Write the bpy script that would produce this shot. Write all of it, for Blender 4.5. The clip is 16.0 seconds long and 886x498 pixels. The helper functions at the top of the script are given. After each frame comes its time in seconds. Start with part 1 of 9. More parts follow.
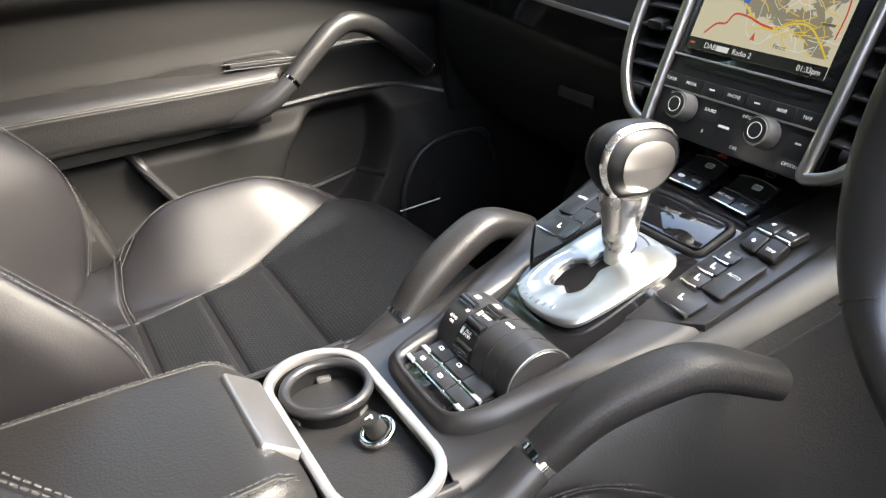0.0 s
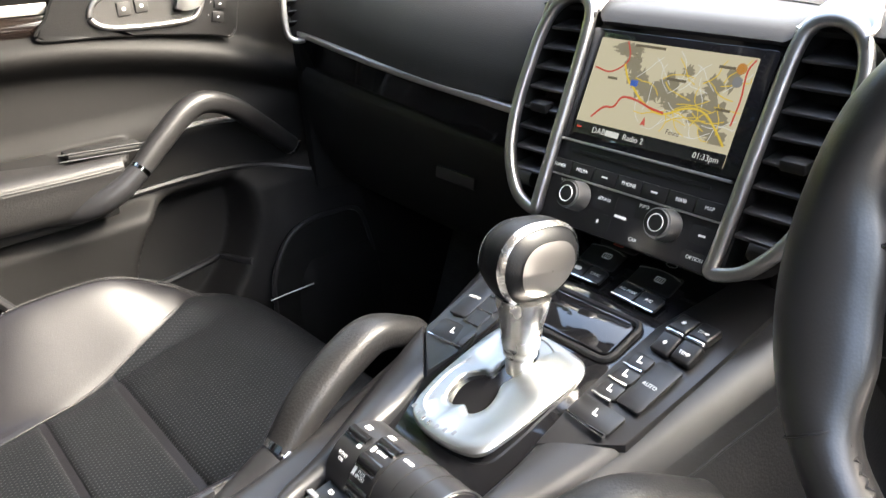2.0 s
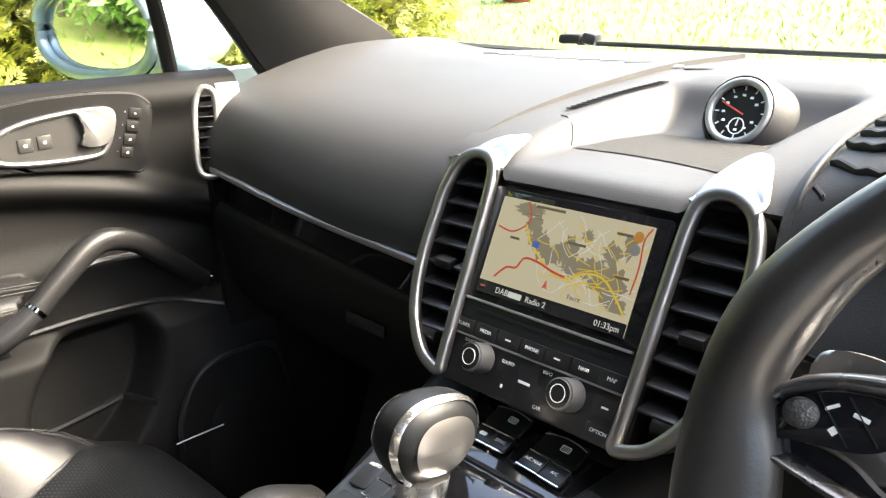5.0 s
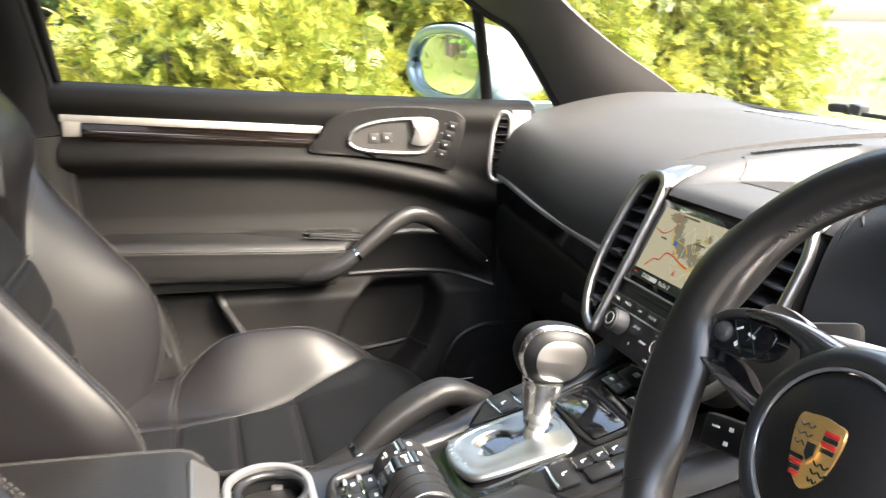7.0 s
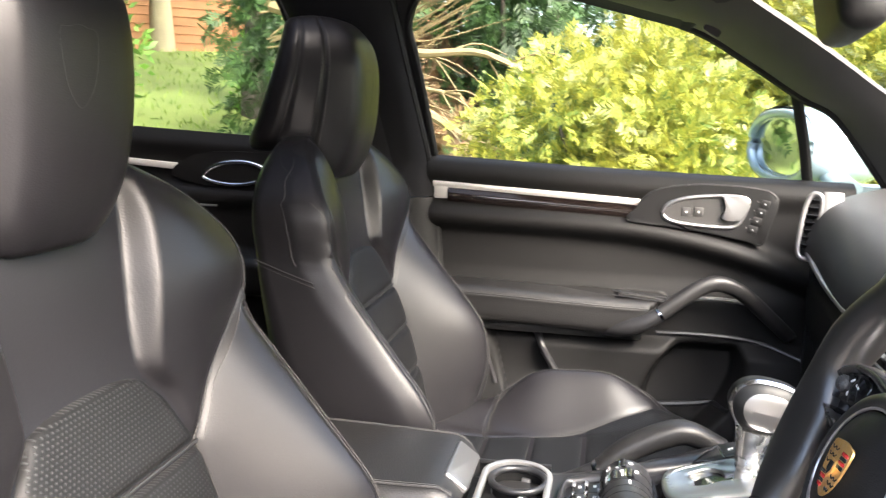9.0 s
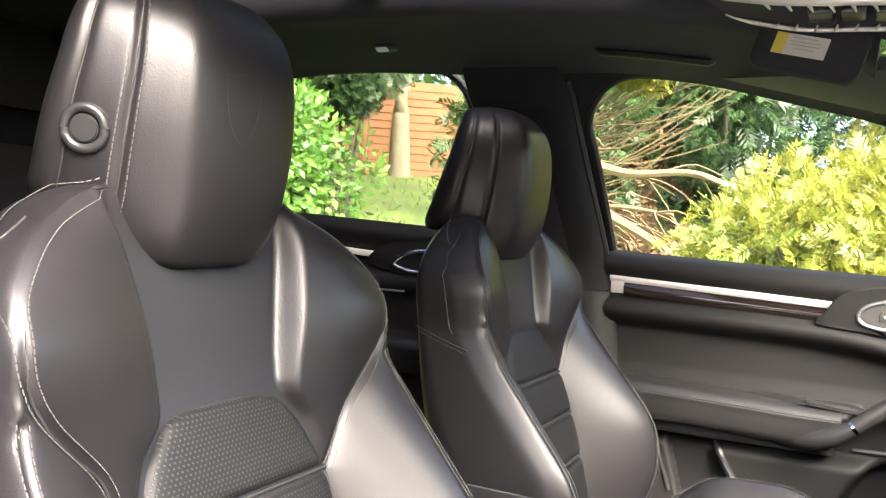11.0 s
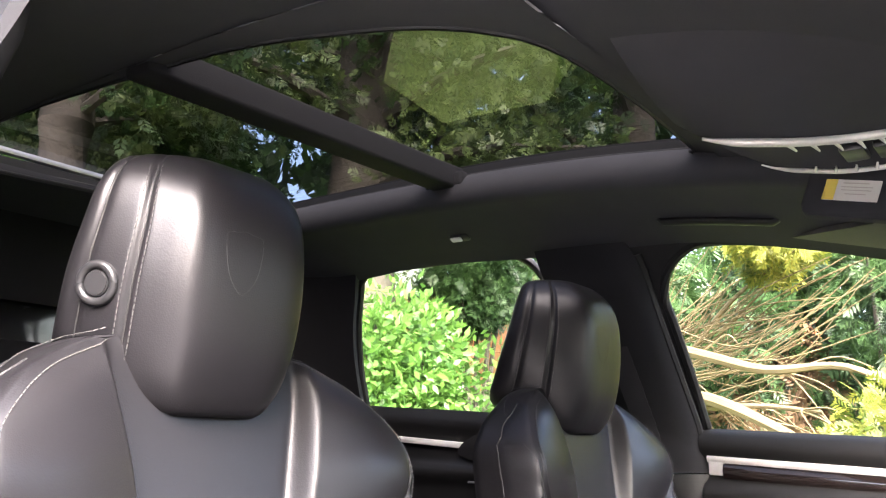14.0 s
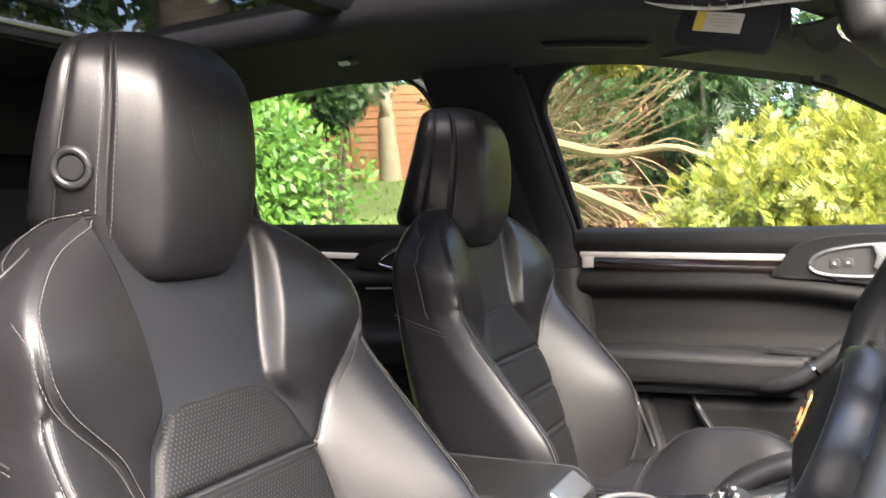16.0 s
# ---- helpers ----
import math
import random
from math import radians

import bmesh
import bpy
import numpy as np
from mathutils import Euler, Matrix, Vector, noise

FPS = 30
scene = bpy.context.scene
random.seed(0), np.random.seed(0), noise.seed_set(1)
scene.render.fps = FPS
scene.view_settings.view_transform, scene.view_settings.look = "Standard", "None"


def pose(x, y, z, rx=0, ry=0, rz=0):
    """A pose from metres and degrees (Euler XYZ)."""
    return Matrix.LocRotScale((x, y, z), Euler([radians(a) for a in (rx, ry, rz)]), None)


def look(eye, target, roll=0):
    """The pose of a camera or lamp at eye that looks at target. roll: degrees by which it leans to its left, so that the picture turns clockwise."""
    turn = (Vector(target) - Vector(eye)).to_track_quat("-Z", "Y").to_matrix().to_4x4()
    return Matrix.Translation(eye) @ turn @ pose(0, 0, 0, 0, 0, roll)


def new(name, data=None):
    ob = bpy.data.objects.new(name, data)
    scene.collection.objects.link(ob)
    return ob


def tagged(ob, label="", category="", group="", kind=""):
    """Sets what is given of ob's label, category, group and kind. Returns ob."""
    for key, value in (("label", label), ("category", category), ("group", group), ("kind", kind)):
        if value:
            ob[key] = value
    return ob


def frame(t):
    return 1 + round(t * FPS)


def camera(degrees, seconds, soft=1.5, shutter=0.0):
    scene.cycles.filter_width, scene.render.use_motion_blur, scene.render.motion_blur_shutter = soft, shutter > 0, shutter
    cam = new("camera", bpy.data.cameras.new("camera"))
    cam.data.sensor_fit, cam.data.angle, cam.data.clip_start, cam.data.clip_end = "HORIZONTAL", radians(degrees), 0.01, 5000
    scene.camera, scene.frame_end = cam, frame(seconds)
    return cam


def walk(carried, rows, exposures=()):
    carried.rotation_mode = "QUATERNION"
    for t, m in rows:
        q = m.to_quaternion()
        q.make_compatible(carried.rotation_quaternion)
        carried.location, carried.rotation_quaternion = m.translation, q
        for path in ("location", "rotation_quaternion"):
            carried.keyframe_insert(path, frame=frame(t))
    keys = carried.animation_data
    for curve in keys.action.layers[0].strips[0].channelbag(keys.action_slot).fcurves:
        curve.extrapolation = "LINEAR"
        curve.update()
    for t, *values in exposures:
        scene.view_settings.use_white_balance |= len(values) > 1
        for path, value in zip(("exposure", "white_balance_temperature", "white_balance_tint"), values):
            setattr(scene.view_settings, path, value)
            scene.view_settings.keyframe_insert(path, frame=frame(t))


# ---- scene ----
cam = camera(55.9, 16.0, soft=1.2, shutter=0.4)
PATH = [
    (0, (0.494, -0.225, 0.858), (-1.095, 0.57, -0.06), -5.0),
    (0.5, (0.468, -0.214, 0.861), (-1.097, 0.64, -0.045), -5.1),
    (1, (0.447, -0.207, 0.864), (-1.081, 0.726, -0.029), -5.1),
    (1.5, (0.428, -0.193, 0.866), (-1.062, 0.817, -0.006), -4.7),
    (2, (0.409, -0.182, 0.868), (-1.051, 0.903, 0.036), -4.2),
    (2.5, (0.401, -0.167, 0.88), (-1.033, 0.98, 0.087), -4.4),
    (3, (0.396, -0.153, 0.891), (-1.016, 1.051, 0.147), -4.6),
    (3.5, (0.39, -0.137, 0.899), (-1.0, 1.12, 0.202), -4.6),
    (3.7, (0.389, -0.132, 0.904), (-0.991, 1.146, 0.224), -4.5),
    (5.8, (0.43, -0.126, 0.901), (-1.13, 0.991, 0.335), 0.4),
    (6, (0.47, -0.132, 0.903), (-1.151, 0.902, 0.352), 0.7),
    (6.5, (0.596, -0.141, 0.9), (-1.16, 0.666, 0.387), 1.1),
    (7, (0.717, -0.131, 0.897), (-1.14, 0.432, 0.414), 1.7),
    (7.5, (0.802, -0.11, 0.914), (-1.124, 0.179, 0.46), 1.4),
    (8, (0.856, -0.068, 0.921), (-1.098, -0.041, 0.494), 1.4),
    (8.5, (0.905, -0.024, 0.923), (-1.049, -0.205, 0.536), 1.5),
    (9, (0.944, 0.02, 0.92), (-0.99, -0.36, 0.58), 1.5),
    (9.5, (0.973, 0.061, 0.917), (-0.914, -0.529, 0.616), 1.1),
    (9.7, (0.983, 0.075, 0.913), (-0.881, -0.59, 0.626), 1.0),
    (11.8, (0.924, 0.161, 0.814), (-0.808, -0.835, 0.903), 3.6),
    (12, (0.916, 0.175, 0.809), (-0.804, -0.835, 0.95), 3.6),
    (12.5, (0.903, 0.201, 0.797), (-0.773, -0.86, 1.057), 3.7),
    (13, (0.884, 0.218, 0.791), (-0.732, -0.907, 1.144), 2.9),
    (13.5, (0.879, 0.237, 0.786), (-0.685, -0.936, 1.21), 2.2),
    (14, (0.882, 0.248, 0.782), (-0.669, -0.931, 1.233), 1.3),
    (14.5, (0.901, 0.259, 0.783), (-0.682, -0.892, 1.194), -0.4),
    (15, (0.941, 0.245, 0.795), (-0.724, -0.826, 1.077), -1.7),
    (15.5, (0.991, 0.23, 0.82), (-0.74, -0.767, 0.926), -2.8),
    (16, (1.029, 0.218, 0.842), (-0.757, -0.682, 0.784), -3.0),
]
walk(cam, [(t, look(eye, target, roll)) for t, eye, target, roll in PATH],
     exposures=[(0.0, 2.86, 6500, 8), (3.0, 2.88, 6550, 8), (6.0, 2.60, 6850, 7), (7.5, 2.64, 6500, 10), (9.0, 2.52, 6280, 11), (9.7, 2.7, 6300, 11), (12.0, 2.64, 6350, 12), (13.5, 2.95, 6050, 17), (15.0, 3.02, 6050, 16), (16.0, 2.36, 6200, 12)])

# ---------- light ----------
SUN_EL, SUN_AZ = radians(42), radians(48)      # elevation, and azimuth from +x towards +y
world = bpy.data.worlds.new("sky")
scene.world = world
world.use_nodes = True
_n, _l = world.node_tree.nodes, world.node_tree.links
_sky = _n.new("ShaderNodeTexSky")
_sky.sky_type, _sky.sun_disc = "NISHITA", False
_sky.sun_elevation, _sky.sun_rotation = SUN_EL, radians(90) - SUN_AZ
_sky.air_density, _sky.dust_density, _sky.ozone_density = 1.0, 7.0, 0.2
_l.new(_sky.outputs[0], _n["Background"].inputs[0])
_n["Background"].inputs[1].default_value = 0.38
sun = new("sun", bpy.data.lights.new("sun", "SUN"))
sun.data.energy, sun.data.angle, sun.data.color = 2.6, radians(28), (1.0, 0.97, 0.93)
sun.matrix_world = look((math.cos(SUN_EL) * math.cos(SUN_AZ) * 20, math.cos(SUN_EL) * math.sin(SUN_AZ) * 20, math.sin(SUN_EL) * 20), (0, 0, 0))


# ---------- materials ----------
def mat(name, color, rough=0.5, metal=0.0, bump=None, var=None, coat=0.0, trans=0.0, ior=1.45, emit=None, rvar=0.0, spec=0.5):
    """bump: (size in m, strength, kind); var: (size in m, amount) of the slow change of the colour."""
    m = bpy.data.materials.new(name)
    m.use_nodes = True
    n, l = m.node_tree.nodes, m.node_tree.links
    p = n["Principled BSDF"]
    p.inputs["Base Color"].default_value = (*color, 1)
    p.inputs["Roughness"].default_value = rough
    p.inputs["Metallic"].default_value = metal
    p.inputs["IOR"].default_value = ior
    p.inputs["Specular IOR Level"].default_value = spec
    p.inputs["Coat Weight"].default_value = coat
    p.inputs["Coat Roughness"].default_value = 0.06
    p.inputs["Transmission Weight"].default_value = trans
    if emit:
        p.inputs["Emission Color"].default_value = (*color, 1)
        p.inputs["Emission Strength"].default_value = emit
    co = n.new("ShaderNodeTexCoord")
    if var or rvar:
        size, amount = var or (0.2, 0.0)
        t = n.new("ShaderNodeTexNoise")
        t.inputs["Scale"].default_value = 1 / size
        t.inputs["Detail"].default_value = 5
        l.new(co.outputs["Object"], t.inputs["Vector"])
        if var:
            mix = n.new("ShaderNodeMix")
            mix.data_type = "RGBA"
            mix.inputs[6].default_value = (*[c * (1 - amount) for c in color], 1)
            mix.inputs[7].default_value = (*[min(1, c * (1 + amount)) for c in color], 1)
            l.new(t.outputs["Fac"], mix.inputs[0])
            l.new(mix.outputs[2], p.inputs["Base Color"])
        if rvar:
            mr = n.new("ShaderNodeMapRange")
            mr.inputs["From Min"].default_value, mr.inputs["From Max"].default_value = 0.3, 0.7
            mr.inputs["To Min"].default_value, mr.inputs["To Max"].default_value = rough - rvar, rough + rvar
            l.new(t.outputs["Fac"], mr.inputs["Value"])
            l.new(mr.outputs[0], p.inputs["Roughness"])
    if bump:
        size, strength, kind = bump
        if kind == "grain":
            t = n.new("ShaderNodeTexVoronoi")
            t.inputs["Scale"].default_value = 1 / size
            t.inputs["Randomness"].default_value = 1.0
            out = t.outputs["Distance"]
        else:
            t = n.new("ShaderNodeTexNoise")
            t.inputs["Scale"].default_value = 1 / size
            t.inputs["Detail"].default_value = 4
            out = t.outputs["Fac"]
        l.new(co.outputs["Object"], t.inputs["Vector"])
        b = n.new("ShaderNodeBump")
        b.inputs["Strength"].default_value = strength
        b.inputs["Distance"].default_value = size * 0.4
        l.new(out, b.inputs["Height"])
        l.new(b.outputs[0], p.inputs["Normal"])
    return m


def perforated(name, color, axes, pitch=0.0052):
    """Leather with staggered rows of small holes; axes: the two object axes that lie in it."""
    m = mat(name, color, 0.52, var=(0.15, 0.15), rvar=0.06, spec=0.16)
    n, l = m.node_tree.nodes, m.node_tree.links
    p = n["Principled BSDF"]
    co, sep = n.new("ShaderNodeTexCoord"), n.new("ShaderNodeSeparateXYZ")
    l.new(co.outputs["Object"], sep.inputs[0])

    def op(kind, a, b=None):
        k = n.new("ShaderNodeMath")
        k.operation = kind
        for i, v in enumerate((a, b)):
            if v is None:
                continue
            if isinstance(v, (int, float)):
                k.inputs[i].default_value = v
            else:
                l.new(v, k.inputs[i])
        return k.outputs[0]

    a = op("DIVIDE", sep.outputs[axes[0]], pitch)
    b = op("DIVIDE", sep.outputs[axes[1]], pitch * 0.75)
    row = op("FLOOR", b)
    a2 = op("ADD", a, op("MULTIPLY", op("MODULO", op("ABSOLUTE", row), 2.0), 0.5))
    fa = op("SUBTRACT", op("FRACT", a2), 0.5)
    fb = op("MULTIPLY", op("SUBTRACT", op("FRACT", b), 0.5), 0.75)
    d = op("SQRT", op("ADD", op("MULTIPLY", fa, fa), op("MULTIPLY", fb, fb)))
    hole = n.new("ShaderNodeMapRange")
    hole.inputs["From Min"].default_value, hole.inputs["From Max"].default_value = 0.13, 0.21
    hole.inputs["To Min"].default_value, hole.inputs["To Max"].default_value = 0.0, 1.0
    l.new(d, hole.inputs["Value"])
    mix = n.new("ShaderNodeMix")
    mix.data_type = "RGBA"
    mix.inputs[6].default_value = (0.024, 0.025, 0.026, 1)
    src = p.inputs["Base Color"].links[0].from_socket
    l.new(src, mix.inputs[7])
    l.new(hole.outputs[0], mix.inputs[0])
    l.new(mix.outputs[2], p.inputs["Base Color"])
    bp = n.new("ShaderNodeBump")
    bp.inputs["Strength"].default_value, bp.inputs["Distance"].default_value = 0.6, 0.0008
    l.new(hole.outputs[0], bp.inputs["Height"])
    l.new(bp.outputs[0], p.inputs["Normal"])
    return m


def leaf_mat(name, low, high, rough=0.5):
    m = bpy.data.materials.new(name)
    m.use_nodes = True
    n, l = m.node_tree.nodes, m.node_tree.links
    p = n["Principled BSDF"]
    g = n.new("ShaderNodeNewGeometry")
    co, t = n.new("ShaderNodeTexCoord"), n.new("ShaderNodeTexNoise")
    t.inputs["Scale"].default_value = 1.3
    l.new(co.outputs["Object"], t.inputs["Vector"])
    add = n.new("ShaderNodeMath")
    add.operation = "ADD"
    half = n.new("ShaderNodeMath")
    half.operation = "MULTIPLY"
    half.inputs[1].default_value = 0.55
    l.new(g.outputs["Random Per Island"], half.inputs[0])
    l.new(half.outputs[0], add.inputs[0])
    k = n.new("ShaderNodeMapRange")
    k.inputs["From Min"].default_value, k.inputs["From Max"].default_value = 0.35, 0.65
    k.inputs["To Min"].default_value, k.inputs["To Max"].default_value = 0.0, 0.45
    l.new(t.outputs["Fac"], k.inputs["Value"])
    l.new(k.outputs[0], add.inputs[1])
    mix = n.new("ShaderNodeMix")
    mix.data_type = "RGBA"
    mix.inputs[6].default_value, mix.inputs[7].default_value = (*low, 1), (*high, 1)
    l.new(add.outputs[0], mix.inputs[0])
    l.new(mix.outputs[2], p.inputs["Base Color"])
    p.inputs["Roughness"].default_value = rough
    tr = n.new("ShaderNodeBsdfTranslucent")
    l.new(mix.outputs[2], tr.inputs["Color"])
    ms = n.new("ShaderNodeMixShader")
    ms.inputs[0].default_value = 0.35
    l.new(p.outputs[0], ms.inputs[1])
    l.new(tr.outputs[0], ms.inputs[2])
    l.new(ms.outputs[0], n["Material Output"].inputs["Surface"])
    return m


def pane_mat(name, tint, haze=0.0):
    """Thin flat glass: lets light straight through, with a plain reflection."""
    m = bpy.data.materials.new(name)
    m.use_nodes = True
    n, l = m.node_tree.nodes, m.node_tree.links
    n.remove(n["Principled BSDF"])
    a, b, f, ms = n.new("ShaderNodeBsdfTransparent"), n.new("ShaderNodeBsdfGlossy"), n.new("ShaderNodeLayerWeight"), n.new("ShaderNodeMixShader")
    a.inputs[0].default_value = (*tint, 1)
    b.inputs["Roughness"].default_value = 0.01
    f.inputs[0].default_value = 0.5
    pw, ma = n.new("ShaderNodeMath"), n.new("ShaderNodeMath")
    pw.operation, ma.operation = "POWER", "MULTIPLY_ADD"
    pw.inputs[1].default_value = 5.0
    ma.inputs[1].default_value, ma.inputs[2].default_value = 0.20, 0.03
    l.new(f.outputs["Facing"], pw.inputs[0])
    l.new(pw.outputs[0], ma.inputs[0])
    l.new(ma.outputs[0], ms.inputs[0])
    l.new(a.outputs[0], ms.inputs[1])
    l.new(b.outputs[0], ms.inputs[2])
    l.new(ms.outputs[0], n["Material Output"].inputs["Surface"])
    return m


LEATHER = mat("black_leather", (0.0082, 0.0078, 0.0089), 0.38, bump=(0.0016, 0.12, "grain"), var=(0.25, 0.2), rvar=0.06, spec=0.38)
LEATHER_SOFT = mat("grained_leather", (0.011, 0.0108, 0.011), 0.45, bump=(0.0022, 0.22, "grain"), var=(0.2, 0.2), rvar=0.06, spec=0.4)
PERF_BACK = perforated("perforated_leather_back", (0.007, 0.0071, 0.0075), (0, 2))
PERF_SEAT = perforated("perforated_leather_cushion", (0.0048, 0.0053, 0.0062), (0, 1))
STITCH = mat("grey_thread", (0.045, 0.044, 0.043), 0.7)
SEAM = mat("seam", (0.012, 0.012, 0.012), 0.6)
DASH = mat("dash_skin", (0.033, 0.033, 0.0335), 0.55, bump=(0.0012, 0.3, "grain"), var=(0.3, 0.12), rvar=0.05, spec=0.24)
PLASTIC = mat("black_plastic", (0.0075, 0.0074, 0.0075), 0.46, bump=(0.0012, 0.25, "grain"), var=(0.25, 0.15), rvar=0.05, spec=0.24)
DOOR_SKIN = mat("soft_door_skin", (0.0095, 0.0093, 0.0092), 0.58, bump=(0.0012, 0.25, "grain"), var=(0.25, 0.15), rvar=0.05, spec=0.15)
SATIN = mat("satin_black_plastic", (0.014, 0.014, 0.015), 0.34, bump=(0.001, 0.05, "noise"), var=(0.2, 0.15), rvar=0.05)
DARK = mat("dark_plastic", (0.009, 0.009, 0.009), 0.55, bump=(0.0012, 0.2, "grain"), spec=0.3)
# dark plastic blackened further: carries the shade inside recesses in its colour
RECESS_SHADE = mat("recess_shade_black", (0.0045, 0.0045, 0.0045), 0.6, bump=(0.0012, 0.2, "grain"), spec=0.12)
PIANO = mat("piano_black", (0.008, 0.008, 0.009), 0.06, coat=0.5, var=(0.05, 0.2), rvar=0.03)
SILVER = mat("satin_silver", (0.40, 0.396, 0.388), 0.32, 0.80, rvar=0.05, var=(0.1, 0.05))
POLISHED = mat("polished_metal", (0.82, 0.81, 0.79), 0.26, 1.0, rvar=0.04, var=(0.02, 0.06))
KNOB_LEATHER = mat("knob_leather", (0.006, 0.0065, 0.0074), 0.46, bump=(0.0014, 0.15, "grain"), var=(0.05, 0.2), rvar=0.08, spec=0.22)
CHROME = mat("chrome", (0.80, 0.80, 0.80), 0.09, 1.0, rvar=0.04, var=(0.02, 0.05))
ALU = mat("brushed_aluminium", (0.44, 0.445, 0.43), 0.38, 1.0, bump=(0.002, 0.03, "noise"), rvar=0.06, var=(0.03, 0.05))
BUTTON = mat("button_black", (0.010, 0.010, 0.0105), 0.34, bump=(0.001, 0.05, "noise"))
WHITE_INK = mat("white_lettering", (0.75, 0.75, 0.73), 0.5)
RED_INK = mat("red_lettering", (0.5, 0.06, 0.04), 0.5)
CARPET = mat("grey_carpet", (0.05, 0.048, 0.047), 0.95, bump=(0.004, 1.0, "noise"), var=(0.02, 0.35))
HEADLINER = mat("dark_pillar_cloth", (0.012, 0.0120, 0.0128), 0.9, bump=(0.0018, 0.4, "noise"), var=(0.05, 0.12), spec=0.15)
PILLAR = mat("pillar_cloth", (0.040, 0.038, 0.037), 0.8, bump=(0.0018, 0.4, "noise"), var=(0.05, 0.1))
RUBBER = mat("rubber_seal", (0.010, 0.010, 0.010), 0.6, bump=(0.003, 0.1, "noise"), spec=0.2)
PAINT = mat("pale_blue_paint", (0.22, 0.29, 0.32), 0.25, 0.35, coat=0.8, var=(0.3, 0.05))
MIRROR = mat("mirror_glass", (0.85, 0.87, 0.88), 0.015, 1.0)
WOOD = mat("dark_gloss_wood", (0.010, 0.007, 0.006), 0.10, coat=0.8, var=(0.03, 0.6))
GLASS = pane_mat("window_glass", (0.93, 0.96, 0.94))
ROOF_GLASS = pane_mat("tinted_roof_glass", (0.105, 0.105, 0.108))


def lit(name, color, strength=0.10):
    """A lit spot of a screen."""
    m = mat(name, (0.02, 0.02, 0.02), 0.25)
    p = m.node_tree.nodes["Principled BSDF"]
    p.inputs["Emission Color"].default_value = (*color, 1)
    p.inputs["Emission Strength"].default_value = strength
    return m
BEZEL_GREY = mat("dark_satin_metal", (0.30, 0.30, 0.30), 0.3, 0.85, rvar=0.05, var=(0.05, 0.05))
LOOP = mat("satin_loop", (0.31, 0.305, 0.30), 0.36, 0.95, rvar=0.05, var=(0.1, 0.05))
RIM_LEATHER = mat("smooth_rim_leather", (0.014, 0.0138, 0.014), 0.36, bump=(0.0016, 0.08, "grain"), var=(0.1, 0.2), rvar=0.06, spec=0.85)
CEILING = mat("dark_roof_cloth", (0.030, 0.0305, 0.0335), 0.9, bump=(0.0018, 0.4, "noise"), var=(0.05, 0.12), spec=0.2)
WHEEL_METAL = mat("dark_gloss_metal", (0.17, 0.17, 0.175), 0.25, 0.9, rvar=0.05, var=(0.05, 0.05))
STRIP = mat("pale_satin_strip", (0.60, 0.58, 0.55), 0.36, 0.3, var=(0.2, 0.04))
LACING = mat("rim_thread", (0.04, 0.039, 0.039), 0.6)

# ---------- building helpers ----------
def to_ob(name, verts, faces, material, parent=None, label="", smooth=True, angle=40):
    me = bpy.data.meshes.new(name)
    me.from_pydata([tuple(v) for v in verts], [], faces)
    me.validate()
    bm = bmesh.new()
    bm.from_mesh(me)
    bmesh.ops.recalc_face_normals(bm, faces=bm.faces)
    bm.to_mesh(me)
    bm.free()
    return finish(name, me, material, parent, label, smooth, angle)


def finish(name, me, material, parent=None, label="", smooth=True, angle=40):
    if material:
        me.materials.append(material)
    if smooth:
        me.shade_smooth()
        me.set_sharp_from_angle(angle=radians(angle))
    ob = new(name, me)
    if parent:
        ob.parent = parent
        root = parent
        off = Vector()
        while root:
            off += root.location
            root = root.parent
        me.transform(Matrix.Translation(-off))
    if label:
        ob["label"] = label
    return ob


def part(name, bm, material, parent=None, label="", smooth=True, angle=40):
    me = bpy.data.meshes.new(name)
    bmesh.ops.recalc_face_normals(bm, faces=bm.faces)
    bm.to_mesh(me)
    bm.free()
    return finish(name, me, material, parent, label, smooth, angle)


def base(name, loc, label, category, group="", kind=""):
    """An Empty at the foot of a thing made of parts."""
    e = new(name)
    e.location = loc
    e.empty_display_size = 0.05
    return tagged(e, label, category, group, kind)


def box_bm(bm, size, m, r=0.0, seg=2):
    """A box with rounded edges, of the given size, laid by the matrix m."""
    g = bmesh.ops.create_cube(bm, size=1.0)
    vs = g["verts"]
    bmesh.ops.scale(bm, vec=size, verts=vs)
    if r > 0:
        es = list({e for v in vs for e in v.link_edges})
        out = bmesh.ops.bevel(bm, geom=es, offset=min(r, min(size) * 0.49), segments=seg, profile=0.5, affect="EDGES", clamp_overlap=True)
        vs = list({v for f in out["faces"] for v in f.verts} | {v for v in vs if v.is_valid})
    bmesh.ops.transform(bm, matrix=m, verts=vs)
    return bm


def rbox(name, size, m, r, material, parent=None, label="", seg=2):
    if not isinstance(m, Matrix):
        m = Matrix.Translation(m)
    return part(name, box_bm(bmesh.new(), size, m, r, seg), material, parent, label)


def spline(pts, n, closed=False):
    """Points along a Catmull-Rom curve."""
    p = [Vector(q) for q in pts]
    k = len(p)
    out = []
    segs = k if closed else k - 1
    for i in range(n if closed else n + 1):
        f = i * segs / n
        s = min(int(f), segs - 1)
        t = f - s
        if closed:
            a, b, c, d = (p[(s + j) % k] for j in (-1, 0, 1, 2))
        else:
            b, c = p[s], p[s + 1]
            a = p[s - 1] if s > 0 else b * 2 - c
            d = p[s + 2] if s + 2 < k else c * 2 - b
        out.append(0.5 * (2 * b + (c - a) * t + (2 * a - 5 * b + 4 * c - d) * t * t + (3 * b - 3 * c + d - a) * t ** 3))
    return out


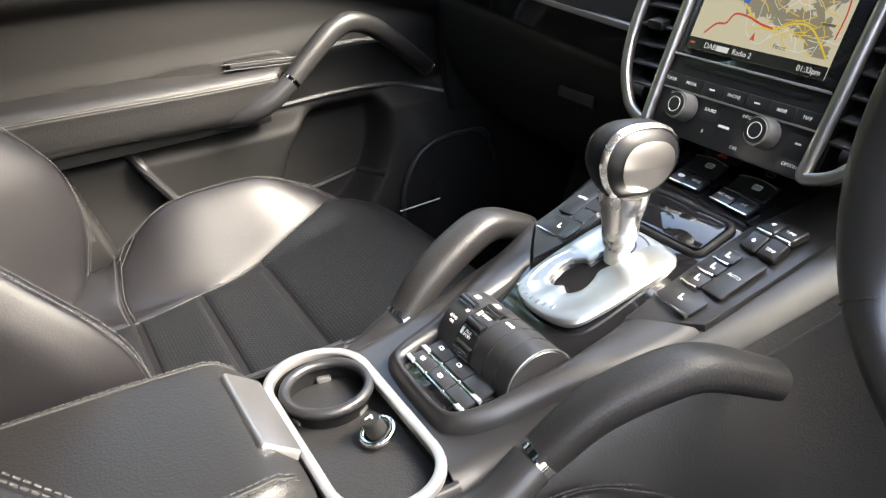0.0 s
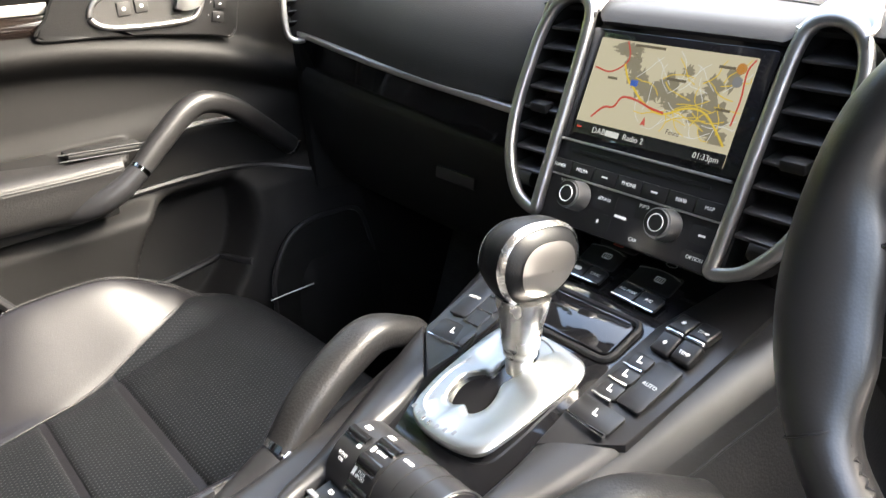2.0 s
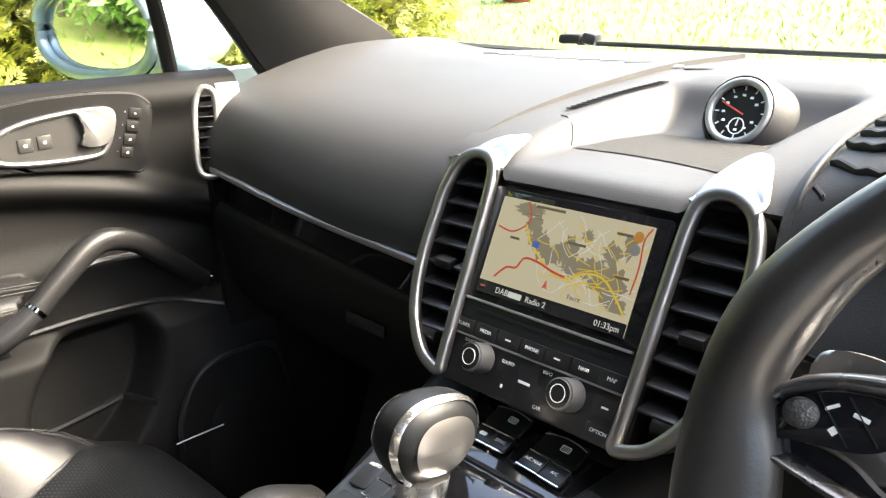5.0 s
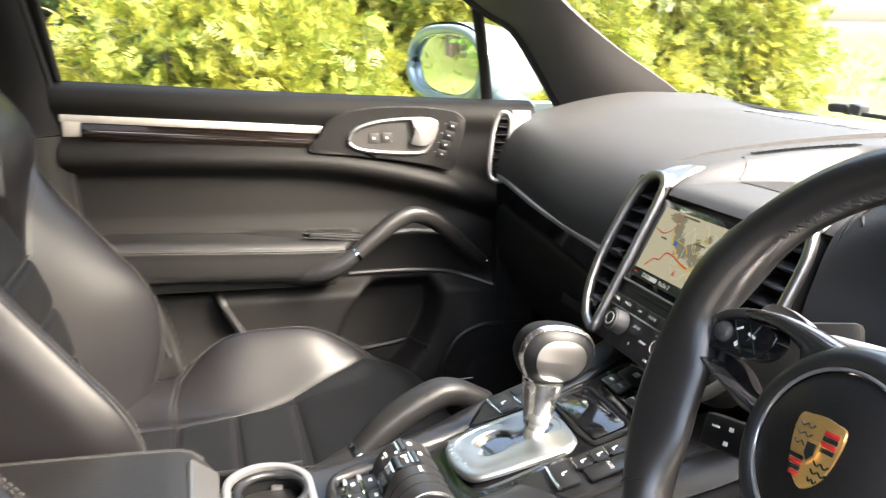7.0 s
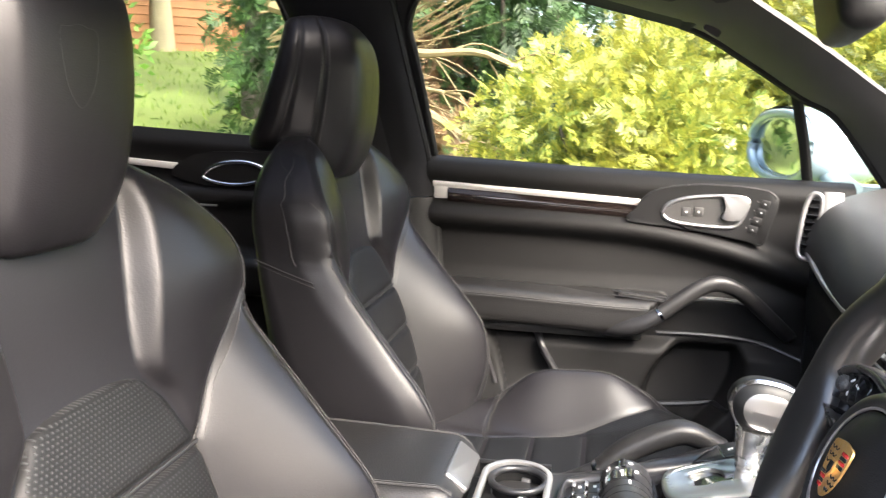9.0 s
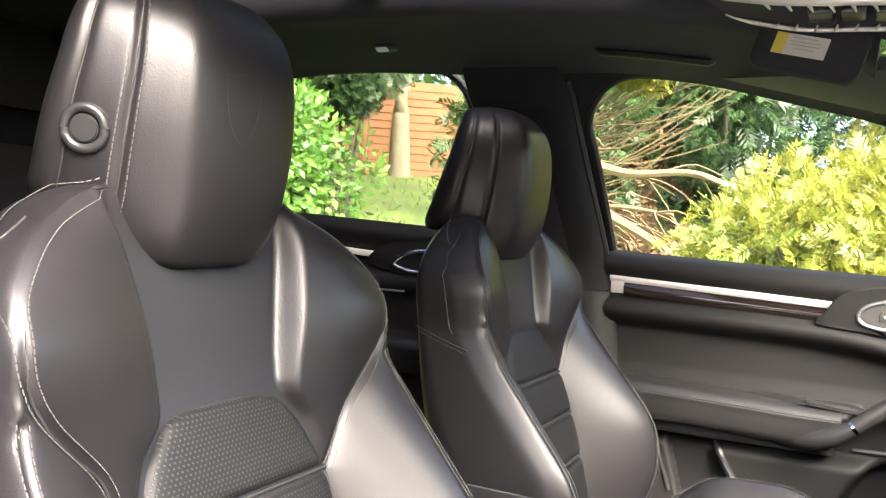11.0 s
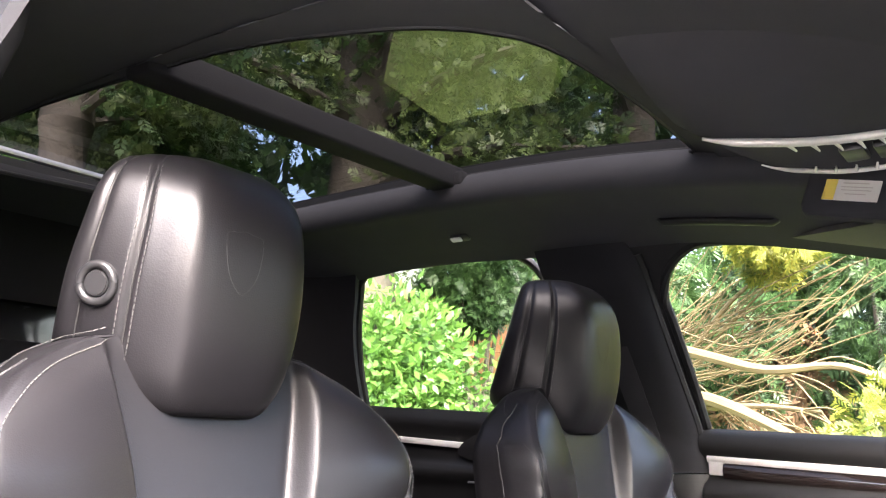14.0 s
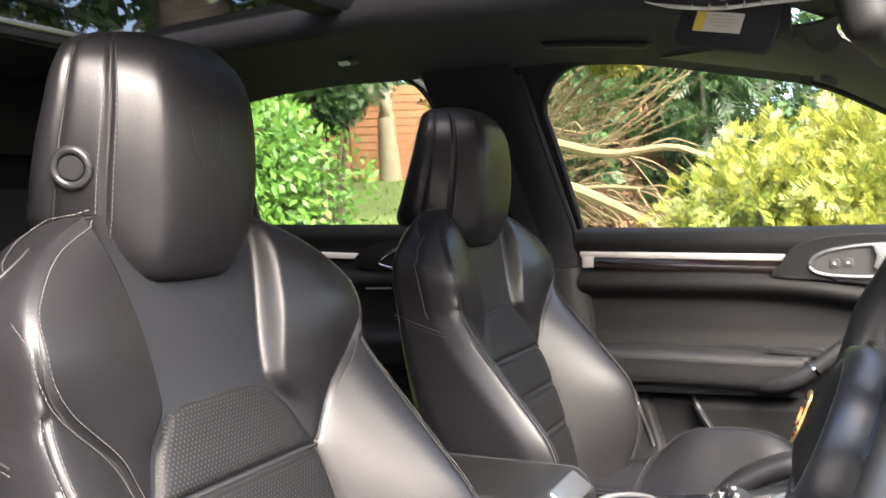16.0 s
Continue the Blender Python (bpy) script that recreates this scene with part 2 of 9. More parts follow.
def lerp_table(table, x):
    """A smooth value between rows of (x, value)."""
    xs = [r[0] for r in table]
    if x <= xs[0]:
        return table[0][1]
    if x >= xs[-1]:
        return table[-1][1]
    for i in range(len(xs) - 1):
        if x <= xs[i + 1]:
            t = (x - xs[i]) / (xs[i + 1] - xs[i])
            d0 = (table[i + 1][1] - table[i - 1][1]) / (xs[i + 1] - xs[i - 1]) if i else (table[1][1] - table[0][1]) / (xs[1] - xs[0])
            j = i + 1
            d1 = (table[j + 1][1] - table[j - 1][1]) / (xs[j + 1] - xs[j - 1]) if j + 1 < len(xs) else (table[j][1] - table[i][1]) / (xs[j] - xs[i])
            h = xs[j] - xs[i]
            t2, t3 = t * t, t ** 3
            return (2 * t3 - 3 * t2 + 1) * table[i][1] + (t3 - 2 * t2 + t) * h * d0 + (3 * t2 - 2 * t3) * table[j][1] + (t3 - t2) * h * d1


def sstep(a, b, x):
    t = min(1, max(0, (x - a) / (b - a))) if a != b else float(x > a)
    return t * t * (3 - 2 * t)


def tube(name, pts, radius, material, parent=None, label="", n=12, closed=False, flat=1.0, up=(0, 0, 1), caps=True, power=2.0):
    """A pipe along the points. radius: one value, or one for each point; flat: its height over its width; power: over 2 squares it."""
    p = [Vector(q) for q in pts]
    k = len(p)
    rad = radius if isinstance(radius, (list, tuple)) else [radius] * k
    verts, faces = [], []
    for i, c in enumerate(p):
        a = p[i - 1] if (i or closed) else c
        b = p[(i + 1) % k] if (i + 1 < k or closed) else c
        t = (b - a).normalized()
        s = t.cross(Vector(up))
        s = s.normalized() if s.length > 1e-5 else Vector((1, 0, 0))
        w = s.cross(t).normalized()
        for j in range(n):
            f = 2 * math.pi * j / n
            cx, cy = math.cos(f), math.sin(f)
            cx = math.copysign(abs(cx) ** (2 / power), cx)
            cy = math.copysign(abs(cy) ** (2 / power), cy)
            verts.append(c + s * cx * rad[i] + w * cy * rad[i] * flat)
    rings = k if closed else k - 1
    for i in range(rings):
        for j in range(n):
            a, b = i * n + j, i * n + (j + 1) % n
            c, d = ((i + 1) % k) * n + (j + 1) % n, ((i + 1) % k) * n + j
            faces.append((a, b, c, d))
    if caps and not closed:
        faces += [tuple(range(n - 1, -1, -1)), tuple(range((k - 1) * n, k * n))]
    return to_ob(name, verts, faces, material, parent, label)


def sheet(name, fn, us, vs, material, parent=None, label="", thick=0.0, wrap=False, angle=50):
    """A surface fn(u, v) over the values us and vs; thick: depth given to it, away from its face."""
    verts = [Vector(fn(u, v)) for u in us for v in vs]
    nu, nv = len(us), len(vs)
    faces = []
    for i in range(nu - 1):
        for j in range(nv if wrap else nv - 1):
            k = (j + 1) % nv
            faces.append((i * nv + j, i * nv + k, (i + 1) * nv + k, (i + 1) * nv + j))
    me = bpy.data.meshes.new(name)
    me.from_pydata([tuple(v) for v in verts], [], faces)
    if thick:
        bm = bmesh.new()
        bm.from_mesh(me)
        bm.normal_update()
        low = {}
        for v in list(bm.verts):
            low[v] = bm.verts.new(v.co - v.normal * thick)
        for f in list(bm.faces):
            bm.faces.new([low[v] for v in reversed(f.verts)])
        for e in [e for e in bm.edges if len(e.link_faces) == 1 and e.verts[0] in low and e.verts[1] in low]:
            a, b = e.verts
            bm.faces.new((b, a, low[a], low[b]))
        bmesh.ops.recalc_face_normals(bm, faces=bm.faces)
        bm.to_mesh(me)
        bm.free()
    return finish(name, me, material, parent, label, True, angle)


def steps(a, b, n):
    return [a + (b - a) * i / n for i in range(n + 1)]


def slab(name, outline, m, depth, material, parent=None, label="", r=0.0, seg=2):
    """A flat piece with the given outline (x, y), from z = 0 to depth in the frame m, its upper edge rounded by r."""
    bm = bmesh.new()
    lo = [bm.verts.new((x, y, 0)) for x, y in outline]
    hi = [bm.verts.new((x, y, depth)) for x, y in outline]
    n = len(outline)
    bm.faces.new(list(reversed(lo)))
    top = bm.faces.new(hi)
    for i in range(n):
        bm.faces.new((lo[i], lo[(i + 1) % n], hi[(i + 1) % n], hi[i]))
    if r:
        bmesh.ops.bevel(bm, geom=list(top.edges), offset=r, segments=seg, profile=0.5, affect="EDGES", clamp_overlap=True)
    bmesh.ops.transform(bm, matrix=m, verts=bm.verts)
    return part(name, bm, material, parent, label)


def rrect(w, h, r, n=5, cx=0.0, cy=0.0):
    """A rectangle with rounded corners."""
    out = []
    for k, (sx, sy) in enumerate(((1, 1), (-1, 1), (-1, -1), (1, -1))):
        for i in range(n + 1):
            a = math.pi / 2 * (k + i / n)
            out.append((cx + sx * (w / 2 - r) + r * math.cos(a), cy + sy * (h / 2 - r) + r * math.sin(a)))
    return out


def plane(origin, right, up):
    """A frame whose x runs along right, y along up and z out of both."""
    x = Vector(right).normalized()
    z = x.cross(Vector(up)).normalized()
    y = z.cross(x)
    return Matrix(((x.x, y.x, z.x, origin[0]), (x.y, y.y, z.y, origin[1]), (x.z, y.z, z.z, origin[2]), (0, 0, 0, 1)))


def letters(name, text, m, size, material, parent=None, label="", align="CENTER"):
    c = bpy.data.curves.new(name, "FONT")
    c.body, c.size, c.align_x, c.align_y, c.extrude = text, size, align, "CENTER", 0.0001
    tmp = new("tmp", c)
    me = bpy.data.meshes.new_from_object(tmp)
    bpy.data.objects.remove(tmp)
    bpy.data.curves.remove(c)
    me.transform(m)
    return finish(name, me, material, parent, label, False)


def bars(name, items, m, material, parent=None, label=""):
    """Small flat marks (cx, cy, w, h) in the frame m, as one print."""
    bm = bmesh.new()
    for x, y, w, h in items:
        box_bm(bm, (w, h, 0.0003), m @ Matrix.Translation((x, y, 0)))
    return part(name, bm, material, parent, label, smooth=False)


def stitches(name, lines, parent, pitch=0.0055, length=0.0040, wide=0.0009, material=None):
    """Short threads along lines of (place, normal)."""
    bm = bmesh.new()
    for line in lines:
        dist, pos = 0.0, 0.0
        for (a, na), (b, nb) in zip(line, line[1:]):
            d = (b - a).length
            while pos <= dist + d and d > 0:
                f = (pos - dist) / d
                c, nn = a.lerp(b, f), na.lerp(nb, f).normalized()
                t = (b - a).normalized()
                s = t.cross(nn).normalized()
                c = c + nn * 0.0006
                q = [c + t * length / 2 * i + s * wide / 2 * j + nn * h for h in (0, 0.0007) for i, j in ((-1, -1), (1, -1), (1, 1), (-1, 1))]
                v = [bm.verts.new(x) for x in q]
                for fc in ((4, 5, 6, 7), (0, 1, 5, 4), (1, 2, 6, 5), (2, 3, 7, 6), (3, 0, 4, 7)):
                    bm.faces.new([v[i] for i in fc])
                pos += pitch
            dist += d
    return part(name, bm, material or STITCH, parent, "light grey stitching", smooth=False)

from mathutils.bvhtree import BVHTree
# ---------- seats ----------
# local frame of a seat: x across from its middle, y forward and z up as in the car
WING = [(0.110, 0.868), (0.150, 0.851), (0.175, 0.838), (0.200, 0.8175), (0.223, 0.788), (0.228, 0.758), (0.224, 0.729), (0.205, 0.700), (0.160, 0.655), (0.140, 0.620), (0.127, 0.597)]


def back_half(z):
    return lerp_table([(0.30, 0.230), (0.36, 0.250), (0.48, 0.262), (0.58, 0.258), (0.67, 0.246), (0.70, 0.240), (0.76, 0.240), (0.80, 0.222), (0.835, 0.182), (0.862, 0.130), (0.875, 0.07)], z)


def spine_half(z):
    """Where the raised wings rise from the sunk middle of the backrest."""
    return lerp_table([(0.597, 0.127), (0.616, 0.118), (0.65, 0.104), (0.675, 0.084), (0.69, 0.080), (0.75, 0.090), (0.82, 0.104), (0.88, 0.110)], z)


def ramp(a, b, x):
    return min(1.0, max(0.0, (x - a) / (b - a)))


def back_front(x, z):
    """The padded face of the backrest: shoulder wings above, side bolsters below."""
    ax, w = abs(x), back_half(z)
    y0 = lerp_table([(0.30, -0.272), (0.40, -0.292), (0.55, -0.335), (0.68, -0.385), (0.78, -0.407), (0.82, -0.415), (0.88, -0.428)], z)
    foot = spine_half(z)
    xs = lerp_table([(0.597, 0.127), (0.62, 0.140), (0.655, 0.160), (0.70, 0.205), (0.729, 0.224), (0.758, 0.228), (0.788, 0.223), (0.8175, 0.200), (0.838, 0.175), (0.851, 0.150), (0.868, 0.115)], z)
    bs = lerp_table([(0.597, 0.006), (0.62, 0.012), (0.655, 0.026), (0.70, 0.042), (0.73, 0.052), (0.76, 0.055), (0.79, 0.046), (0.82, 0.032), (0.85, 0.015), (0.88, 0.0)], z)
    bi = lerp_table([(0.597, 0.0), (0.65, 0.008), (0.69, 0.018), (0.75, 0.026), (0.82, 0.024), (0.86, 0.012), (0.88, 0.0)], z)
    ridge = lerp_table([(0.66, 0.238), (0.70, 0.232), (0.729, 0.227), (0.758, 0.228), (0.788, 0.223), (0.8175, 0.200), (0.838, 0.175), (0.851, 0.150), (0.868, 0.115)], z)
    t = ramp(foot, max(xs, foot + 0.005), ax)
    wing = bi * sstep(foot - 0.002, foot + 0.014, ax) + (bs - bi) * t + 0.006 * math.sin(math.pi * t) ** 1.25 * sstep(0.60, 0.73, z) * sstep(0.875, 0.80, z)
    wing -= 0.045 * ramp(ridge, max(w, ridge + 0.008), ax) ** 2
    bl = lerp_table([(0.30, 0.05), (0.36, 0.085), (0.42, 0.112), (0.48, 0.122), (0.518, 0.118), (0.574, 0.094), (0.6345, 0.070), (0.66, 0.060), (0.70, 0.047), (0.72, 0.048), (0.74, 0.052)], z)
    t = ramp(0.128, 0.238, ax)
    low = bl * (0.45 * sstep(0, 1, t) + 0.55 * t) + 0.008 * math.sin(math.pi * t) - 0.040 * ramp(ridge, max(w, ridge + 0.008), ax) ** 2
    zs = lerp_table([(0.127, 0.597), (0.14, 0.62), (0.16, 0.655), (0.205, 0.70), (0.224, 0.729), (0.24, 0.735)], ax)
    side = sstep(-0.007, 0.007, z - zs)
    return y0 + wing * side + low * (1 - side)


def back_rear(z):
    return lerp_table([(0.30, -0.375), (0.45, -0.405), (0.70, -0.462), (0.82, -0.470), (0.88, -0.462)], z)


def back_normal(x, z):
    e = 0.004
    dx = Vector((2 * e, back_front(x + e, z) - back_front(x - e, z), 0))
    dz = Vector((0, back_front(x, z + e) - back_front(x, z - e), 2 * e))
    nrm = dx.cross(dz).normalized()
    return nrm if nrm.y > 0 else -nrm


def cushion_top(x, y):
    """The padded top of the seat cushion."""
    u = min(1.0, abs(x) / 0.258)
    mid = lerp_table([(-0.30, 0.335), (-0.17, 0.328), (-0.09, 0.332), (0.0, 0.336), (0.09, 0.352), (0.16, 0.362), (0.205, 0.352), (0.235, 0.325), (0.25, 0.28)], y)
    b = lerp_table([(-0.30, 0.02), (-0.19, 0.028), (-0.155, 0.052), (-0.10, 0.088), (-0.04, 0.098), (0.04, 0.088), (0.11, 0.045), (0.16, 0.008), (0.25, 0.0)], y)
    g = 0.5 * sstep(0.56, 0.90, u) + 0.5 * ramp(0.55, 0.90, u)
    drop = max(0.0, (u - 0.90) / 0.10)
    return mid + b * g - 0.030 * drop ** 2 - 0.02 * max(0, y - 0.12) / 0.13 * u * u


def cushion_normal(x, y):
    e = 0.004
    dx = Vector((2 * e, 0, cushion_top(x + e, y) - cushion_top(x - e, y)))
    dy = Vector((0, 2 * e, cushion_top(x, y + e) - cushion_top(x, y - e)))
    return dx.cross(dy).normalized()


def on_back(pts, lift=0.0):
    return [(Vector((x, back_front(x, z), z)) + back_normal(x, z) * lift, back_normal(x, z)) for x, z in pts]


def on_cushion(pts, lift=0.0):
    return [(Vector((x, y, cushion_top(x, y))) + cushion_normal(x, y) * lift, cushion_normal(x, y)) for x, y in pts]


def flat_line(pts, n):
    return [(p.x, p.y) for p in spline([(a, b, 0) for a, b in pts], n)]


def beside(line, d):
    """The flat line moved sideways by d."""
    out = []
    for i, (x, y) in enumerate(line):
        (ax, ay), (bx, by) = line[max(0, i - 1)], line[min(len(line) - 1, i + 1)]
        n = math.hypot(bx - ax, by - ay) or 1.0
        out.append((x - (by - ay) / n * d, y + (bx - ax) / n * d))
    return out


def seam_sink(px, py, lines, deep=0.0030, soft=0.0045):
    """How far the padding is drawn in by seams: a narrow groove in a soft valley."""
    best = np.full(px.shape, 9.0)
    for line in lines:
        q = np.array(line)
        for a, b in zip(q[:-1], q[1:]):
            d = b - a
            t = np.clip(((px - a[0]) * d[0] + (py - a[1]) * d[1]) / max(1e-9, d @ d), 0, 1)
            best = np.minimum(best, np.hypot(px - a[0] - t * d[0], py - a[1] - t * d[1]))
    return deep * np.exp(-(best / 0.0034) ** 2) + soft * np.exp(-best / 0.011)


def pillow(u, v, p=6):
    return (max(0, 1 - abs(u) ** p) * max(0, 1 - abs(v) ** p)) ** 0.5


def both(line):
    return [[(k * a, b) for a, b in line] for k in (1, -1)]


ARC = flat_line(WING, 60)
RIDGE = flat_line([(0.229, 0.706), (0.236, 0.66), (0.238, 0.60), (0.240, 0.52), (0.237, 0.45), (0.225, 0.36)], 40)
INNER = flat_line([(0.127, 0.597), (0.130, 0.52), (0.130, 0.44), (0.126, 0.36)], 24)
C_RIDGE = flat_line([(0.215, -0.165), (0.236, -0.13), (0.240, -0.04), (0.238, 0.06), (0.226, 0.13), (0.20, 0.165)], 40)
C_CROSS = flat_line([(0.116, -0.175), (0.17, -0.178), (0.215, -0.168), (0.250, -0.162)], 20)
C_EDGE = flat_line([(0.112, -0.25), (0.118, -0.17), (0.135, -0.08), (0.152, 0.0), (0.186, 0.10), (0.226, 0.16)], 30)


def build_seat(label, button_side):
    s = base("car_seat", (0, 0, 0), label, "car seat", "front seats")
    # cushion, a closed body: bolstered top, rounded front, plain sides
    ys = steps(-0.30, 0.25, 150)
    top = steps(-1, 1, 150)
    rows = [[(0.258 * k * (1 - 0.06 * max(0, y - 0.15) / 0.1), y) for k in top] for y in ys]
    flat = np.array(rows)
    sink = seam_sink(flat[..., 0], flat[..., 1], [q for c in (C_RIDGE, C_CROSS, C_EDGE) for q in both(c)], 0.0026, 0.0035)
    full = []
    for i, row in enumerate(rows):
        ring = [(x, y, cushion_top(x, y) - sink[i, j]) for j, (x, y) in enumerate(row)]
        y = row[0][1]
        lo = 0.17 + 0.02 * max(0, y)
        ring += [(ring[-1][0] * 0.97, y, lo), (0.1, y, lo - 0.02), (-0.1, y, lo - 0.02), (ring[0][0] * 0.97, y, lo)]
        full.append(ring)
    n = len(full[0])
    verts = [p for r in full for p in r]
    faces = [(i * n + j, i * n + (j + 1) % n, (i + 1) * n + (j + 1) % n, (i + 1) * n + j) for i in range(len(full) - 1) for j in range(n)]
    faces += [tuple(range(n)), tuple((len(full) - 1) * n + j for j in range(n))]
    to_ob("cushion", verts, faces, LEATHER, s, angle=70)
    # perforated middle panels of the cushion
    for y0, y1, w0, w1 in ((-0.255, -0.172, 0.105, 0.115), (-0.168, -0.089, 0.115, 0.128), (-0.085, 0.002, 0.128, 0.148)):
        def pan(a, b, y0=y0, y1=y1, w0=w0, w1=w1):
            y = y0 + (y1 - y0) * (b + 1) / 2
            x = a * (w0 + (w1 - w0) * (b + 1) / 2)
            return Vector((x, y, cushion_top(x, y))) + cushion_normal(x, y) * (0.006 * pillow(a, b) - 0.002)
        sheet("seat_panel", pan, steps(-1, 1, 36), steps(-1, 1, 24), PERF_SEAT, s, "perforated leather panel")

    def front_panel(a, b):
        y = 0.006 + 0.242 * (b + 1) / 2
        x = a * lerp_table([(0.0, 0.150), (0.10, 0.182), (0.16, 0.225), (0.25, 0.232)], y)
        return Vector((x, y, cushion_top(x, y))) + cushion_normal(x, y) * (0.008 * pillow(a, b, 8) - 0.002)
    sheet("thigh_support", front_panel, steps(-1, 1, 48), steps(-1, 1, 40), PERF_SEAT, s, "perforated leather thigh panel")
    # backrest
    zs = steps(0.30, 0.875, 210)
    us = steps(-1, 1, 190)
    flat = np.array([[(back_half(z) * u, z) for u in us] for z in zs])
    sink = seam_sink(flat[..., 0], flat[..., 1], [q for c in (ARC, RIDGE, INNER) for q in both(c)])
    rows = []
    for i, z in enumerate(zs):
        w, yr = back_half(z), back_rear(z)
        ring = [(w * u, back_front(w * u, z) - sink[i, j], z) for j, u in enumerate(us)]
        e = ring[-1][1]
        side = [(w * 1.005, e + (yr - e) * k, z) for k in (0.08, 0.15, 0.28, 0.4, 0.55, 0.7, 0.85)]
        rear = [(w * k, yr - 0.008 * (1 - k * k), z) for k in (0.93, 0.6, 0, -0.6, -0.93)]
        ring += side + rear + [(-x, y, zz) for x, y, zz in reversed(side)]
        rows.append(ring)
    top_y = (back_front(0, 0.875) + back_rear(0.875)) / 2
    n = len(rows[0])
    for k, dz in ((0.85, 0.006), (0.55, 0.010), (0.2, 0.011)):
        rows.append([(x * k, top_y + (y - top_y) * k, 0.875 + dz) for x, y, z in rows[len(zs) - 1]])
    verts = [p for r in rows for p in r]
    faces = [(i * n + j, i * n + (j + 1) % n, (i + 1) * n + (j + 1) % n, (i + 1) * n + j) for i in range(len(rows) - 1) for j in range(n)]
    faces += [tuple(range(n)), tuple((len(rows) - 1) * n + j for j in range(n))]
    to_ob("backrest", verts, faces, LEATHER, s, angle=70)
    # padded panels down the middle of the backrest, the uppermost narrowing to the neck
    for z0, z1, w0, w1 in ((0.600, 0.682, 0.122, 0.080), (0.530, 0.595, 0.124, 0.122), (0.456, 0.525, 0.126, 0.124), (0.36, 0.451, 0.122, 0.126)):
        def pan(a, b, z0=z0, z1=z1, w0=w0, w1=w1):
            z = z0 + (z1 - z0) * (b + 1) / 2
            x = a * (w0 + (w1 - w0) * (b + 1) / 2)
            if z0 >= 0.6:
                x = a * (spine_half(z) - 0.003)
                z -= 0.010 * abs(a) ** 3 * (b + 1) / 2
            return Vector((x, back_front(x, z), z)) + back_normal(x, z) * (0.013 * pillow(a, b, 8) - 0.003)
        sheet("back_panel", pan, steps(-1, 1, 40), steps(-1, 1, 26), PERF_BACK, s, "perforated leather panel")
    for z in (0.5975, 0.5275, 0.4535):
        tube("panel_seam", [p for p, q in on_back([(x, z) for x in steps(-0.124, 0.124, 24)])], 0.0022, SEAM, s, "dark seam", n=6)
    # headrest: flat face, slanted cheeks and sides drawn in by seams, foot that rises to the rear
    plan = [(0.0, 0.000), (0.030, -0.0005), (0.050, -0.003), (0.064, -0.009), (0.075, -0.021), (0.086, -0.037), (0.0965, -0.053), (0.106, -0.070), (0.116, -0.090), (0.122, -0.110), (0.116, -0.132), (0.095, -0.150), (0.050, -0.157), (0.0, -0.158)]
    half = spline([(a, b, 0) for a, b in plan], 130)
    ringp = [(p.x, p.y) for p in half] + [(-p.x, p.y) for p in reversed(half[1:-1])]
    m = len(ringp)
    rows = []
    nr = 72
    for i in range(nr + 1):
        v = i / nr
        lo, hi = min(1.0, v / 0.15), min(1.0, (1 - v) / 0.30)
        k = (0.86 + 0.14 * math.sqrt(1 - (1 - lo) ** 2)) * (0.62 + 0.38 * math.sqrt(1 - (1 - hi) ** 2.2))
        kx = (0.74 + 0.26 * math.sqrt(1 - (1 - lo) ** 2.2)) * (0.58 + 0.42 * math.sqrt(1 - (1 - hi) ** 2.4))
        deep = lerp_table([(0, 1.0), (0.25, 0.98), (0.6, 0.86), (1, 0.66)], v)
        wide = lerp_table([(0, 0.93), (0.3, 1.02), (0.5, 1.03), (0.8, 0.97), (1, 0.93)], v)
        yf = lerp_table([(0, -0.392), (0.25, -0.369), (0.6, -0.361), (0.85, -0.370), (1, -0.392)], v)
        ring = []
        for x, y in ringp:
            yy = -0.075 * deep + (y + 0.075) * deep * k
            low = 0.800 + 0.042 * sstep(-0.03, -0.11, y)
            high = 1.050 - 0.006 * (y + 0.06) ** 2 / 0.01
            groove = 0.0030 * math.exp(-((abs(x) - 0.0965) / 0.0022) ** 2) + 0.0022 * math.exp(-((abs(x) - 0.118) / 0.0022) ** 2) if y > -0.112 else 0.0
            z = low + (high - low) * (v ** 0.98)
            ring.append((x * wide * kx - math.copysign(groove, x), yf + yy - groove * 0.5, z))
        rows.append(ring)
    verts = [p for r in rows for p in r]
    faces = [(i * m + j, i * m + (j + 1) % m, (i + 1) * m + (j + 1) % m, (i + 1) * m + j) for i in range(nr) for j in range(m)]
    faces += [tuple(range(m)), tuple(nr * m + j for j in range(m))]
    head = to_ob("headrest", verts, faces, LEATHER, s, angle=75)
    hv = [[Vector(p) for p in r] for r in rows]

    def head_line(x_plan, sgn, i0=3, i1=66):
        """A line up the headrest where its plan has that half-width, with its normals."""
        col = min(range(len(half)), key=lambda j: abs(half[j].x - x_plan) + (9 if half[j].y < -0.112 else 0))
        col = col if sgn > 0 else (m - col) % m
        out = []
        for i in range(i0, i1 + 1):
            p = hv[i][col]
            nrm = (hv[i][(col + 2) % m] - hv[i][(col - 2) % m]).cross(hv[i + 1][col] - hv[i - 1][col]).normalized()
            out.append((p, nrm if nrm.dot(p - Vector((0, -0.44, p.z))) > 0 else -nrm))
        return out
    for sgn in (1, -1):
        for xp in (0.0965, 0.118):
            tube("piping", [p + q * 0.0004 for p, q in head_line(xp, sgn)], 0.0009, SEAM, head, "black seam", n=6)
        stitches("stitching", [head_line(0.0925, sgn), head_line(0.1005, sgn)], head, pitch=0.0060, length=0.0042, wide=0.0009)
    # embossed shield on the front of the headrest
    mf = plane((0.016, -0.361, 0.940), (-1, 0, 0), (0, 0, 1))
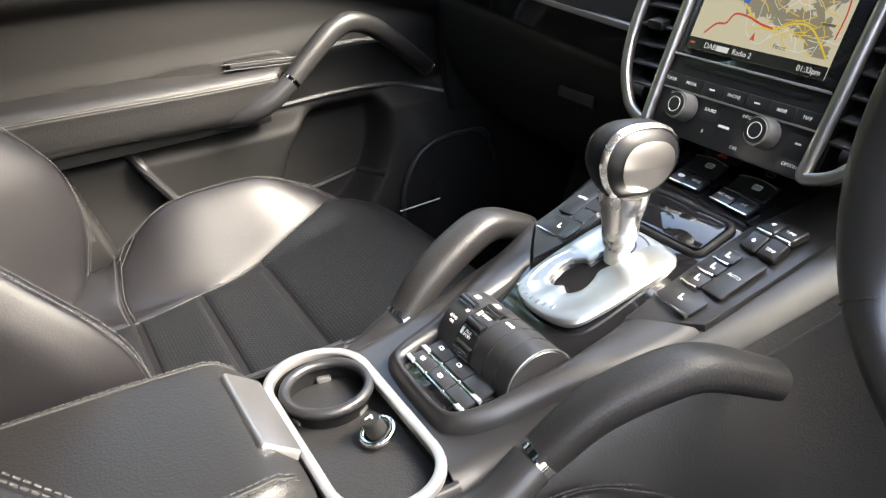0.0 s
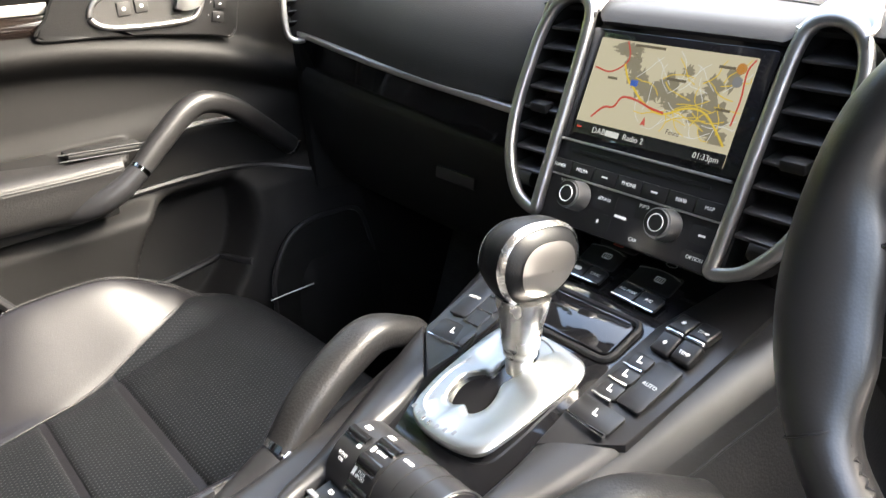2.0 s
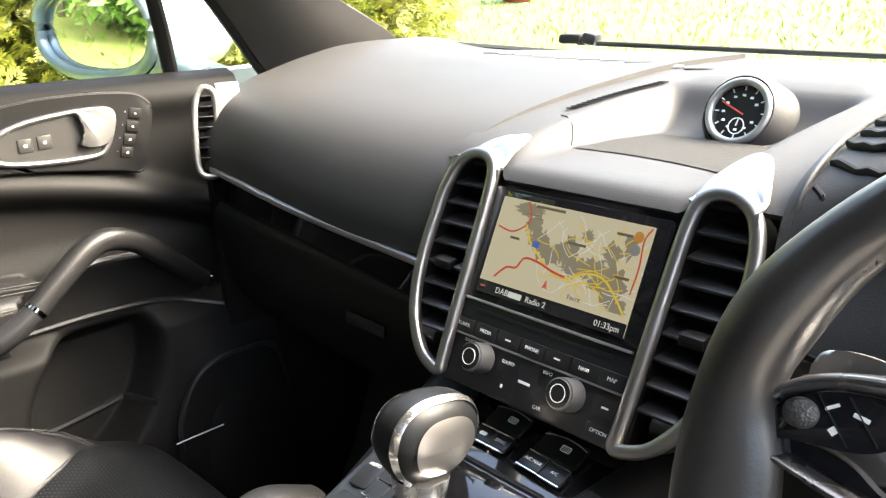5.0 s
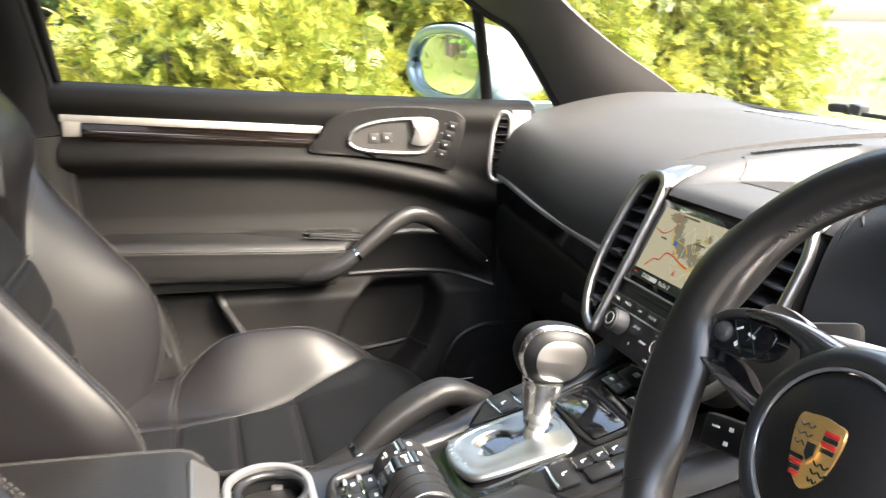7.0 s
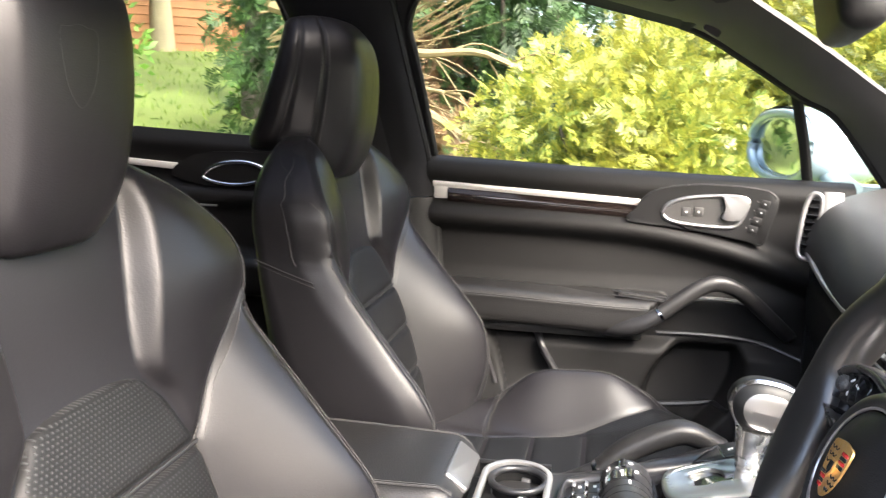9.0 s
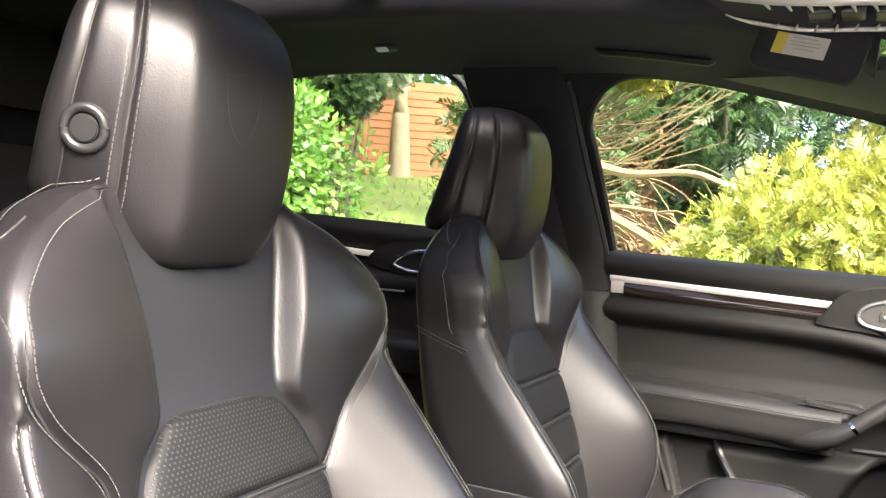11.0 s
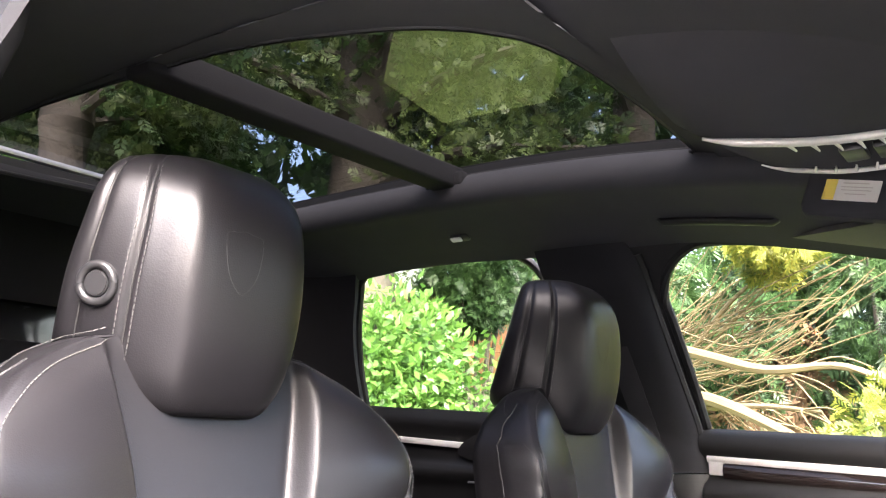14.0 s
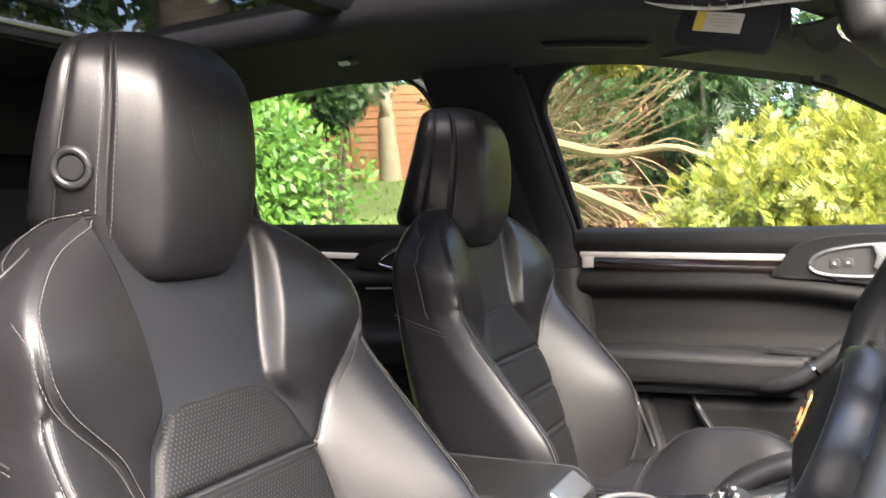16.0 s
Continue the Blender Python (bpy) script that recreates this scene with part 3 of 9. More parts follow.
    shield = [(-0.021, 0.026), (-0.010, 0.029), (0, 0.031), (0.010, 0.029), (0.021, 0.026), (0.020, 0.004), (0.014, -0.016), (0, -0.029), (-0.014, -0.016), (-0.020, 0.004)]
    skin = BVHTree.FromPolygons([Vector(v) for v in verts], faces)

    def pressed(x, y):
        p = mf @ Vector((x, y, 0.0))
        return skin.ray_cast(Vector((p.x, 0.2, p.z)), Vector((0, -1, 0)))[0] + Vector((0, -0.0007, 0))

    outline = [(p.x, p.y) for p in spline([(a, b, 0) for a, b in shield], 48, True)]
    EMB = tube("embossed_shield", [pressed(x, y) for x, y in outline], 0.0009, SEAM, head, "shield outline pressed into leather", n=6, closed=True)
    for x0, y0, x1, y1 in ((0, 0.028, 0, -0.026), (-0.019, 0.006, 0.019, 0.006), (0.004, 0.016, 0.017, 0.016), (-0.017, -0.004, -0.004, -0.004), (0.004, 0.022, 0.016, 0.022), (-0.013, -0.012, -0.003, -0.012)):
        tube("embossed_line", [pressed(x0 + (x1 - x0) * f, y0 + (y1 - y0) * f) for f in steps(0, 1, 10)], 0.0007, SEAM, head, n=6)
    # round release button between the seams of the outer side
    p, q = head_line(0.1110, button_side)[24]
    mb = Matrix.Translation(p) @ q.to_track_quat("Z", "Y").to_matrix().to_4x4()
    ring = [mb @ Vector((0.0168 * math.cos(a), 0.0168 * math.sin(a), 0.0010)) for a in steps(0, 2 * math.pi, 32)[:-1]]
    tube("button_ring", ring, 0.0042, SATIN, head, n=10, closed=True)
    bm = bmesh.new()
    bmesh.ops.create_cone(bm, cap_ends=True, segments=32, radius1=0.0130, radius2=0.0115, depth=0.006, matrix=mb @ Matrix.Translation((0, 0, 0.0005)))
    bmesh.ops.bevel(bm, geom=[e for e in bm.edges if e.calc_face_angle(0) > 1], offset=0.001, segments=2, affect="EDGES")
    part("release_button", bm, SATIN, head, "round black release button")
    # seams and thread
    grooves, threads = [], []
    for k in (-1, 1):
        for c, gap, lift in ((ARC, 0.0052, -0.0018), (RIDGE, 0.0045, -0.0020)):
            line = [(k * a, b) for a, b in c]
            grooves.append(on_back(line, -0.0062))
            for o in (-gap, gap):
                threads.append(on_back(beside(line, o), lift))
        grooves.append(on_back([(k * a, b) for a, b in INNER], -0.005))
        for c in (C_RIDGE, C_CROSS):
            line = [(k * a, b) for a, b in c]
            grooves.append(on_cushion(line, -0.0048))
            for o in (-0.0045, 0.0045):
                threads.append(on_cushion(beside(line, o), -0.0016))
        grooves.append(on_cushion([(k * a, b) for a, b in C_EDGE], -0.004))
        side, rear = [], []
        for f in steps(0.03, 0.95, 20):
            z = 0.672 + 0.030 * f
            w, e, r = back_half(z), back_front(back_half(z), z), back_rear(z)
            side.append((Vector((k * (w * 1.005 + 0.0004), e + (r - e) * f, z)), Vector((k, 0, 0))))
        grooves.append(side)
        threads.append([(p - Vector((0, 0, 0.005)), q) for p, q in side])
        for f in steps(0, 1, 24):
            z = 0.695 + 0.145 * f
            w, e, r = back_half(z), back_front(back_half(z), z), back_rear(z)
            rear.append((Vector((k * (w * 1.005 + 0.0004), e + (r - e) * (0.22 + 0.12 * f), z)), Vector((k, 0, 0))))
        grooves.append(rear)
    for g in grooves:
        tube("seam", [p for p, q in g], 0.0011, SEAM, s, "dark seam", n=6)
    stitches("stitching", threads, s)
    # stays of the headrest, hinge cover, shell and runners
    for x in (-0.055, 0.055):
        tube("headrest_post", [(x, -0.43, 0.84), (x, -0.432, 0.90)], 0.006, CHROME, s, n=10)
    rbox("side_cover", (0.03, 0.34, 0.12), (-0.272, -0.10, 0.205), 0.02, PLASTIC, s, "black plastic side cover")
    rbox("side_cover", (0.03, 0.34, 0.12), (0.272, -0.10, 0.205), 0.02, PLASTIC, s, "black plastic side cover")
    rbox("seat_base", (0.44, 0.44, 0.12), (0, -0.06, 0.12), 0.02, DARK, s)
    for x in (-0.2, 0.2):
        rbox("runner", (0.045, 0.62, 0.055), (x, -0.10, 0.035), 0.008, DARK, s, "dark steel seat runner")
    return s


driver_seat = build_seat("black leather driver's seat with perforated middle panels", 1)
driver_seat.location = (0.37, 0, 0)
passenger_seat = build_seat("black leather passenger seat beside the centre console", -1)
passenger_seat.location = (-0.37, 0, 0)

# ---------- centre console ----------
CON = base("centre_console", (0, 0.1, 0), "satin black centre console with switches and leather sides", "car console")


def top_z(y):
    return lerp_table([(-0.14, 0.452), (-0.03, 0.454), (0.02, 0.462), (0.10, 0.483), (0.183, 0.503), (0.296, 0.540), (0.345, 0.560)], y)


def deck(x, y, lift=0.0):
    """A frame lying on the sloping top of the console."""
    a = math.atan2(top_z(y + 0.01) - top_z(y - 0.01), 0.02)
    c = plane((x, y, top_z(y)), (1, 0, 0), (0, math.cos(a), math.sin(a)))
    return c @ Matrix.Translation((0, 0, lift))


# body: leather-skinned flanks under the deck
def con_half(y):
    return lerp_table([(-0.55, 0.108), (-0.13, 0.108), (0.0, 0.112), (0.1, 0.122), (0.2, 0.140), (0.34, 0.165), (0.6, 0.20)], y)


def con_ring(y, k):
    w = con_half(y)
    t = top_z(min(y, 0.345)) - 0.012
    pts = [(-w - 0.05, 0.02), (-w - 0.035, 0.20), (-w - 0.012, t - 0.075), (-w + 0.002, t - 0.03), (-w + 0.02, t - 0.004), (-w + 0.035, t), (w - 0.035, t), (w - 0.02, t - 0.004), (w - 0.002, t - 0.03), (w + 0.012, t - 0.075), (w + 0.035, 0.20), (w + 0.05, 0.02)]
    x, z = pts[k]
    return (x, y, z)


sheet("flank", con_ring, steps(-0.13, 0.60, 36), range(12), LEATHER_SOFT, CON, "grained black leather flank", angle=70)
# satin top skin under the switch panels
def top_skin(y, t):
    w = con_half(y) - 0.006
    e = max(0.0, abs(t) - 0.82) / 0.18
    return (w * t, y, top_z(y) - 0.003 - 0.016 * e ** 2)


sheet("deck_skin", top_skin, steps(-0.0325, 0.345, 40), steps(-1, 1, 28), SATIN, CON, "satin black deck", thick=0.004)
for k in (-1, 1):
    def shoulder(y, t, k=k):
        x = (0.100 + (con_half(y) - 0.100) * t)
        return (k * x, y, top_z(y) - 0.002 - 0.020 * sstep(0.4, 1, t))
    sheet("deck_skin", shoulder, steps(-0.132, -0.0325, 8), steps(0, 1, 8), SATIN, CON, thick=0.004)
# raised frame that sweeps round the rear of the switches
FRAME_IN = [(-0.062, 0.139), (-0.052, 0.110), (-0.046, 0.080), (-0.041, 0.040), (-0.038, 0.006), (-0.030, -0.0085), (0.0, -0.0115), (0.036, -0.0115), (0.051, -0.007), (0.059, 0.010), (0.0635, 0.040), (0.068, 0.080), (0.066, 0.110), (0.062, 0.144)]
FRAME_OUT = [(-0.124, 0.186), (-0.108, 0.140), (-0.092, 0.100), (-0.072, 0.045), (-0.061, 0.0), (-0.046, -0.0160), (0.0, -0.0205), (0.042, -0.0195), (0.0625, -0.010), (0.075, 0.012), (0.084, 0.045), (0.095, 0.085), (0.102, 0.115), (0.112, 0.178)]
f_in = spline([(a, b, 0) for a, b in FRAME_IN], 120)
f_out = spline([(a, b, 0) for a, b in FRAME_OUT], 120)
F_SEC = [(0.0, -0.004), (0.0, 0.003), (0.04, 0.0085), (0.14, 0.0118), (0.32, 0.0128), (0.52, 0.0110), (0.72, 0.0072), (0.90, 0.0022), (1.0, -0.0060)]


def frame_pt(i, j):
    p = f_in[int(i)].lerp(f_out[int(i)], F_SEC[int(j)][0])
    h = F_SEC[int(j)][1]
    h *= 1 - 0.58 * (sstep(26, 0, i) + sstep(96, 120, i)) if h > 0 else 1
    return (p.x, p.y, top_z(p.y) + h)


sheet("switch_frame", frame_pt, range(121), range(9), SATIN, CON, "smooth satin black frame round the switches", thick=0.002, angle=80)
# switch field behind the drum
pf = plane((0.0085, 0.0165, top_z(0.0165) + 0.0005), (1, 0, 0), (0, math.cos(0.16), math.sin(0.16)))
slab("switch_bed", rrect(0.094, 0.054, 0.010), pf, 0.0025, PIANO, CON, "gloss black switch bed", r=0.001)
for i, x in enumerate((-0.0290, 0.0, 0.0290)):
    for j, (y, h) in enumerate(((-0.0085, 0.0118), (0.0095, 0.0165))):
        b = slab("rocker_switch", rrect(0.0284, h, 0.0010, 2), pf @ Matrix.Translation((x, y, 0.0022)), 0.0042, BUTTON, CON, r=0.0008)
        if (i, j) in ((0, 0), (1, 0), (0, 1), (1, 1)):
            slab("symbol", rrect(0.0055, 0.0034, 0.0010, 2), pf @ Matrix.Translation((x - 0.003, y, 0.0064)), 0.0002, WHITE_INK, b, "white symbol")
            slab("symbol_core", rrect(0.0032, 0.0013, 0.0004, 2), pf @ Matrix.Translation((x - 0.003, y, 0.00655)), 0.0002, BUTTON, b)
for y in (-0.0162, -0.0010):
    st = tube("chrome_strip", [pf @ Vector((-0.043, y, 0.0062)), pf @ Vector((0.043, y, 0.0062))], 0.0010, CHROME, CON, "chrome strip", n=8)
    for x in (-0.041, 0.040):
        slab("chrome_tab", [(-0.007, -0.0014), (0.007, -0.0014), (0.0045, 0.0026), (-0.0045, 0.0026)], pf @ Matrix.Translation((x, y, 0.0050)), 0.0026, SILVER, st, "bright tab", r=0.0008)
    for x in (-0.0145, 0.0145):
        rbox("strip_joint", (0.003, 0.0032, 0.003), pf @ Matrix.Translation((x, y, 0.0062)), 0.0008, CHROME, st)
# half-drum with the chassis switches
DX0, DX1, DY, DZ, DRY, DRZ = -0.0425, 0.0665, 0.0620, top_z(0.06) - 0.006, 0.0315, 0.0345


def drum_at(x, a, lift=0.0):
    return Vector((x, DY + (DRY + lift) * math.cos(a), DZ + (DRZ + lift) * math.sin(a)))


drum = []
for x, f in [(DX0, 0.95), (DX0 + 0.002, 1.0)] + [(q, 1.0) for q in steps(DX0 + 0.008, DX1 - 0.008, 12)] + [(DX1 - 0.002, 1.0), (DX1, 0.95)]:
    drum.append([(x, DY + DRY * f * math.cos(a), DZ + DRZ * f * math.sin(a)) for a in steps(-0.25, math.pi + 0.25, 40)])
verts = [p for r in drum for p in r]
nn = len(drum[0])
faces = [(i * nn + j, i * nn + j + 1, (i + 1) * nn + j + 1, (i + 1) * nn + j) for i in range(len(drum) - 1) for j in range(nn - 1)]
faces += [tuple(range(nn)), tuple((len(drum) - 1) * nn + j for j in range(nn))]
DR = to_ob("switch_drum", verts, faces, SATIN, CON, "rounded satin black drum with toggles", angle=35)
tube("drum_rim", [drum_at(DX1 - 0.001, a, 0.0002) for a in steps(0.0, math.pi, 30)], 0.0007, BEZEL_GREY, DR, "thin bright rim", n=6)
for x in (-0.013, 0.013, 0.030, 0.046):
    tube("groove", [drum_at(x, a, 0.0001) for a in steps(0.10, math.pi - 0.05, 28)], 0.0005, DARK, DR, n=5)
for x, a0, a1 in ((0.0, 2.62, 2.92), (0.0, 1.95, 2.25), (0.0, 1.35, 1.62), (-0.028, 1.60, 1.85)):
    def toggle(i, t, x=x, a0=a0, a1=a1):
        return drum_at(x - 0.0115 + 0.023 * t, a0 + (a1 - a0) * i, 0.0006 + 0.0022 * math.sin(math.pi * i) ** 0.6)
    tg = sheet("toggle", toggle, steps(0, 1, 6), steps(0, 1, 4), PIANO, DR, "gloss black toggle")
    tube("toggle_edge", [drum_at(x - 0.0105, a1 + 0.03, 0.0012), drum_at(x + 0.0105, a1 + 0.03, 0.0012)], 0.0011, CHROME, tg, "chrome edge", n=6)


def on_drum(x, a, lift=0.0004):
    return plane(drum_at(x, a, lift), (1, 0, 0), (0, -math.sin(a) * -1, -math.cos(a)))


for x, a, txt in ((-0.002, 2.46, "SPORT"), (-0.002, 2.36, "PLUS"), (0.001, 1.78, "SPORT"), (-0.028, 2.30, "ROAD"), (-0.028, 2.42, "ON")):
    letters("lettering", txt, on_drum(x, a), 0.0036, WHITE_INK, DR, "white lettering")
for x, a, w, h in ((-0.010, 2.40, 0.003, 0.006), (-0.008, 1.80, 0.003, 0.005), (-0.030, 1.45, 0.006, 0.004), (-0.020, 1.95, 0.004, 0.003), (0.022, 1.52, 0.010, 0.0024), (-0.010, 1.25, 0.007, 0.004)):
    bars("symbol", [(0, 0, w, h)], on_drum(x, a, 0.0005), WHITE_INK, DR, "white symbol")
# gloss panel, selector plate, pocket lid
gp = deck(0, 0.205, -0.002)
slab("gloss_panel", [(-0.064, -0.122), (0.064, -0.122), (0.062, -0.06), (0.058, -0.01), (0.060, 0.060), (0.074, 0.100), (0.086, 0.142), (-0.086, 0.142), (-0.074, 0.100), (-0.060, 0.060), (-0.058, -0.01), (-0.062, -0.06)], gp, 0.006, PIANO, CON, "gloss black panel", r=0.002)
LEV = base("gear_selector", (-0.006, 0.16, 0.5), "aluminium and leather gear selector on a silver plate", "gear lever")
pl = deck(-0.003, 0.1635, 0.0042)
out = [(p.x, p.y) for p in spline([(a, b, 0) for a, b in ((-0.030, 0.060), (-0.043, 0.056), (-0.0475, 0.040), (-0.0465, 0.0), (-0.0430, -0.032), (-0.034, -0.054), (-0.012, -0.062), (0.020, -0.061), (0.042, -0.052), (0.0475, -0.030), (0.0490, 0.0), (0.0500, 0.040), (0.044, 0.056), (0.030, 0.061), (0.0, 0.0625))], 160, True)]
slot = [(-0.0215, -0.029), (-0.0275, -0.018), (-0.0285, -0.004), (-0.020, 0.006), (-0.0125, 0.010), (-0.013, 0.030), (-0.011, 0.047), (0.000, 0.050), (0.008, 0.040), (0.0075, 0.022), (0.0045, 0.006), (0.010, -0.006), (0.0125, -0.020), (0.006, -0.030), (-0.004, -0.026), (-0.012, -0.031)]
sl = [(p.x, p.y) for p in spline([(a, b, 0) for a, b in slot], 160, True)]


def star_edge(pts, c, a):
    """Where the ray from c at the angle a leaves the closed outline."""
    d, best = (math.cos(a), math.sin(a)), 0.0
    for (x0, y0), (x1, y1) in zip(pts, pts[1:] + pts[:1]):
        ex, ey = x1 - x0, y1 - y0
        den = d[0] * ey - d[1] * ex
        if abs(den) < 1e-12:
            continue
        t = ((x0 - c[0]) * ey - (y0 - c[1]) * ex) / den
        u = ((x0 - c[0]) * d[1] - (y0 - c[1]) * d[0]) / den
        if t > 0 and -1e-6 <= u <= 1 + 1e-6:
            best = max(best, t)
    return (c[0] + d[0] * best, c[1] + d[1] * best)


P_SEC = [(0.0, 0.0), (0.0, 0.0032), (0.04, 0.0050), (0.10, 0.0056), (0.34, 0.0058), (0.40, 0.0046), (0.80, 0.0042), (0.93, 0.0040), (1.0, 0.0026), (1.0, -0.014)]


def plate_pt(i, j):
    a = 2 * math.pi * i / 160
    c = (-0.005, 0.004)
    (ox, oy), (ix, iy) = star_edge(out, c, a), star_edge(sl, c, a)
    t, z = P_SEC[int(j)]
    return pl @ Vector((ox + (ix - ox) * t, oy + (iy - oy) * t, z))


sheet("selector_plate", plate_pt, list(range(160)) + [0], range(10), ALU, LEV, "brushed silver plate", angle=35)
slab("slot_floor", rrect(0.056, 0.100, 0.010), pl @ Matrix.Translation((-0.008, 0.006, -0.015)), 0.004, mat("gaiter_grey", (0.06, 0.055, 0.05), 0.7, var=(0.02, 0.3)), LEV, "dull slot floor")
for i in range(7):
    x = -0.034 + 0.008 * i
    y = -0.0515 - 0.004 * math.sin(i * 0.55)
    bars("position_mark", [(0, 0, 0.0030, 0.0042)], pl @ Matrix.Translation((x, y, 0.0058)) @ Matrix.Rotation(-0.25 + 0.04 * i, 4, "Z"), BEZEL_GREY, LEV, "dark position mark")
# lever: chrome shaft that flares into the knob
ax = Vector((0.0, 0.10, 1.0)).normalized()
foot = Vector((-0.004, 0.190, 0.500))
shaft = [(0.0, 0.0105), (0.018, 0.0105), (0.0200, 0.0122), (0.0225, 0.0128), (0.0250, 0.0122), (0.0265, 0.0135), (0.030, 0.0142), (0.040, 0.0150), (0.052, 0.0168), (0.062, 0.0188), (0.070, 0.0200)]
tube("shaft", [foot + ax * d for d, r in shaft], [r for d, r in shaft], POLISHED, LEV, "polished metal shaft", n=28, up=(0, 1, 0), power=2.5)
cen = foot + ax * 0.094 + Vector((-0.004, 0.008, 0))


def knob(u, v, grow=0.0):
    """u round from the driver's side, v from foot to crown."""
    a, b = 2 * math.pi * u, math.pi * (v - 0.5)
    k = 2 / 2.5
    cb, sb = math.copysign(abs(math.cos(b)) ** k, math.cos(b)), math.copysign(abs(math.sin(b)) ** k, math.sin(b))
    px, py = math.copysign(abs(math.cos(a)) ** k, math.cos(a)), math.copysign(abs(math.sin(a)) ** k, math.sin(a))
    rx, ry, rz = 0.0245 + grow, 0.042 + grow, 0.034 + grow
    low = 1 - 0.28 * max(0, -sb)
    q = Vector((px * cb * rx * low, py * cb * ry * low, sb * rz))
    return cen + Matrix.Rotation(radians(-10), 3, "X") @ q


sheet("knob", knob, steps(0, 1, 64), steps(0, 1, 40), KNOB_LEATHER, LEV, "black leather knob", angle=80)


def band(name, x0, x1, material, label, grow):
    """A slice of the knob between two planes across the car."""
    e, k = 2.5, 2 / 2.5
    rx, ry, rz = 0.0245 + grow, 0.042 + grow, 0.034 + grow

    def at(x, a):
        s = max(0.0, 1 - abs(x / rx) ** e) ** (1 / e)
        sy, sz = math.copysign(abs(math.cos(a)) ** k, math.cos(a)) * s, math.copysign(abs(math.sin(a)) ** k, math.sin(a)) * s
        low = 1 - 0.28 * max(0, -sz)
        return cen + Matrix.Rotation(radians(-10), 3, "X") @ Vector((x * low, sy * ry * low, sz * rz))
    return sheet(name, at, [x0, x0 + 0.0004] + steps(x0 + 0.001, x1 - 0.001, 4) + [x1 - 0.0004, x1], steps(0, 2 * math.pi, 96)[:-1], material, LEV, label, wrap=True, angle=80)


band("knob_band", 0.0095, 0.0150, POLISHED, "polished band", 0.0012)
band("knob_band", -0.0195, -0.0160, POLISHED, "polished band", 0.0012)
band("knob_cap", 0.0222, 0.0256999, LOOP, "satin metal cap", 0.0012)
lidm = deck(0.002, 0.2505, 0.0042)
slab("pocket_lid", rrect(0.094, 0.037, 0.006, 5), lidm, 0.003, PIANO, CON, "gloss black pocket lid", r=0.0015)
tube("lid_gap", [lidm @ Vector((x, y, 0.0005)) for x, y in rrect(0.1015, 0.0445, 0.009, 6)], 0.0030, DARK, CON, "dark gap round the pocket lid", n=8, closed=True)
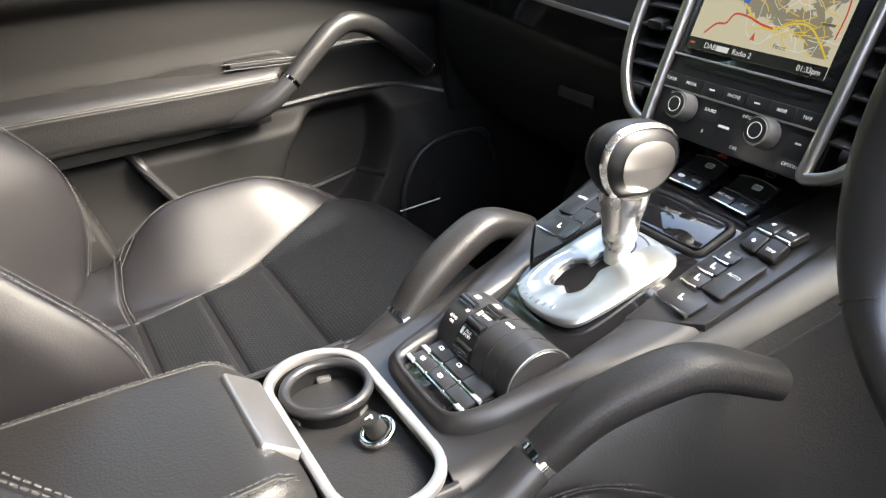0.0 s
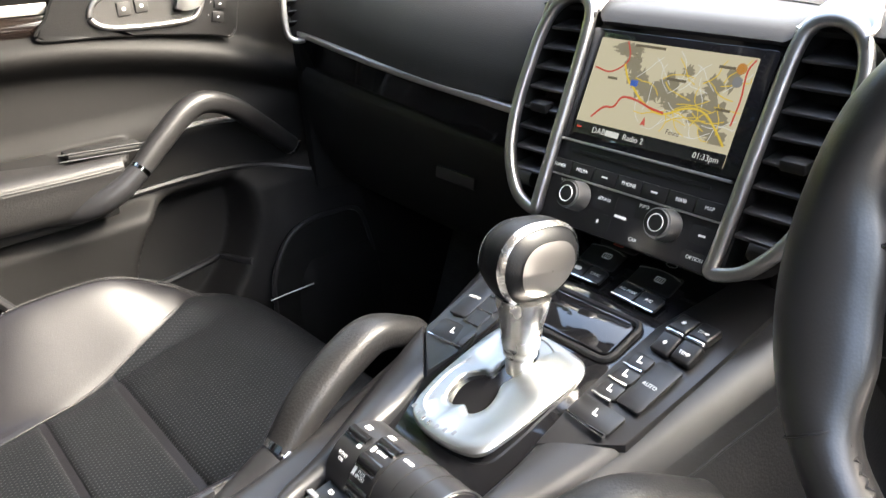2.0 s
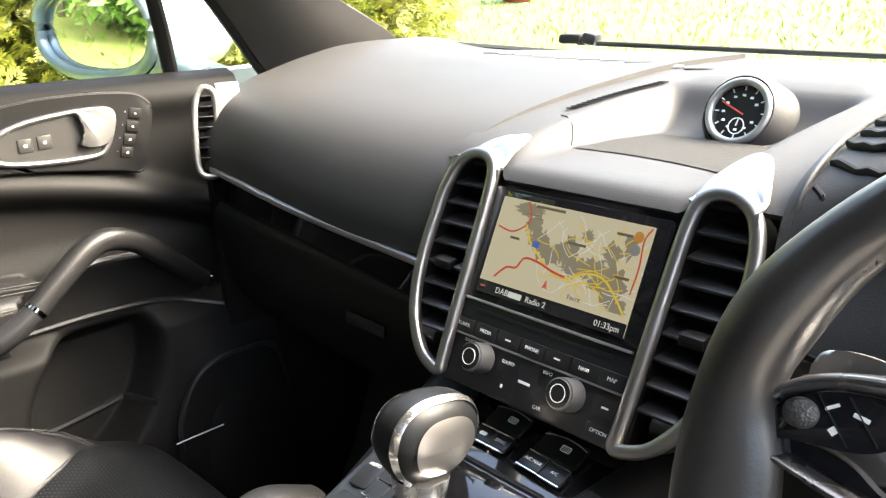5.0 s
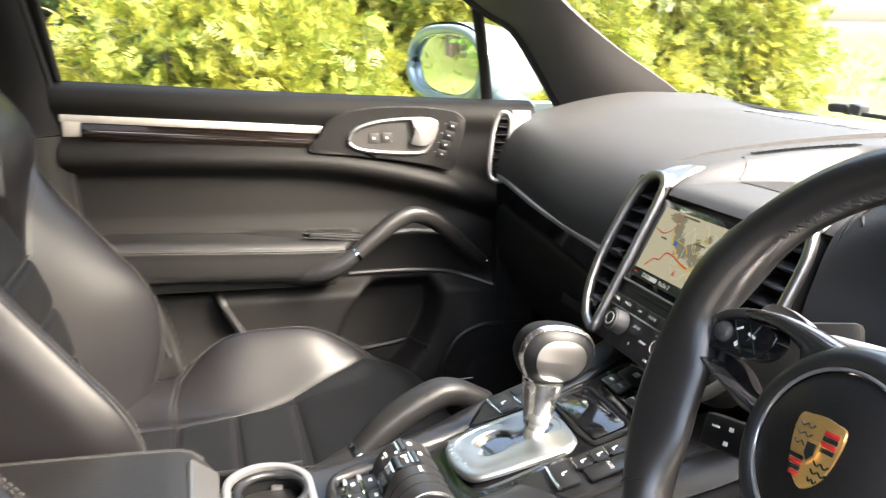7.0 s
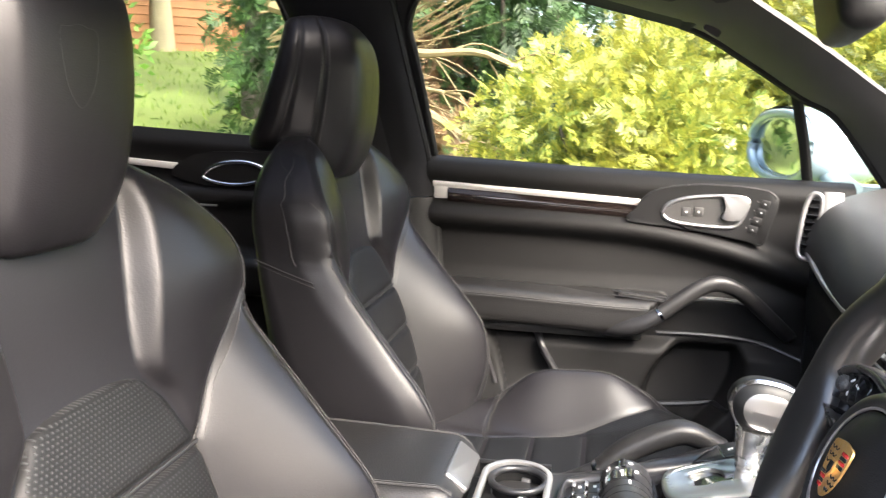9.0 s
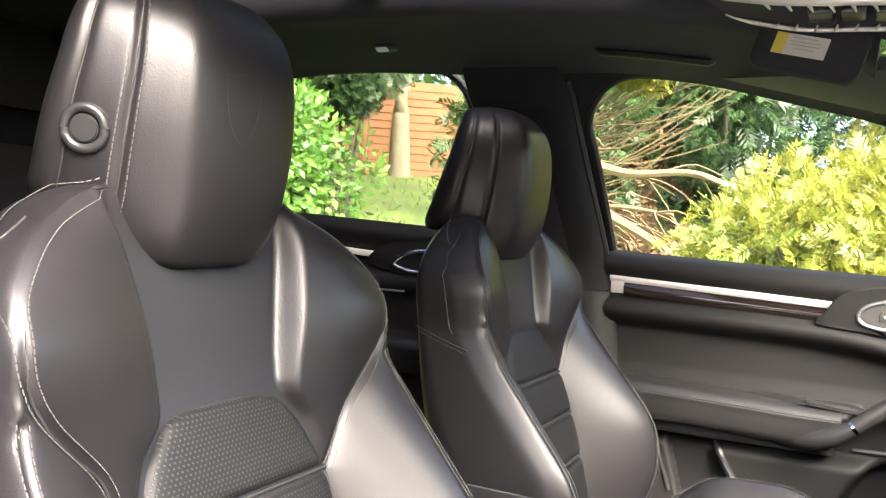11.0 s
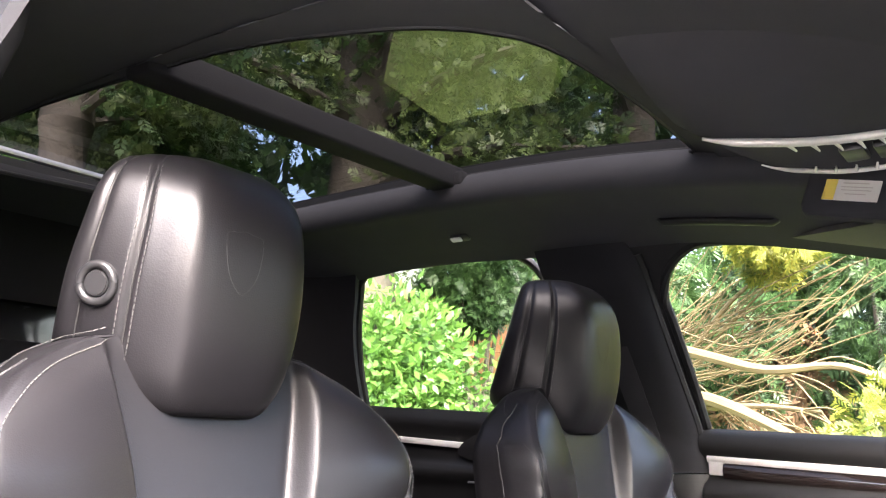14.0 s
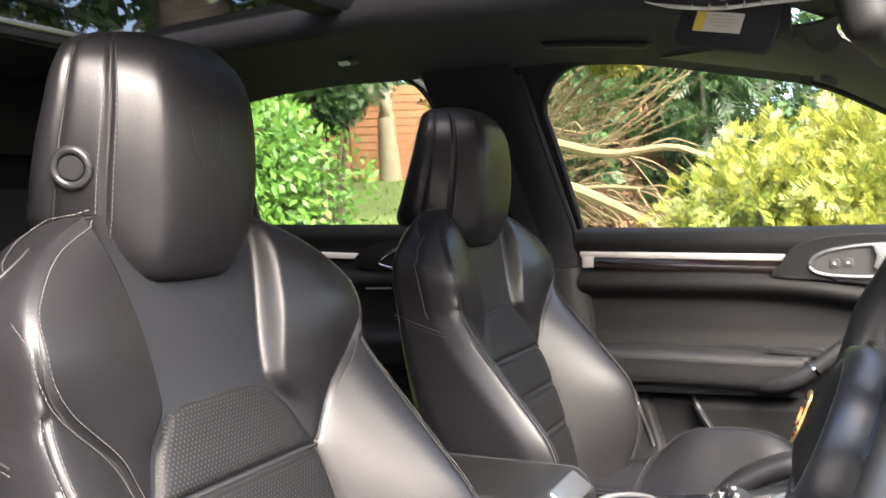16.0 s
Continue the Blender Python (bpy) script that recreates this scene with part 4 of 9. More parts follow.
# switch panels either side of the lever
for k in (-1, 1):
    out = [(0.0625, 0.1430), (0.1120, 0.1800), (0.1160, 0.2350), (0.1225, 0.3000), (0.1300, 0.3450), (0.0880, 0.3450), (0.0620, 0.2750), (0.0585, 0.2150), (0.0590, 0.1750)]
    bm = bmesh.new()
    lo = [bm.verts.new((k * x, y, top_z(y) - 0.004)) for x, y in out]
    hi = [bm.verts.new((k * x, y, top_z(y) + 0.0055 - 0.004 * sstep(0.100, 0.118, x))) for x, y in out]
    n = len(out)
    topf = bm.faces.new(hi if k > 0 else hi[::-1])
    for i in range(n):
        bm.faces.new((lo[i], lo[(i + 1) % n], hi[(i + 1) % n], hi[i]))
    bmesh.ops.bevel(bm, geom=list(topf.edges), offset=0.0012, segments=2, profile=0.5, affect="EDGES", clamp_overlap=True)
    part("switch_panel", bm, SATIN, CON, "satin black switch panel", angle=30)
    keys = [(0.0800, 0.1875, 0.040, 0.0205, "s"), (0.0735, 0.2100, 0.0190, 0.0150, "s"), (0.0740, 0.2263, 0.0190, 0.0140, "s"), (0.0745, 0.2415, 0.0190, 0.0135, "s"), (0.0955, 0.2265, 0.0215, 0.0480, "a")]
    for x, y, w, h, what in keys:
        m = deck(k * x, y, 0.0052) @ Matrix.Rotation(-k * 0.07, 4, "Z")
        b = slab("seat_switch" if what == "s" else "auto_switch", rrect(w, h, 0.0028, 3), m, 0.0022, BUTTON, CON, "black seat switch" if what == "s" else "black automatic switch", r=0.0008)
        if what == "s":
            tube("chrome_strip", [m @ Vector((-w / 2 + 0.0005, -h / 2 - 0.0012, 0.0024)), m @ Vector((0, -h / 2 - 0.0018, 0.0026)), m @ Vector((w / 2 - 0.0005, -h / 2 - 0.0012, 0.0024))], [0.0010, 0.0012, 0.0019 if k > 0 else 0.0010], CHROME, b, "chrome strip", n=8)
            slab("symbol", [(-0.0026, 0.0034), (-0.0012, 0.0034), (-0.0004, -0.0010), (0.0026, -0.0010), (0.0026, -0.0026), (-0.0019, -0.0026)], m @ Matrix.Translation((0, 0.0006, 0.0022)), 0.0003, WHITE_INK, b, "white symbol")
        else:
            letters("lettering", "AUTO", m @ Matrix.Translation((0, 0, 0.0026)), 0.0046, WHITE_INK, b, "white lettering")
    for i in range(2):
        for j in range(2):
            m = deck(k * (0.0810 + 0.0185 * j), 0.2635 + 0.0200 * i, 0.0050) @ Matrix.Rotation(-k * 0.07, 4, "Z") @ Matrix.Rotation(radians(10 - 18 * i), 4, "X")
            b = slab("climate_rocker", rrect(0.0175, 0.0185, 0.002, 3), m, 0.006, BUTTON, CON, "black climate rocker", r=0.0022, seg=3)
            if (j == 1) == (k > 0):
                letters("lettering", "TEMP", m @ Matrix.Translation((0, -0.002, 0.0062)), 0.0040, WHITE_INK, b, "white lettering")
            else:
                slab("symbol", [(0.0022 * math.cos(a) * (1 if q % 2 else 0.5), 0.0022 * math.sin(a) * (1 if q % 2 else 0.5)) for q, a in enumerate(steps(0, 2 * math.pi, 12)[:-1])], m @ Matrix.Translation((0, 0, 0.0061)), 0.0003, WHITE_INK, b, "white fan symbol")
    for j in range(2):
        m = deck(k * (0.0810 + 0.0185 * j), 0.2735, 0.0110) @ Matrix.Rotation(-k * 0.07, 4, "Z")
        rbox("chrome_bar", (0.0165, 0.0042, 0.0042), m, 0.0016, CHROME, CON, "chrome bar")
# keys under the radio
for x, y, w, txt in ((-0.0390, 0.2965, 0.0185, ""), (-0.0195, 0.2965, 0.0185, "SYNC"), (0.0175, 0.2945, 0.0215, "A/C MAX"), (0.0400, 0.2930, 0.0215, "A/C")):
    m = deck(x, y, 0.0040) @ Matrix.Rotation(-0.05 if x > 0 else 0.0, 4, "Z")
    b = slab("climate_key", rrect(w, 0.0150, 0.002, 3), m, 0.0030, BUTTON, CON, "black climate key", r=0.0008)
    for yy in (-0.0085, 0.0082):
        tube("chrome_strip", [m @ Vector((-w / 2, yy, 0.0026)), m @ Vector((w / 2, yy, 0.0026))], 0.0008 if yy > 0 else 0.0011, CHROME, b, "chrome strip", n=8)
    if txt:
        letters("lettering", txt, m @ Matrix.Translation((0, 0, 0.0033)), 0.0042, WHITE_INK, b, "white lettering")
    else:
        slab("symbol", rrect(0.0075, 0.0036, 0.0014, 3), m @ Matrix.Translation((0, 0, 0.0030)), 0.0003, WHITE_INK, b, "pale symbol")
for x, y, w in ((-0.030, 0.3185, 0.038), (0.0285, 0.3155, 0.042)):
    m = deck(x, y, 0.0042)
    b = slab("demist_key", rrect(w, 0.0215, 0.002, 3), m @ Matrix.Translation((0, -0.0015, -0.001)), 0.0026, BUTTON, CON, "black demister key", r=0.0008)
    tube("key_line", [m @ Vector((q, 0.0090 - 9.0 * (q * q), 0.0022)) for q in steps(-w / 2, w / 2, 8)], 0.0004, BEZEL_GREY, b, "thin bright line", n=5)
    tube("symbol", [m @ Vector((q, v, 0.0018)) for q, v in rrect(0.0085, 0.0052, 0.001, 2, 0.004)], 0.0004, WHITE_INK, b, "white symbol", n=5, closed=True)
    bars("symbol_bars", [(0.002 + 0.002 * q, 0, 0.0006, 0.0034) for q in range(3)], m @ Matrix.Translation((0, 0, 0.0018)), WHITE_INK, b)
hz = deck(-0.024, 0.3350, 0.0045)
slab("hazard_key", rrect(0.040, 0.014, 0.002, 3), hz, 0.0020, BUTTON, CON, "black hazard light key", r=0.0008)
tri = [hz @ Vector((x, y, 0.0026)) for x, y in ((-0.005, -0.0045), (0.005, -0.0045), (0, 0.0050))]
tube("hazard_triangle", tri, 0.0006, RED_INK, CON, "red triangle", n=6, closed=True)
tube("hazard_triangle", [hz @ Vector((x * 0.45, y * 0.45 - 0.0006, 0.0026)) for x, y in ((-0.005, -0.0045), (0.005, -0.0045), (0, 0.0050))], 0.0005, RED_INK, CON, "red triangle", n=6, closed=True)
hz = deck(0.030, 0.3330, 0.0045)
tube("symbol", [hz @ Vector((0.0055 * math.cos(a), 0.0022 * math.sin(a), 0.0)) for a in steps(0, 2 * math.pi, 16)[:-1]], 0.0004, BEZEL_GREY, CON, "faint symbol", n=5, closed=True)
# grab handles beside the console
for k in (-1, 1):
    a, b, c, d, e = ((-0.112, 0.030, 0.452), (-0.117, 0.062, 0.480), (-0.124, 0.105, 0.502), (-0.130, 0.140, 0.508), (-0.136, 0.185, 0.488))
    if k > 0:
        a, b, c, d, e = ((0.122, 0.020, 0.462), (0.130, 0.060, 0.490), (0.142, 0.105, 0.505), (0.152, 0.140, 0.506), (0.168, 0.195, 0.482))
    path = spline([a, b, c, d, e], 28)
    h = tube("grab_handle", path, [0.0165 + 0.003 * math.sin(math.pi * i / 28) for i in range(29)], LEATHER_SOFT, CON, "black leather grab handle", n=20, flat=0.8, power=2.6)
    tube("chrome_ring", [path[0] - (path[1] - path[0]).normalized() * 0.002, path[0] + (path[1] - path[0]).normalized() * 0.004], 0.0178, CHROME, h, "chrome ring", n=20, flat=0.8)
    low = Vector(a) - (path[1] - path[0]).normalized() * 0.006
    tube("handle_foot", spline([low, low + Vector((0, -0.035, -0.018)), low + Vector((-k * 0.012, -0.085, -0.03))], 8), [0.018, 0.018, 0.018, 0.0175, 0.017, 0.0165, 0.0155, 0.014, 0.012], SATIN, h, "satin black foot", n=20, flat=0.8)
# stitched edge of the right flank
for k in (-1, 1):
    line = [(Vector((k * (con_half(y) + 0.002), y, top_z(y) - 0.030)), Vector((k * 0.7, 0, 0.7))) for y in steps(0.16, 0.345, 20)]
    tube("flank_seam", [p for p, q in line], 0.0012, SEAM, CON, n=6)
# cup holder
CUP = base("cup_holder", (0.004, -0.08, 0.42), "black cup holder with a bright rim and lighter", "cup holder")
rim = [(0.004 + x, -0.073 + y, top_z(-0.08) + 0.003) for x, y in rrect(0.206, 0.082, 0.0405, 10)]
tube("rim", rim, 0.0045, SILVER, CUP, "satin silver rim", n=10, closed=True, power=3)
bm = bmesh.new()
r0 = [bm.verts.new((0.004 + x, -0.073 + y, 0.455)) for x, y in rrect(0.200, 0.077, 0.038, 8)]
r1 = [bm.verts.new((0.004 + x * 0.93, -0.073 + y * 0.93, 0.365)) for x, y in rrect(0.200, 0.077, 0.038, 8)]
for i in range(len(r0)):
    bm.faces.new((r0[i], r0[(i + 1) % len(r0)], r1[(i + 1) % len(r0)], r1[i]))
bm.faces.new(r1)
# tray and cup walls: shade of the hollow is in the black colour
part("tray", bm, RECESS_SHADE, CUP, "recessed tray with its shade put in black")
circ = [(math.cos(a), math.sin(a)) for a in steps(0, 2 * math.pi, 40)[:-1]]
RIBBED = mat("rubber_mat_grey", (0.03, 0.028, 0.026), 0.7, bump=(0.002, 1.0, "grain"))
for cx, cy, rr, zt in ((-0.0475, -0.070, 0.0345, 0.4555), (0.062, -0.074, 0.0330, 0.415)):
    slab("cup_mat", [(cx + rr * 0.86 * c, cy + rr * 0.86 * q) for c, q in [(math.cos(a), math.sin(a)) for a in steps(0, 2 * math.pi, 32)[:-1]]], Matrix.Translation((0, 0, 0.3715)), 0.002, RIBBED, CUP, "ribbed rubber mat")
    tube("cup_ring", [(cx + rr * c, cy + rr * q, zt) for c, q in circ], 0.0046, SATIN, CUP, "satin black ring", n=10, closed=True)
    bm = bmesh.new()
    for r_, z0, z1 in ((rr, zt, 0.370),):
        a = [bm.verts.new((cx + r_ * c, cy + r_ * q, z0)) for c, q in circ]
        b = [bm.verts.new((cx + r_ * 0.9 * c, cy + r_ * 0.9 * q, z1)) for c, q in circ]
        for i in range(40):
            bm.faces.new((a[i], a[(i + 1) % 40], b[(i + 1) % 40], b[i]))
        bm.faces.new(b)
    part("cup_wall", bm, RECESS_SHADE, CUP)
    for t in (0.6, 2.9, 5.0):
        rbox("spring_tab", (0.012, 0.006, 0.022), pose(cx + (rr - 0.003) * math.cos(t), cy + (rr - 0.003) * math.sin(t), zt - 0.022, 0, 0, math.degrees(t) + 90), 0.0015, BEZEL_GREY, CUP, "grey spring tab")
lm = plane((0.0175, -0.055, 0.446), (1, 0, 0), (0, 0.9, 0.3))
LI = tube("lighter_socket", [lm @ Vector((0.0125 * c, 0.0125 * q, 0.002)) for c, q in circ], 0.0032, CHROME, CUP, "chrome lighter socket", n=10, closed=True)
bm = bmesh.new()
bmesh.ops.create_cone(bm, cap_ends=True, segments=28, radius1=0.0085, radius2=0.0075, depth=0.016, matrix=lm @ Matrix.Translation((0, 0, 0.010)))
bmesh.ops.bevel(bm, geom=[e for e in bm.edges if e.calc_face_angle(0) > 1], offset=0.001, segments=2, affect="EDGES")
part("lighter_knob", bm, DARK, LI, "black lighter knob")
bars("symbol", [(-0.001, 0, 0.0015, 0.006), (0.001, 0.002, 0.004, 0.0015)], lm @ Matrix.Translation((0, 0, 0.0185)), WHITE_INK, LI)
# armrest box with a leather lid
ARM = base("armrest_box", (0, -0.30, 0), "black leather armrest lid with a silver latch", "armrest")


def lid(y, t):
    w = lerp_table([(-0.56, 0.110), (-0.30, 0.106), (-0.16, 0.098), (-0.125, 0.088)], y)
    x = w * t
    e = max(0, abs(t) - 0.80) / 0.20
    f = max(0, y + 0.155) / 0.03
    return (x, y, 0.494 - 0.030 * e ** 2.2 - 0.022 * min(1, f) ** 2 + 0.004 * (1 - t * t))


sheet("lid", lid, steps(-0.56, -0.125, 30), [-1, -0.98, -0.95, -0.91, -0.87, -0.82] + steps(-0.75, 0.75, 14) + [0.82, 0.87, 0.91, 0.95, 0.98, 1], LEATHER_SOFT, ARM, "grained leather lid", thick=0.03)
for t in (-0.80, 0.80):
    for o in (-0.03, 0.03):
        stitches("stitching", [[(Vector(lid(y, t + o)), Vector((0.2 * t, 0, 1)).normalized()) for y in steps(-0.55, -0.135, 40)]], ARM)
for t in (-0.80, 0.80):
    tube("seam", [lid(y, t) for y in steps(-0.55, -0.135, 30)], 0.0012, SEAM, ARM, n=6)
slab("latch", rrect(0.100, 0.034, 0.005, 4), plane((-0.004, -0.137, 0.484), (1, 0, 0), (0, 0.80, -0.60)), 0.007, LOOP, ARM, "satin silver latch", r=0.003, seg=3)
rbox("box", (0.20, 0.42, 0.40), (0, -0.345, 0.255), 0.02, PLASTIC, ARM, "black plastic box")

# ---------- dashboard ----------
DB = base("dashboard", (0, 0.5, 0.3), "black grained dashboard with silver vents and trim", "dashboard")
ST_O, ST_V = Vector((0, 0.300, 0.585)), Vector((0, 0.447, 0.894))
ST = plane(ST_O, (1, 0, 0), ST_V)          # face of the centre stack: x across, y up along it, z towards the seats


def stack(x, v, lift=0.0):
    return ST @ Vector((x, v, lift))


# profile of the passenger side, from the silver strip up and over to the windscreen
PROF = [(0.352, 0.658), (0.356, 0.690), (0.372, 0.722), (0.400, 0.748), (0.445, 0.766), (0.52, 0.778), (0.62, 0.787), (0.74, 0.793), (0.90, 0.790)]


def dash_skin(x, v):
    p = spline_prof[int(round(v))]
    y, z = p[0], p[1]
    side = sstep(-0.50, -0.68, x) * 0 + sstep(0.50, 0.68, -x)
    y += 0.030 * sstep(0.25, 0.66, -x) * (1 - sstep(0.0, 30.0, v))
    z += 0.012 * sstep(0.3, 0.66, -x) * (1 - sstep(6, 30, v))
    z += 0.022 * side * sstep(10, 40, v)
    y -= 0.13 * (x / 0.7) ** 2 * sstep(20, 40, v)
    return (x, y, z)


spline_prof = [(p.x, p.y) for p in spline([(a, b, 0) for a, b in PROF], 40)]
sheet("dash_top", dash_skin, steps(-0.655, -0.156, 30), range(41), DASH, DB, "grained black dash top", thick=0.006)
# driver's side of the top, with the binnacle
def drv_skin(x, v):
    x0, y, z = dash_skin(-x, v)
    hood = math.exp(-((x - 0.37) / 0.19) ** 4)
    z += 0.045 * hood * sstep(4, 14, v) * (1 - sstep(22, 36, v))
    y += 0.05 * hood * (1 - sstep(6, 16, v))
    return (x, y, z)


sheet("dash_top", drv_skin, steps(0.156, 0.70, 36), range(41), DASH, DB, "grained black dash top over the dials", thick=0.006)


sheet("binnacle_front", lambda x, t: Vector(drv_skin(x, 0)) + Vector((0, 0.004 + 0.030 * t, -0.10 * t)), steps(0.158, 0.70, 30), steps(0, 1, 6), DASH, DB, "black dash front round the wheel", thick=0.006)


# middle of the top: flat hood over the screen, rising to the clock
def mid_v(x, y):
    y0 = 0.372 + 0.013 * sstep(0.084, 0.100, abs(x))
    return (y - y0) / (0.90 - y0)


def mid_skin(x, v):
    y0 = 0.372 + 0.013 * sstep(0.084, 0.100, abs(x))
    y = y0 + (0.90 - y0) * v
    d = abs(x) / 0.17
    z = lerp_table([(0.372, 0.739), (0.377, 0.745), (0.388, 0.750), (0.43, 0.752), (0.46, 0.752), (0.52, 0.751), (0.57, 0.748), (0.60, 0.748), (0.625, 0.762), (0.65, 0.788), (0.72, 0.797), (0.80, 0.795), (0.90, 0.790)], y)
    e = sstep(0.46, 0.62, d)
    z += (lerp_table([(0.372, 0.735), (0.40, 0.757), (0.445, 0.770), (0.52, 0.780), (0.62, 0.788), (0.74, 0.793), (0.90, 0.790)], y) - z) * e
    return (x, y, z)


sheet("hood", mid_skin, steps(0.168, -0.168, 60), steps(0, 1, 88), DASH, DB, "smooth black hood over the screen", thick=0.006)


# speaker mesh before the clock
def grille(a, b):
    y = (0.460 - 0.008 * a) + (0.118 + 0.008 * a) * b - 0.010 * a * a * (1 - b)
    x = a * (0.080 - 0.010 * b)
    p = Vector(mid_skin(x, mid_v(x, y)))
    return p + Vector((0, 0, 0.0010 + 0.0003 * math.cos(2 * math.pi * x / 0.0042)))


SPK = mat("speaker_mesh", (0.018, 0.018, 0.018), 0.7, bump=(0.0015, 0.6, "grain"), spec=0.15)
sheet("speaker_grille", grille, steps(-1, 1, 216), steps(0, 1, 24), SPK, DB, "finely ribbed speaker mesh", angle=80)
# clock pod
CK = base("dash_clock", (0.002, 0.612, 0.778), "round stopwatch with black face and silver bezel", "clock")
cm = plane((0.005, 0.593, 0.774), (1, 0, 0), (0, 0.42, 0.91))
circle = [(math.cos(a), math.sin(a)) for a in steps(0, 2 * math.pi, 48)[:-1]]
tube("bezel", [cm @ Vector((0.029 * c, 0.029 * s, 0.002)) for c, s in circle], 0.0038, SILVER, CK, "satin silver bezel", n=12, closed=True)
slab("dial", [(0.027 * c, 0.027 * s) for c, s in circle], cm @ Matrix.Translation((0, 0, -0.004)), 0.003, mat("dial_black", (0.01, 0.01, 0.01), 0.3), CK, "black dial")
verts, faces = [], []
for r_, z_ in ((0.034, 0.003), (0.040, -0.006), (0.042, -0.06)):
    verts += [cm @ Vector((r_ * c, r_ * s, z_)) for c, s in circle]
for i in range(2):
    faces += [(i * 48 + j, i * 48 + (j + 1) % 48, (i + 1) * 48 + (j + 1) % 48, (i + 1) * 48 + j) for j in range(48)]
to_ob("pod", verts, faces, DASH, CK, "black pod")
bm = bmesh.new()
for i in range(12):
    a = 2 * math.pi * i / 12
    box_bm(bm, (0.0012, 0.004, 0.0003), cm @ Matrix.Rotation(a, 4, "Z") @ Matrix.Translation((0, 0.023, -0.0007)))
part("dial_marks", bm, WHITE_INK, CK, "white marks", smooth=False)
bars("dial_numerals", [(0.0165 * math.sin(a), 0.0165 * math.cos(a), 0.0032, 0.0022) for a in steps(0, 2 * math.pi, 12)[:-1] if abs(a - 1.57) > 0.3], cm @ Matrix.Translation((0, 0, -0.0008)), WHITE_INK, CK, "white numerals")
tube("small_dial", [cm @ Vector((0.0075 * c, -0.013 + 0.0075 * s, -0.0007)) for c, s in circle], 0.0006, WHITE_INK, CK, n=6, closed=True)
tube("hand_red", [cm @ Vector((0.004, -0.002, 0.000)), cm @ Vector((-0.020, 0.009, 0.000))], 0.0009, RED_INK, CK, "red hand", n=6)
tube("hand_small", [cm @ Vector((0, -0.013, 0)), cm @ Vector((0.001, -0.0065, 0))], 0.0006, WHITE_INK, CK, n=6)
# centre stack: face, radio, screen
rbox("stack_face", (0.190, 0.190, 0.03), ST @ Matrix.Translation((0, 0.0925, -0.020)), 0.006, SATIN, DB, "black stack face")
RT = ST @ Matrix.Translation((-0.004, -0.010, 0))
RAD = base("radio_unit", (0, 0.32, 0.62), "black radio unit with a map screen and two knobs", "car radio")
slab("fascia", rrect(0.178, 0.168, 0.004, 3), RT @ Matrix.Translation((0, 0.089, -0.003)), 0.004, SATIN, RAD, "satin black fascia", r=0.001)
# screen frame and hood of the screen
SC0, SC1, SCW = 0.086, 0.162, 0.075
slab("screen_surround", rrect(0.178, 0.098, 0.004, 3), RT @ Matrix.Translation((0, 0.125, 0.001)), 0.002, PIANO, RAD, "gloss black surround", r=0.001)
MAP_BASE = lit("map_cream", (0.72, 0.64, 0.44))
MAP_GREY = lit("map_grey", (0.30, 0.26, 0.17))
MAP_BAR = mat("map_bar", (0.012, 0.012, 0.012), 0.25)
MAP_YEL = lit("map_yellow", (0.85, 0.60, 0.05))
MAP_RED = lit("map_red", (0.65, 0.06, 0.03))
MAP_WHITE = lit("map_white", (0.85, 0.85, 0.80))
MAP_BLUE = lit("map_blue", (0.05, 0.14, 0.55))
sm = RT @ Matrix.Translation((0, (SC0 + SC1) / 2 + 0.001, 0.003))
SCR = slab("screen", rrect(0.150, 0.083, 0.001, 2), sm, 0.0008, MAP_BASE, RAD, "lit navigation map")
rng = random.Random(7)
# built-up areas as ragged blobs strung along the valley
for cx, cy, rx, ry in ((-0.044, 0.035, 0.017, 0.006), (-0.034, 0.024, 0.008, 0.010), (-0.024, 0.013, 0.014, 0.008), (-0.010, 0.004, 0.016, 0.008), (0.006, 0.010, 0.010, 0.012), (0.018, -0.002, 0.015, 0.009), (0.036, 0.002, 0.014, 0.008), (0.052, -0.008, 0.018, 0.014), (0.046, 0.016, 0.009, 0.010), (0.060, 0.024, 0.006, 0.010), (0.062, -0.022, 0.010, 0.008), (0.020, 0.024, 0.006, 0.005)):
    o = [(cx + rx * math.cos(a) * rng.uniform(0.55, 1.3), cy + ry * math.sin(a) * rng.uniform(0.5, 1.35)) for a in steps(0, 2 * math.pi, 30)[:-1]]
    slab("map_area", [(max(-0.074, min(0.074, x)), max(-0.026, min(0.041, y))) for x, y in o], sm @ Matrix.Translation((0, 0, 0.0009 + 0.00002 * rng.random())), 0.0001, MAP_GREY, SCR)


def road(pts, w, m, z):
    q = spline([sm @ Vector((max(-0.074, min(0.074, x)), y, z)) for x, y in pts], 40)
    tube("map_road", q, w, m, SCR, n=4, flat=0.12, up=RT.col[2].xyz)


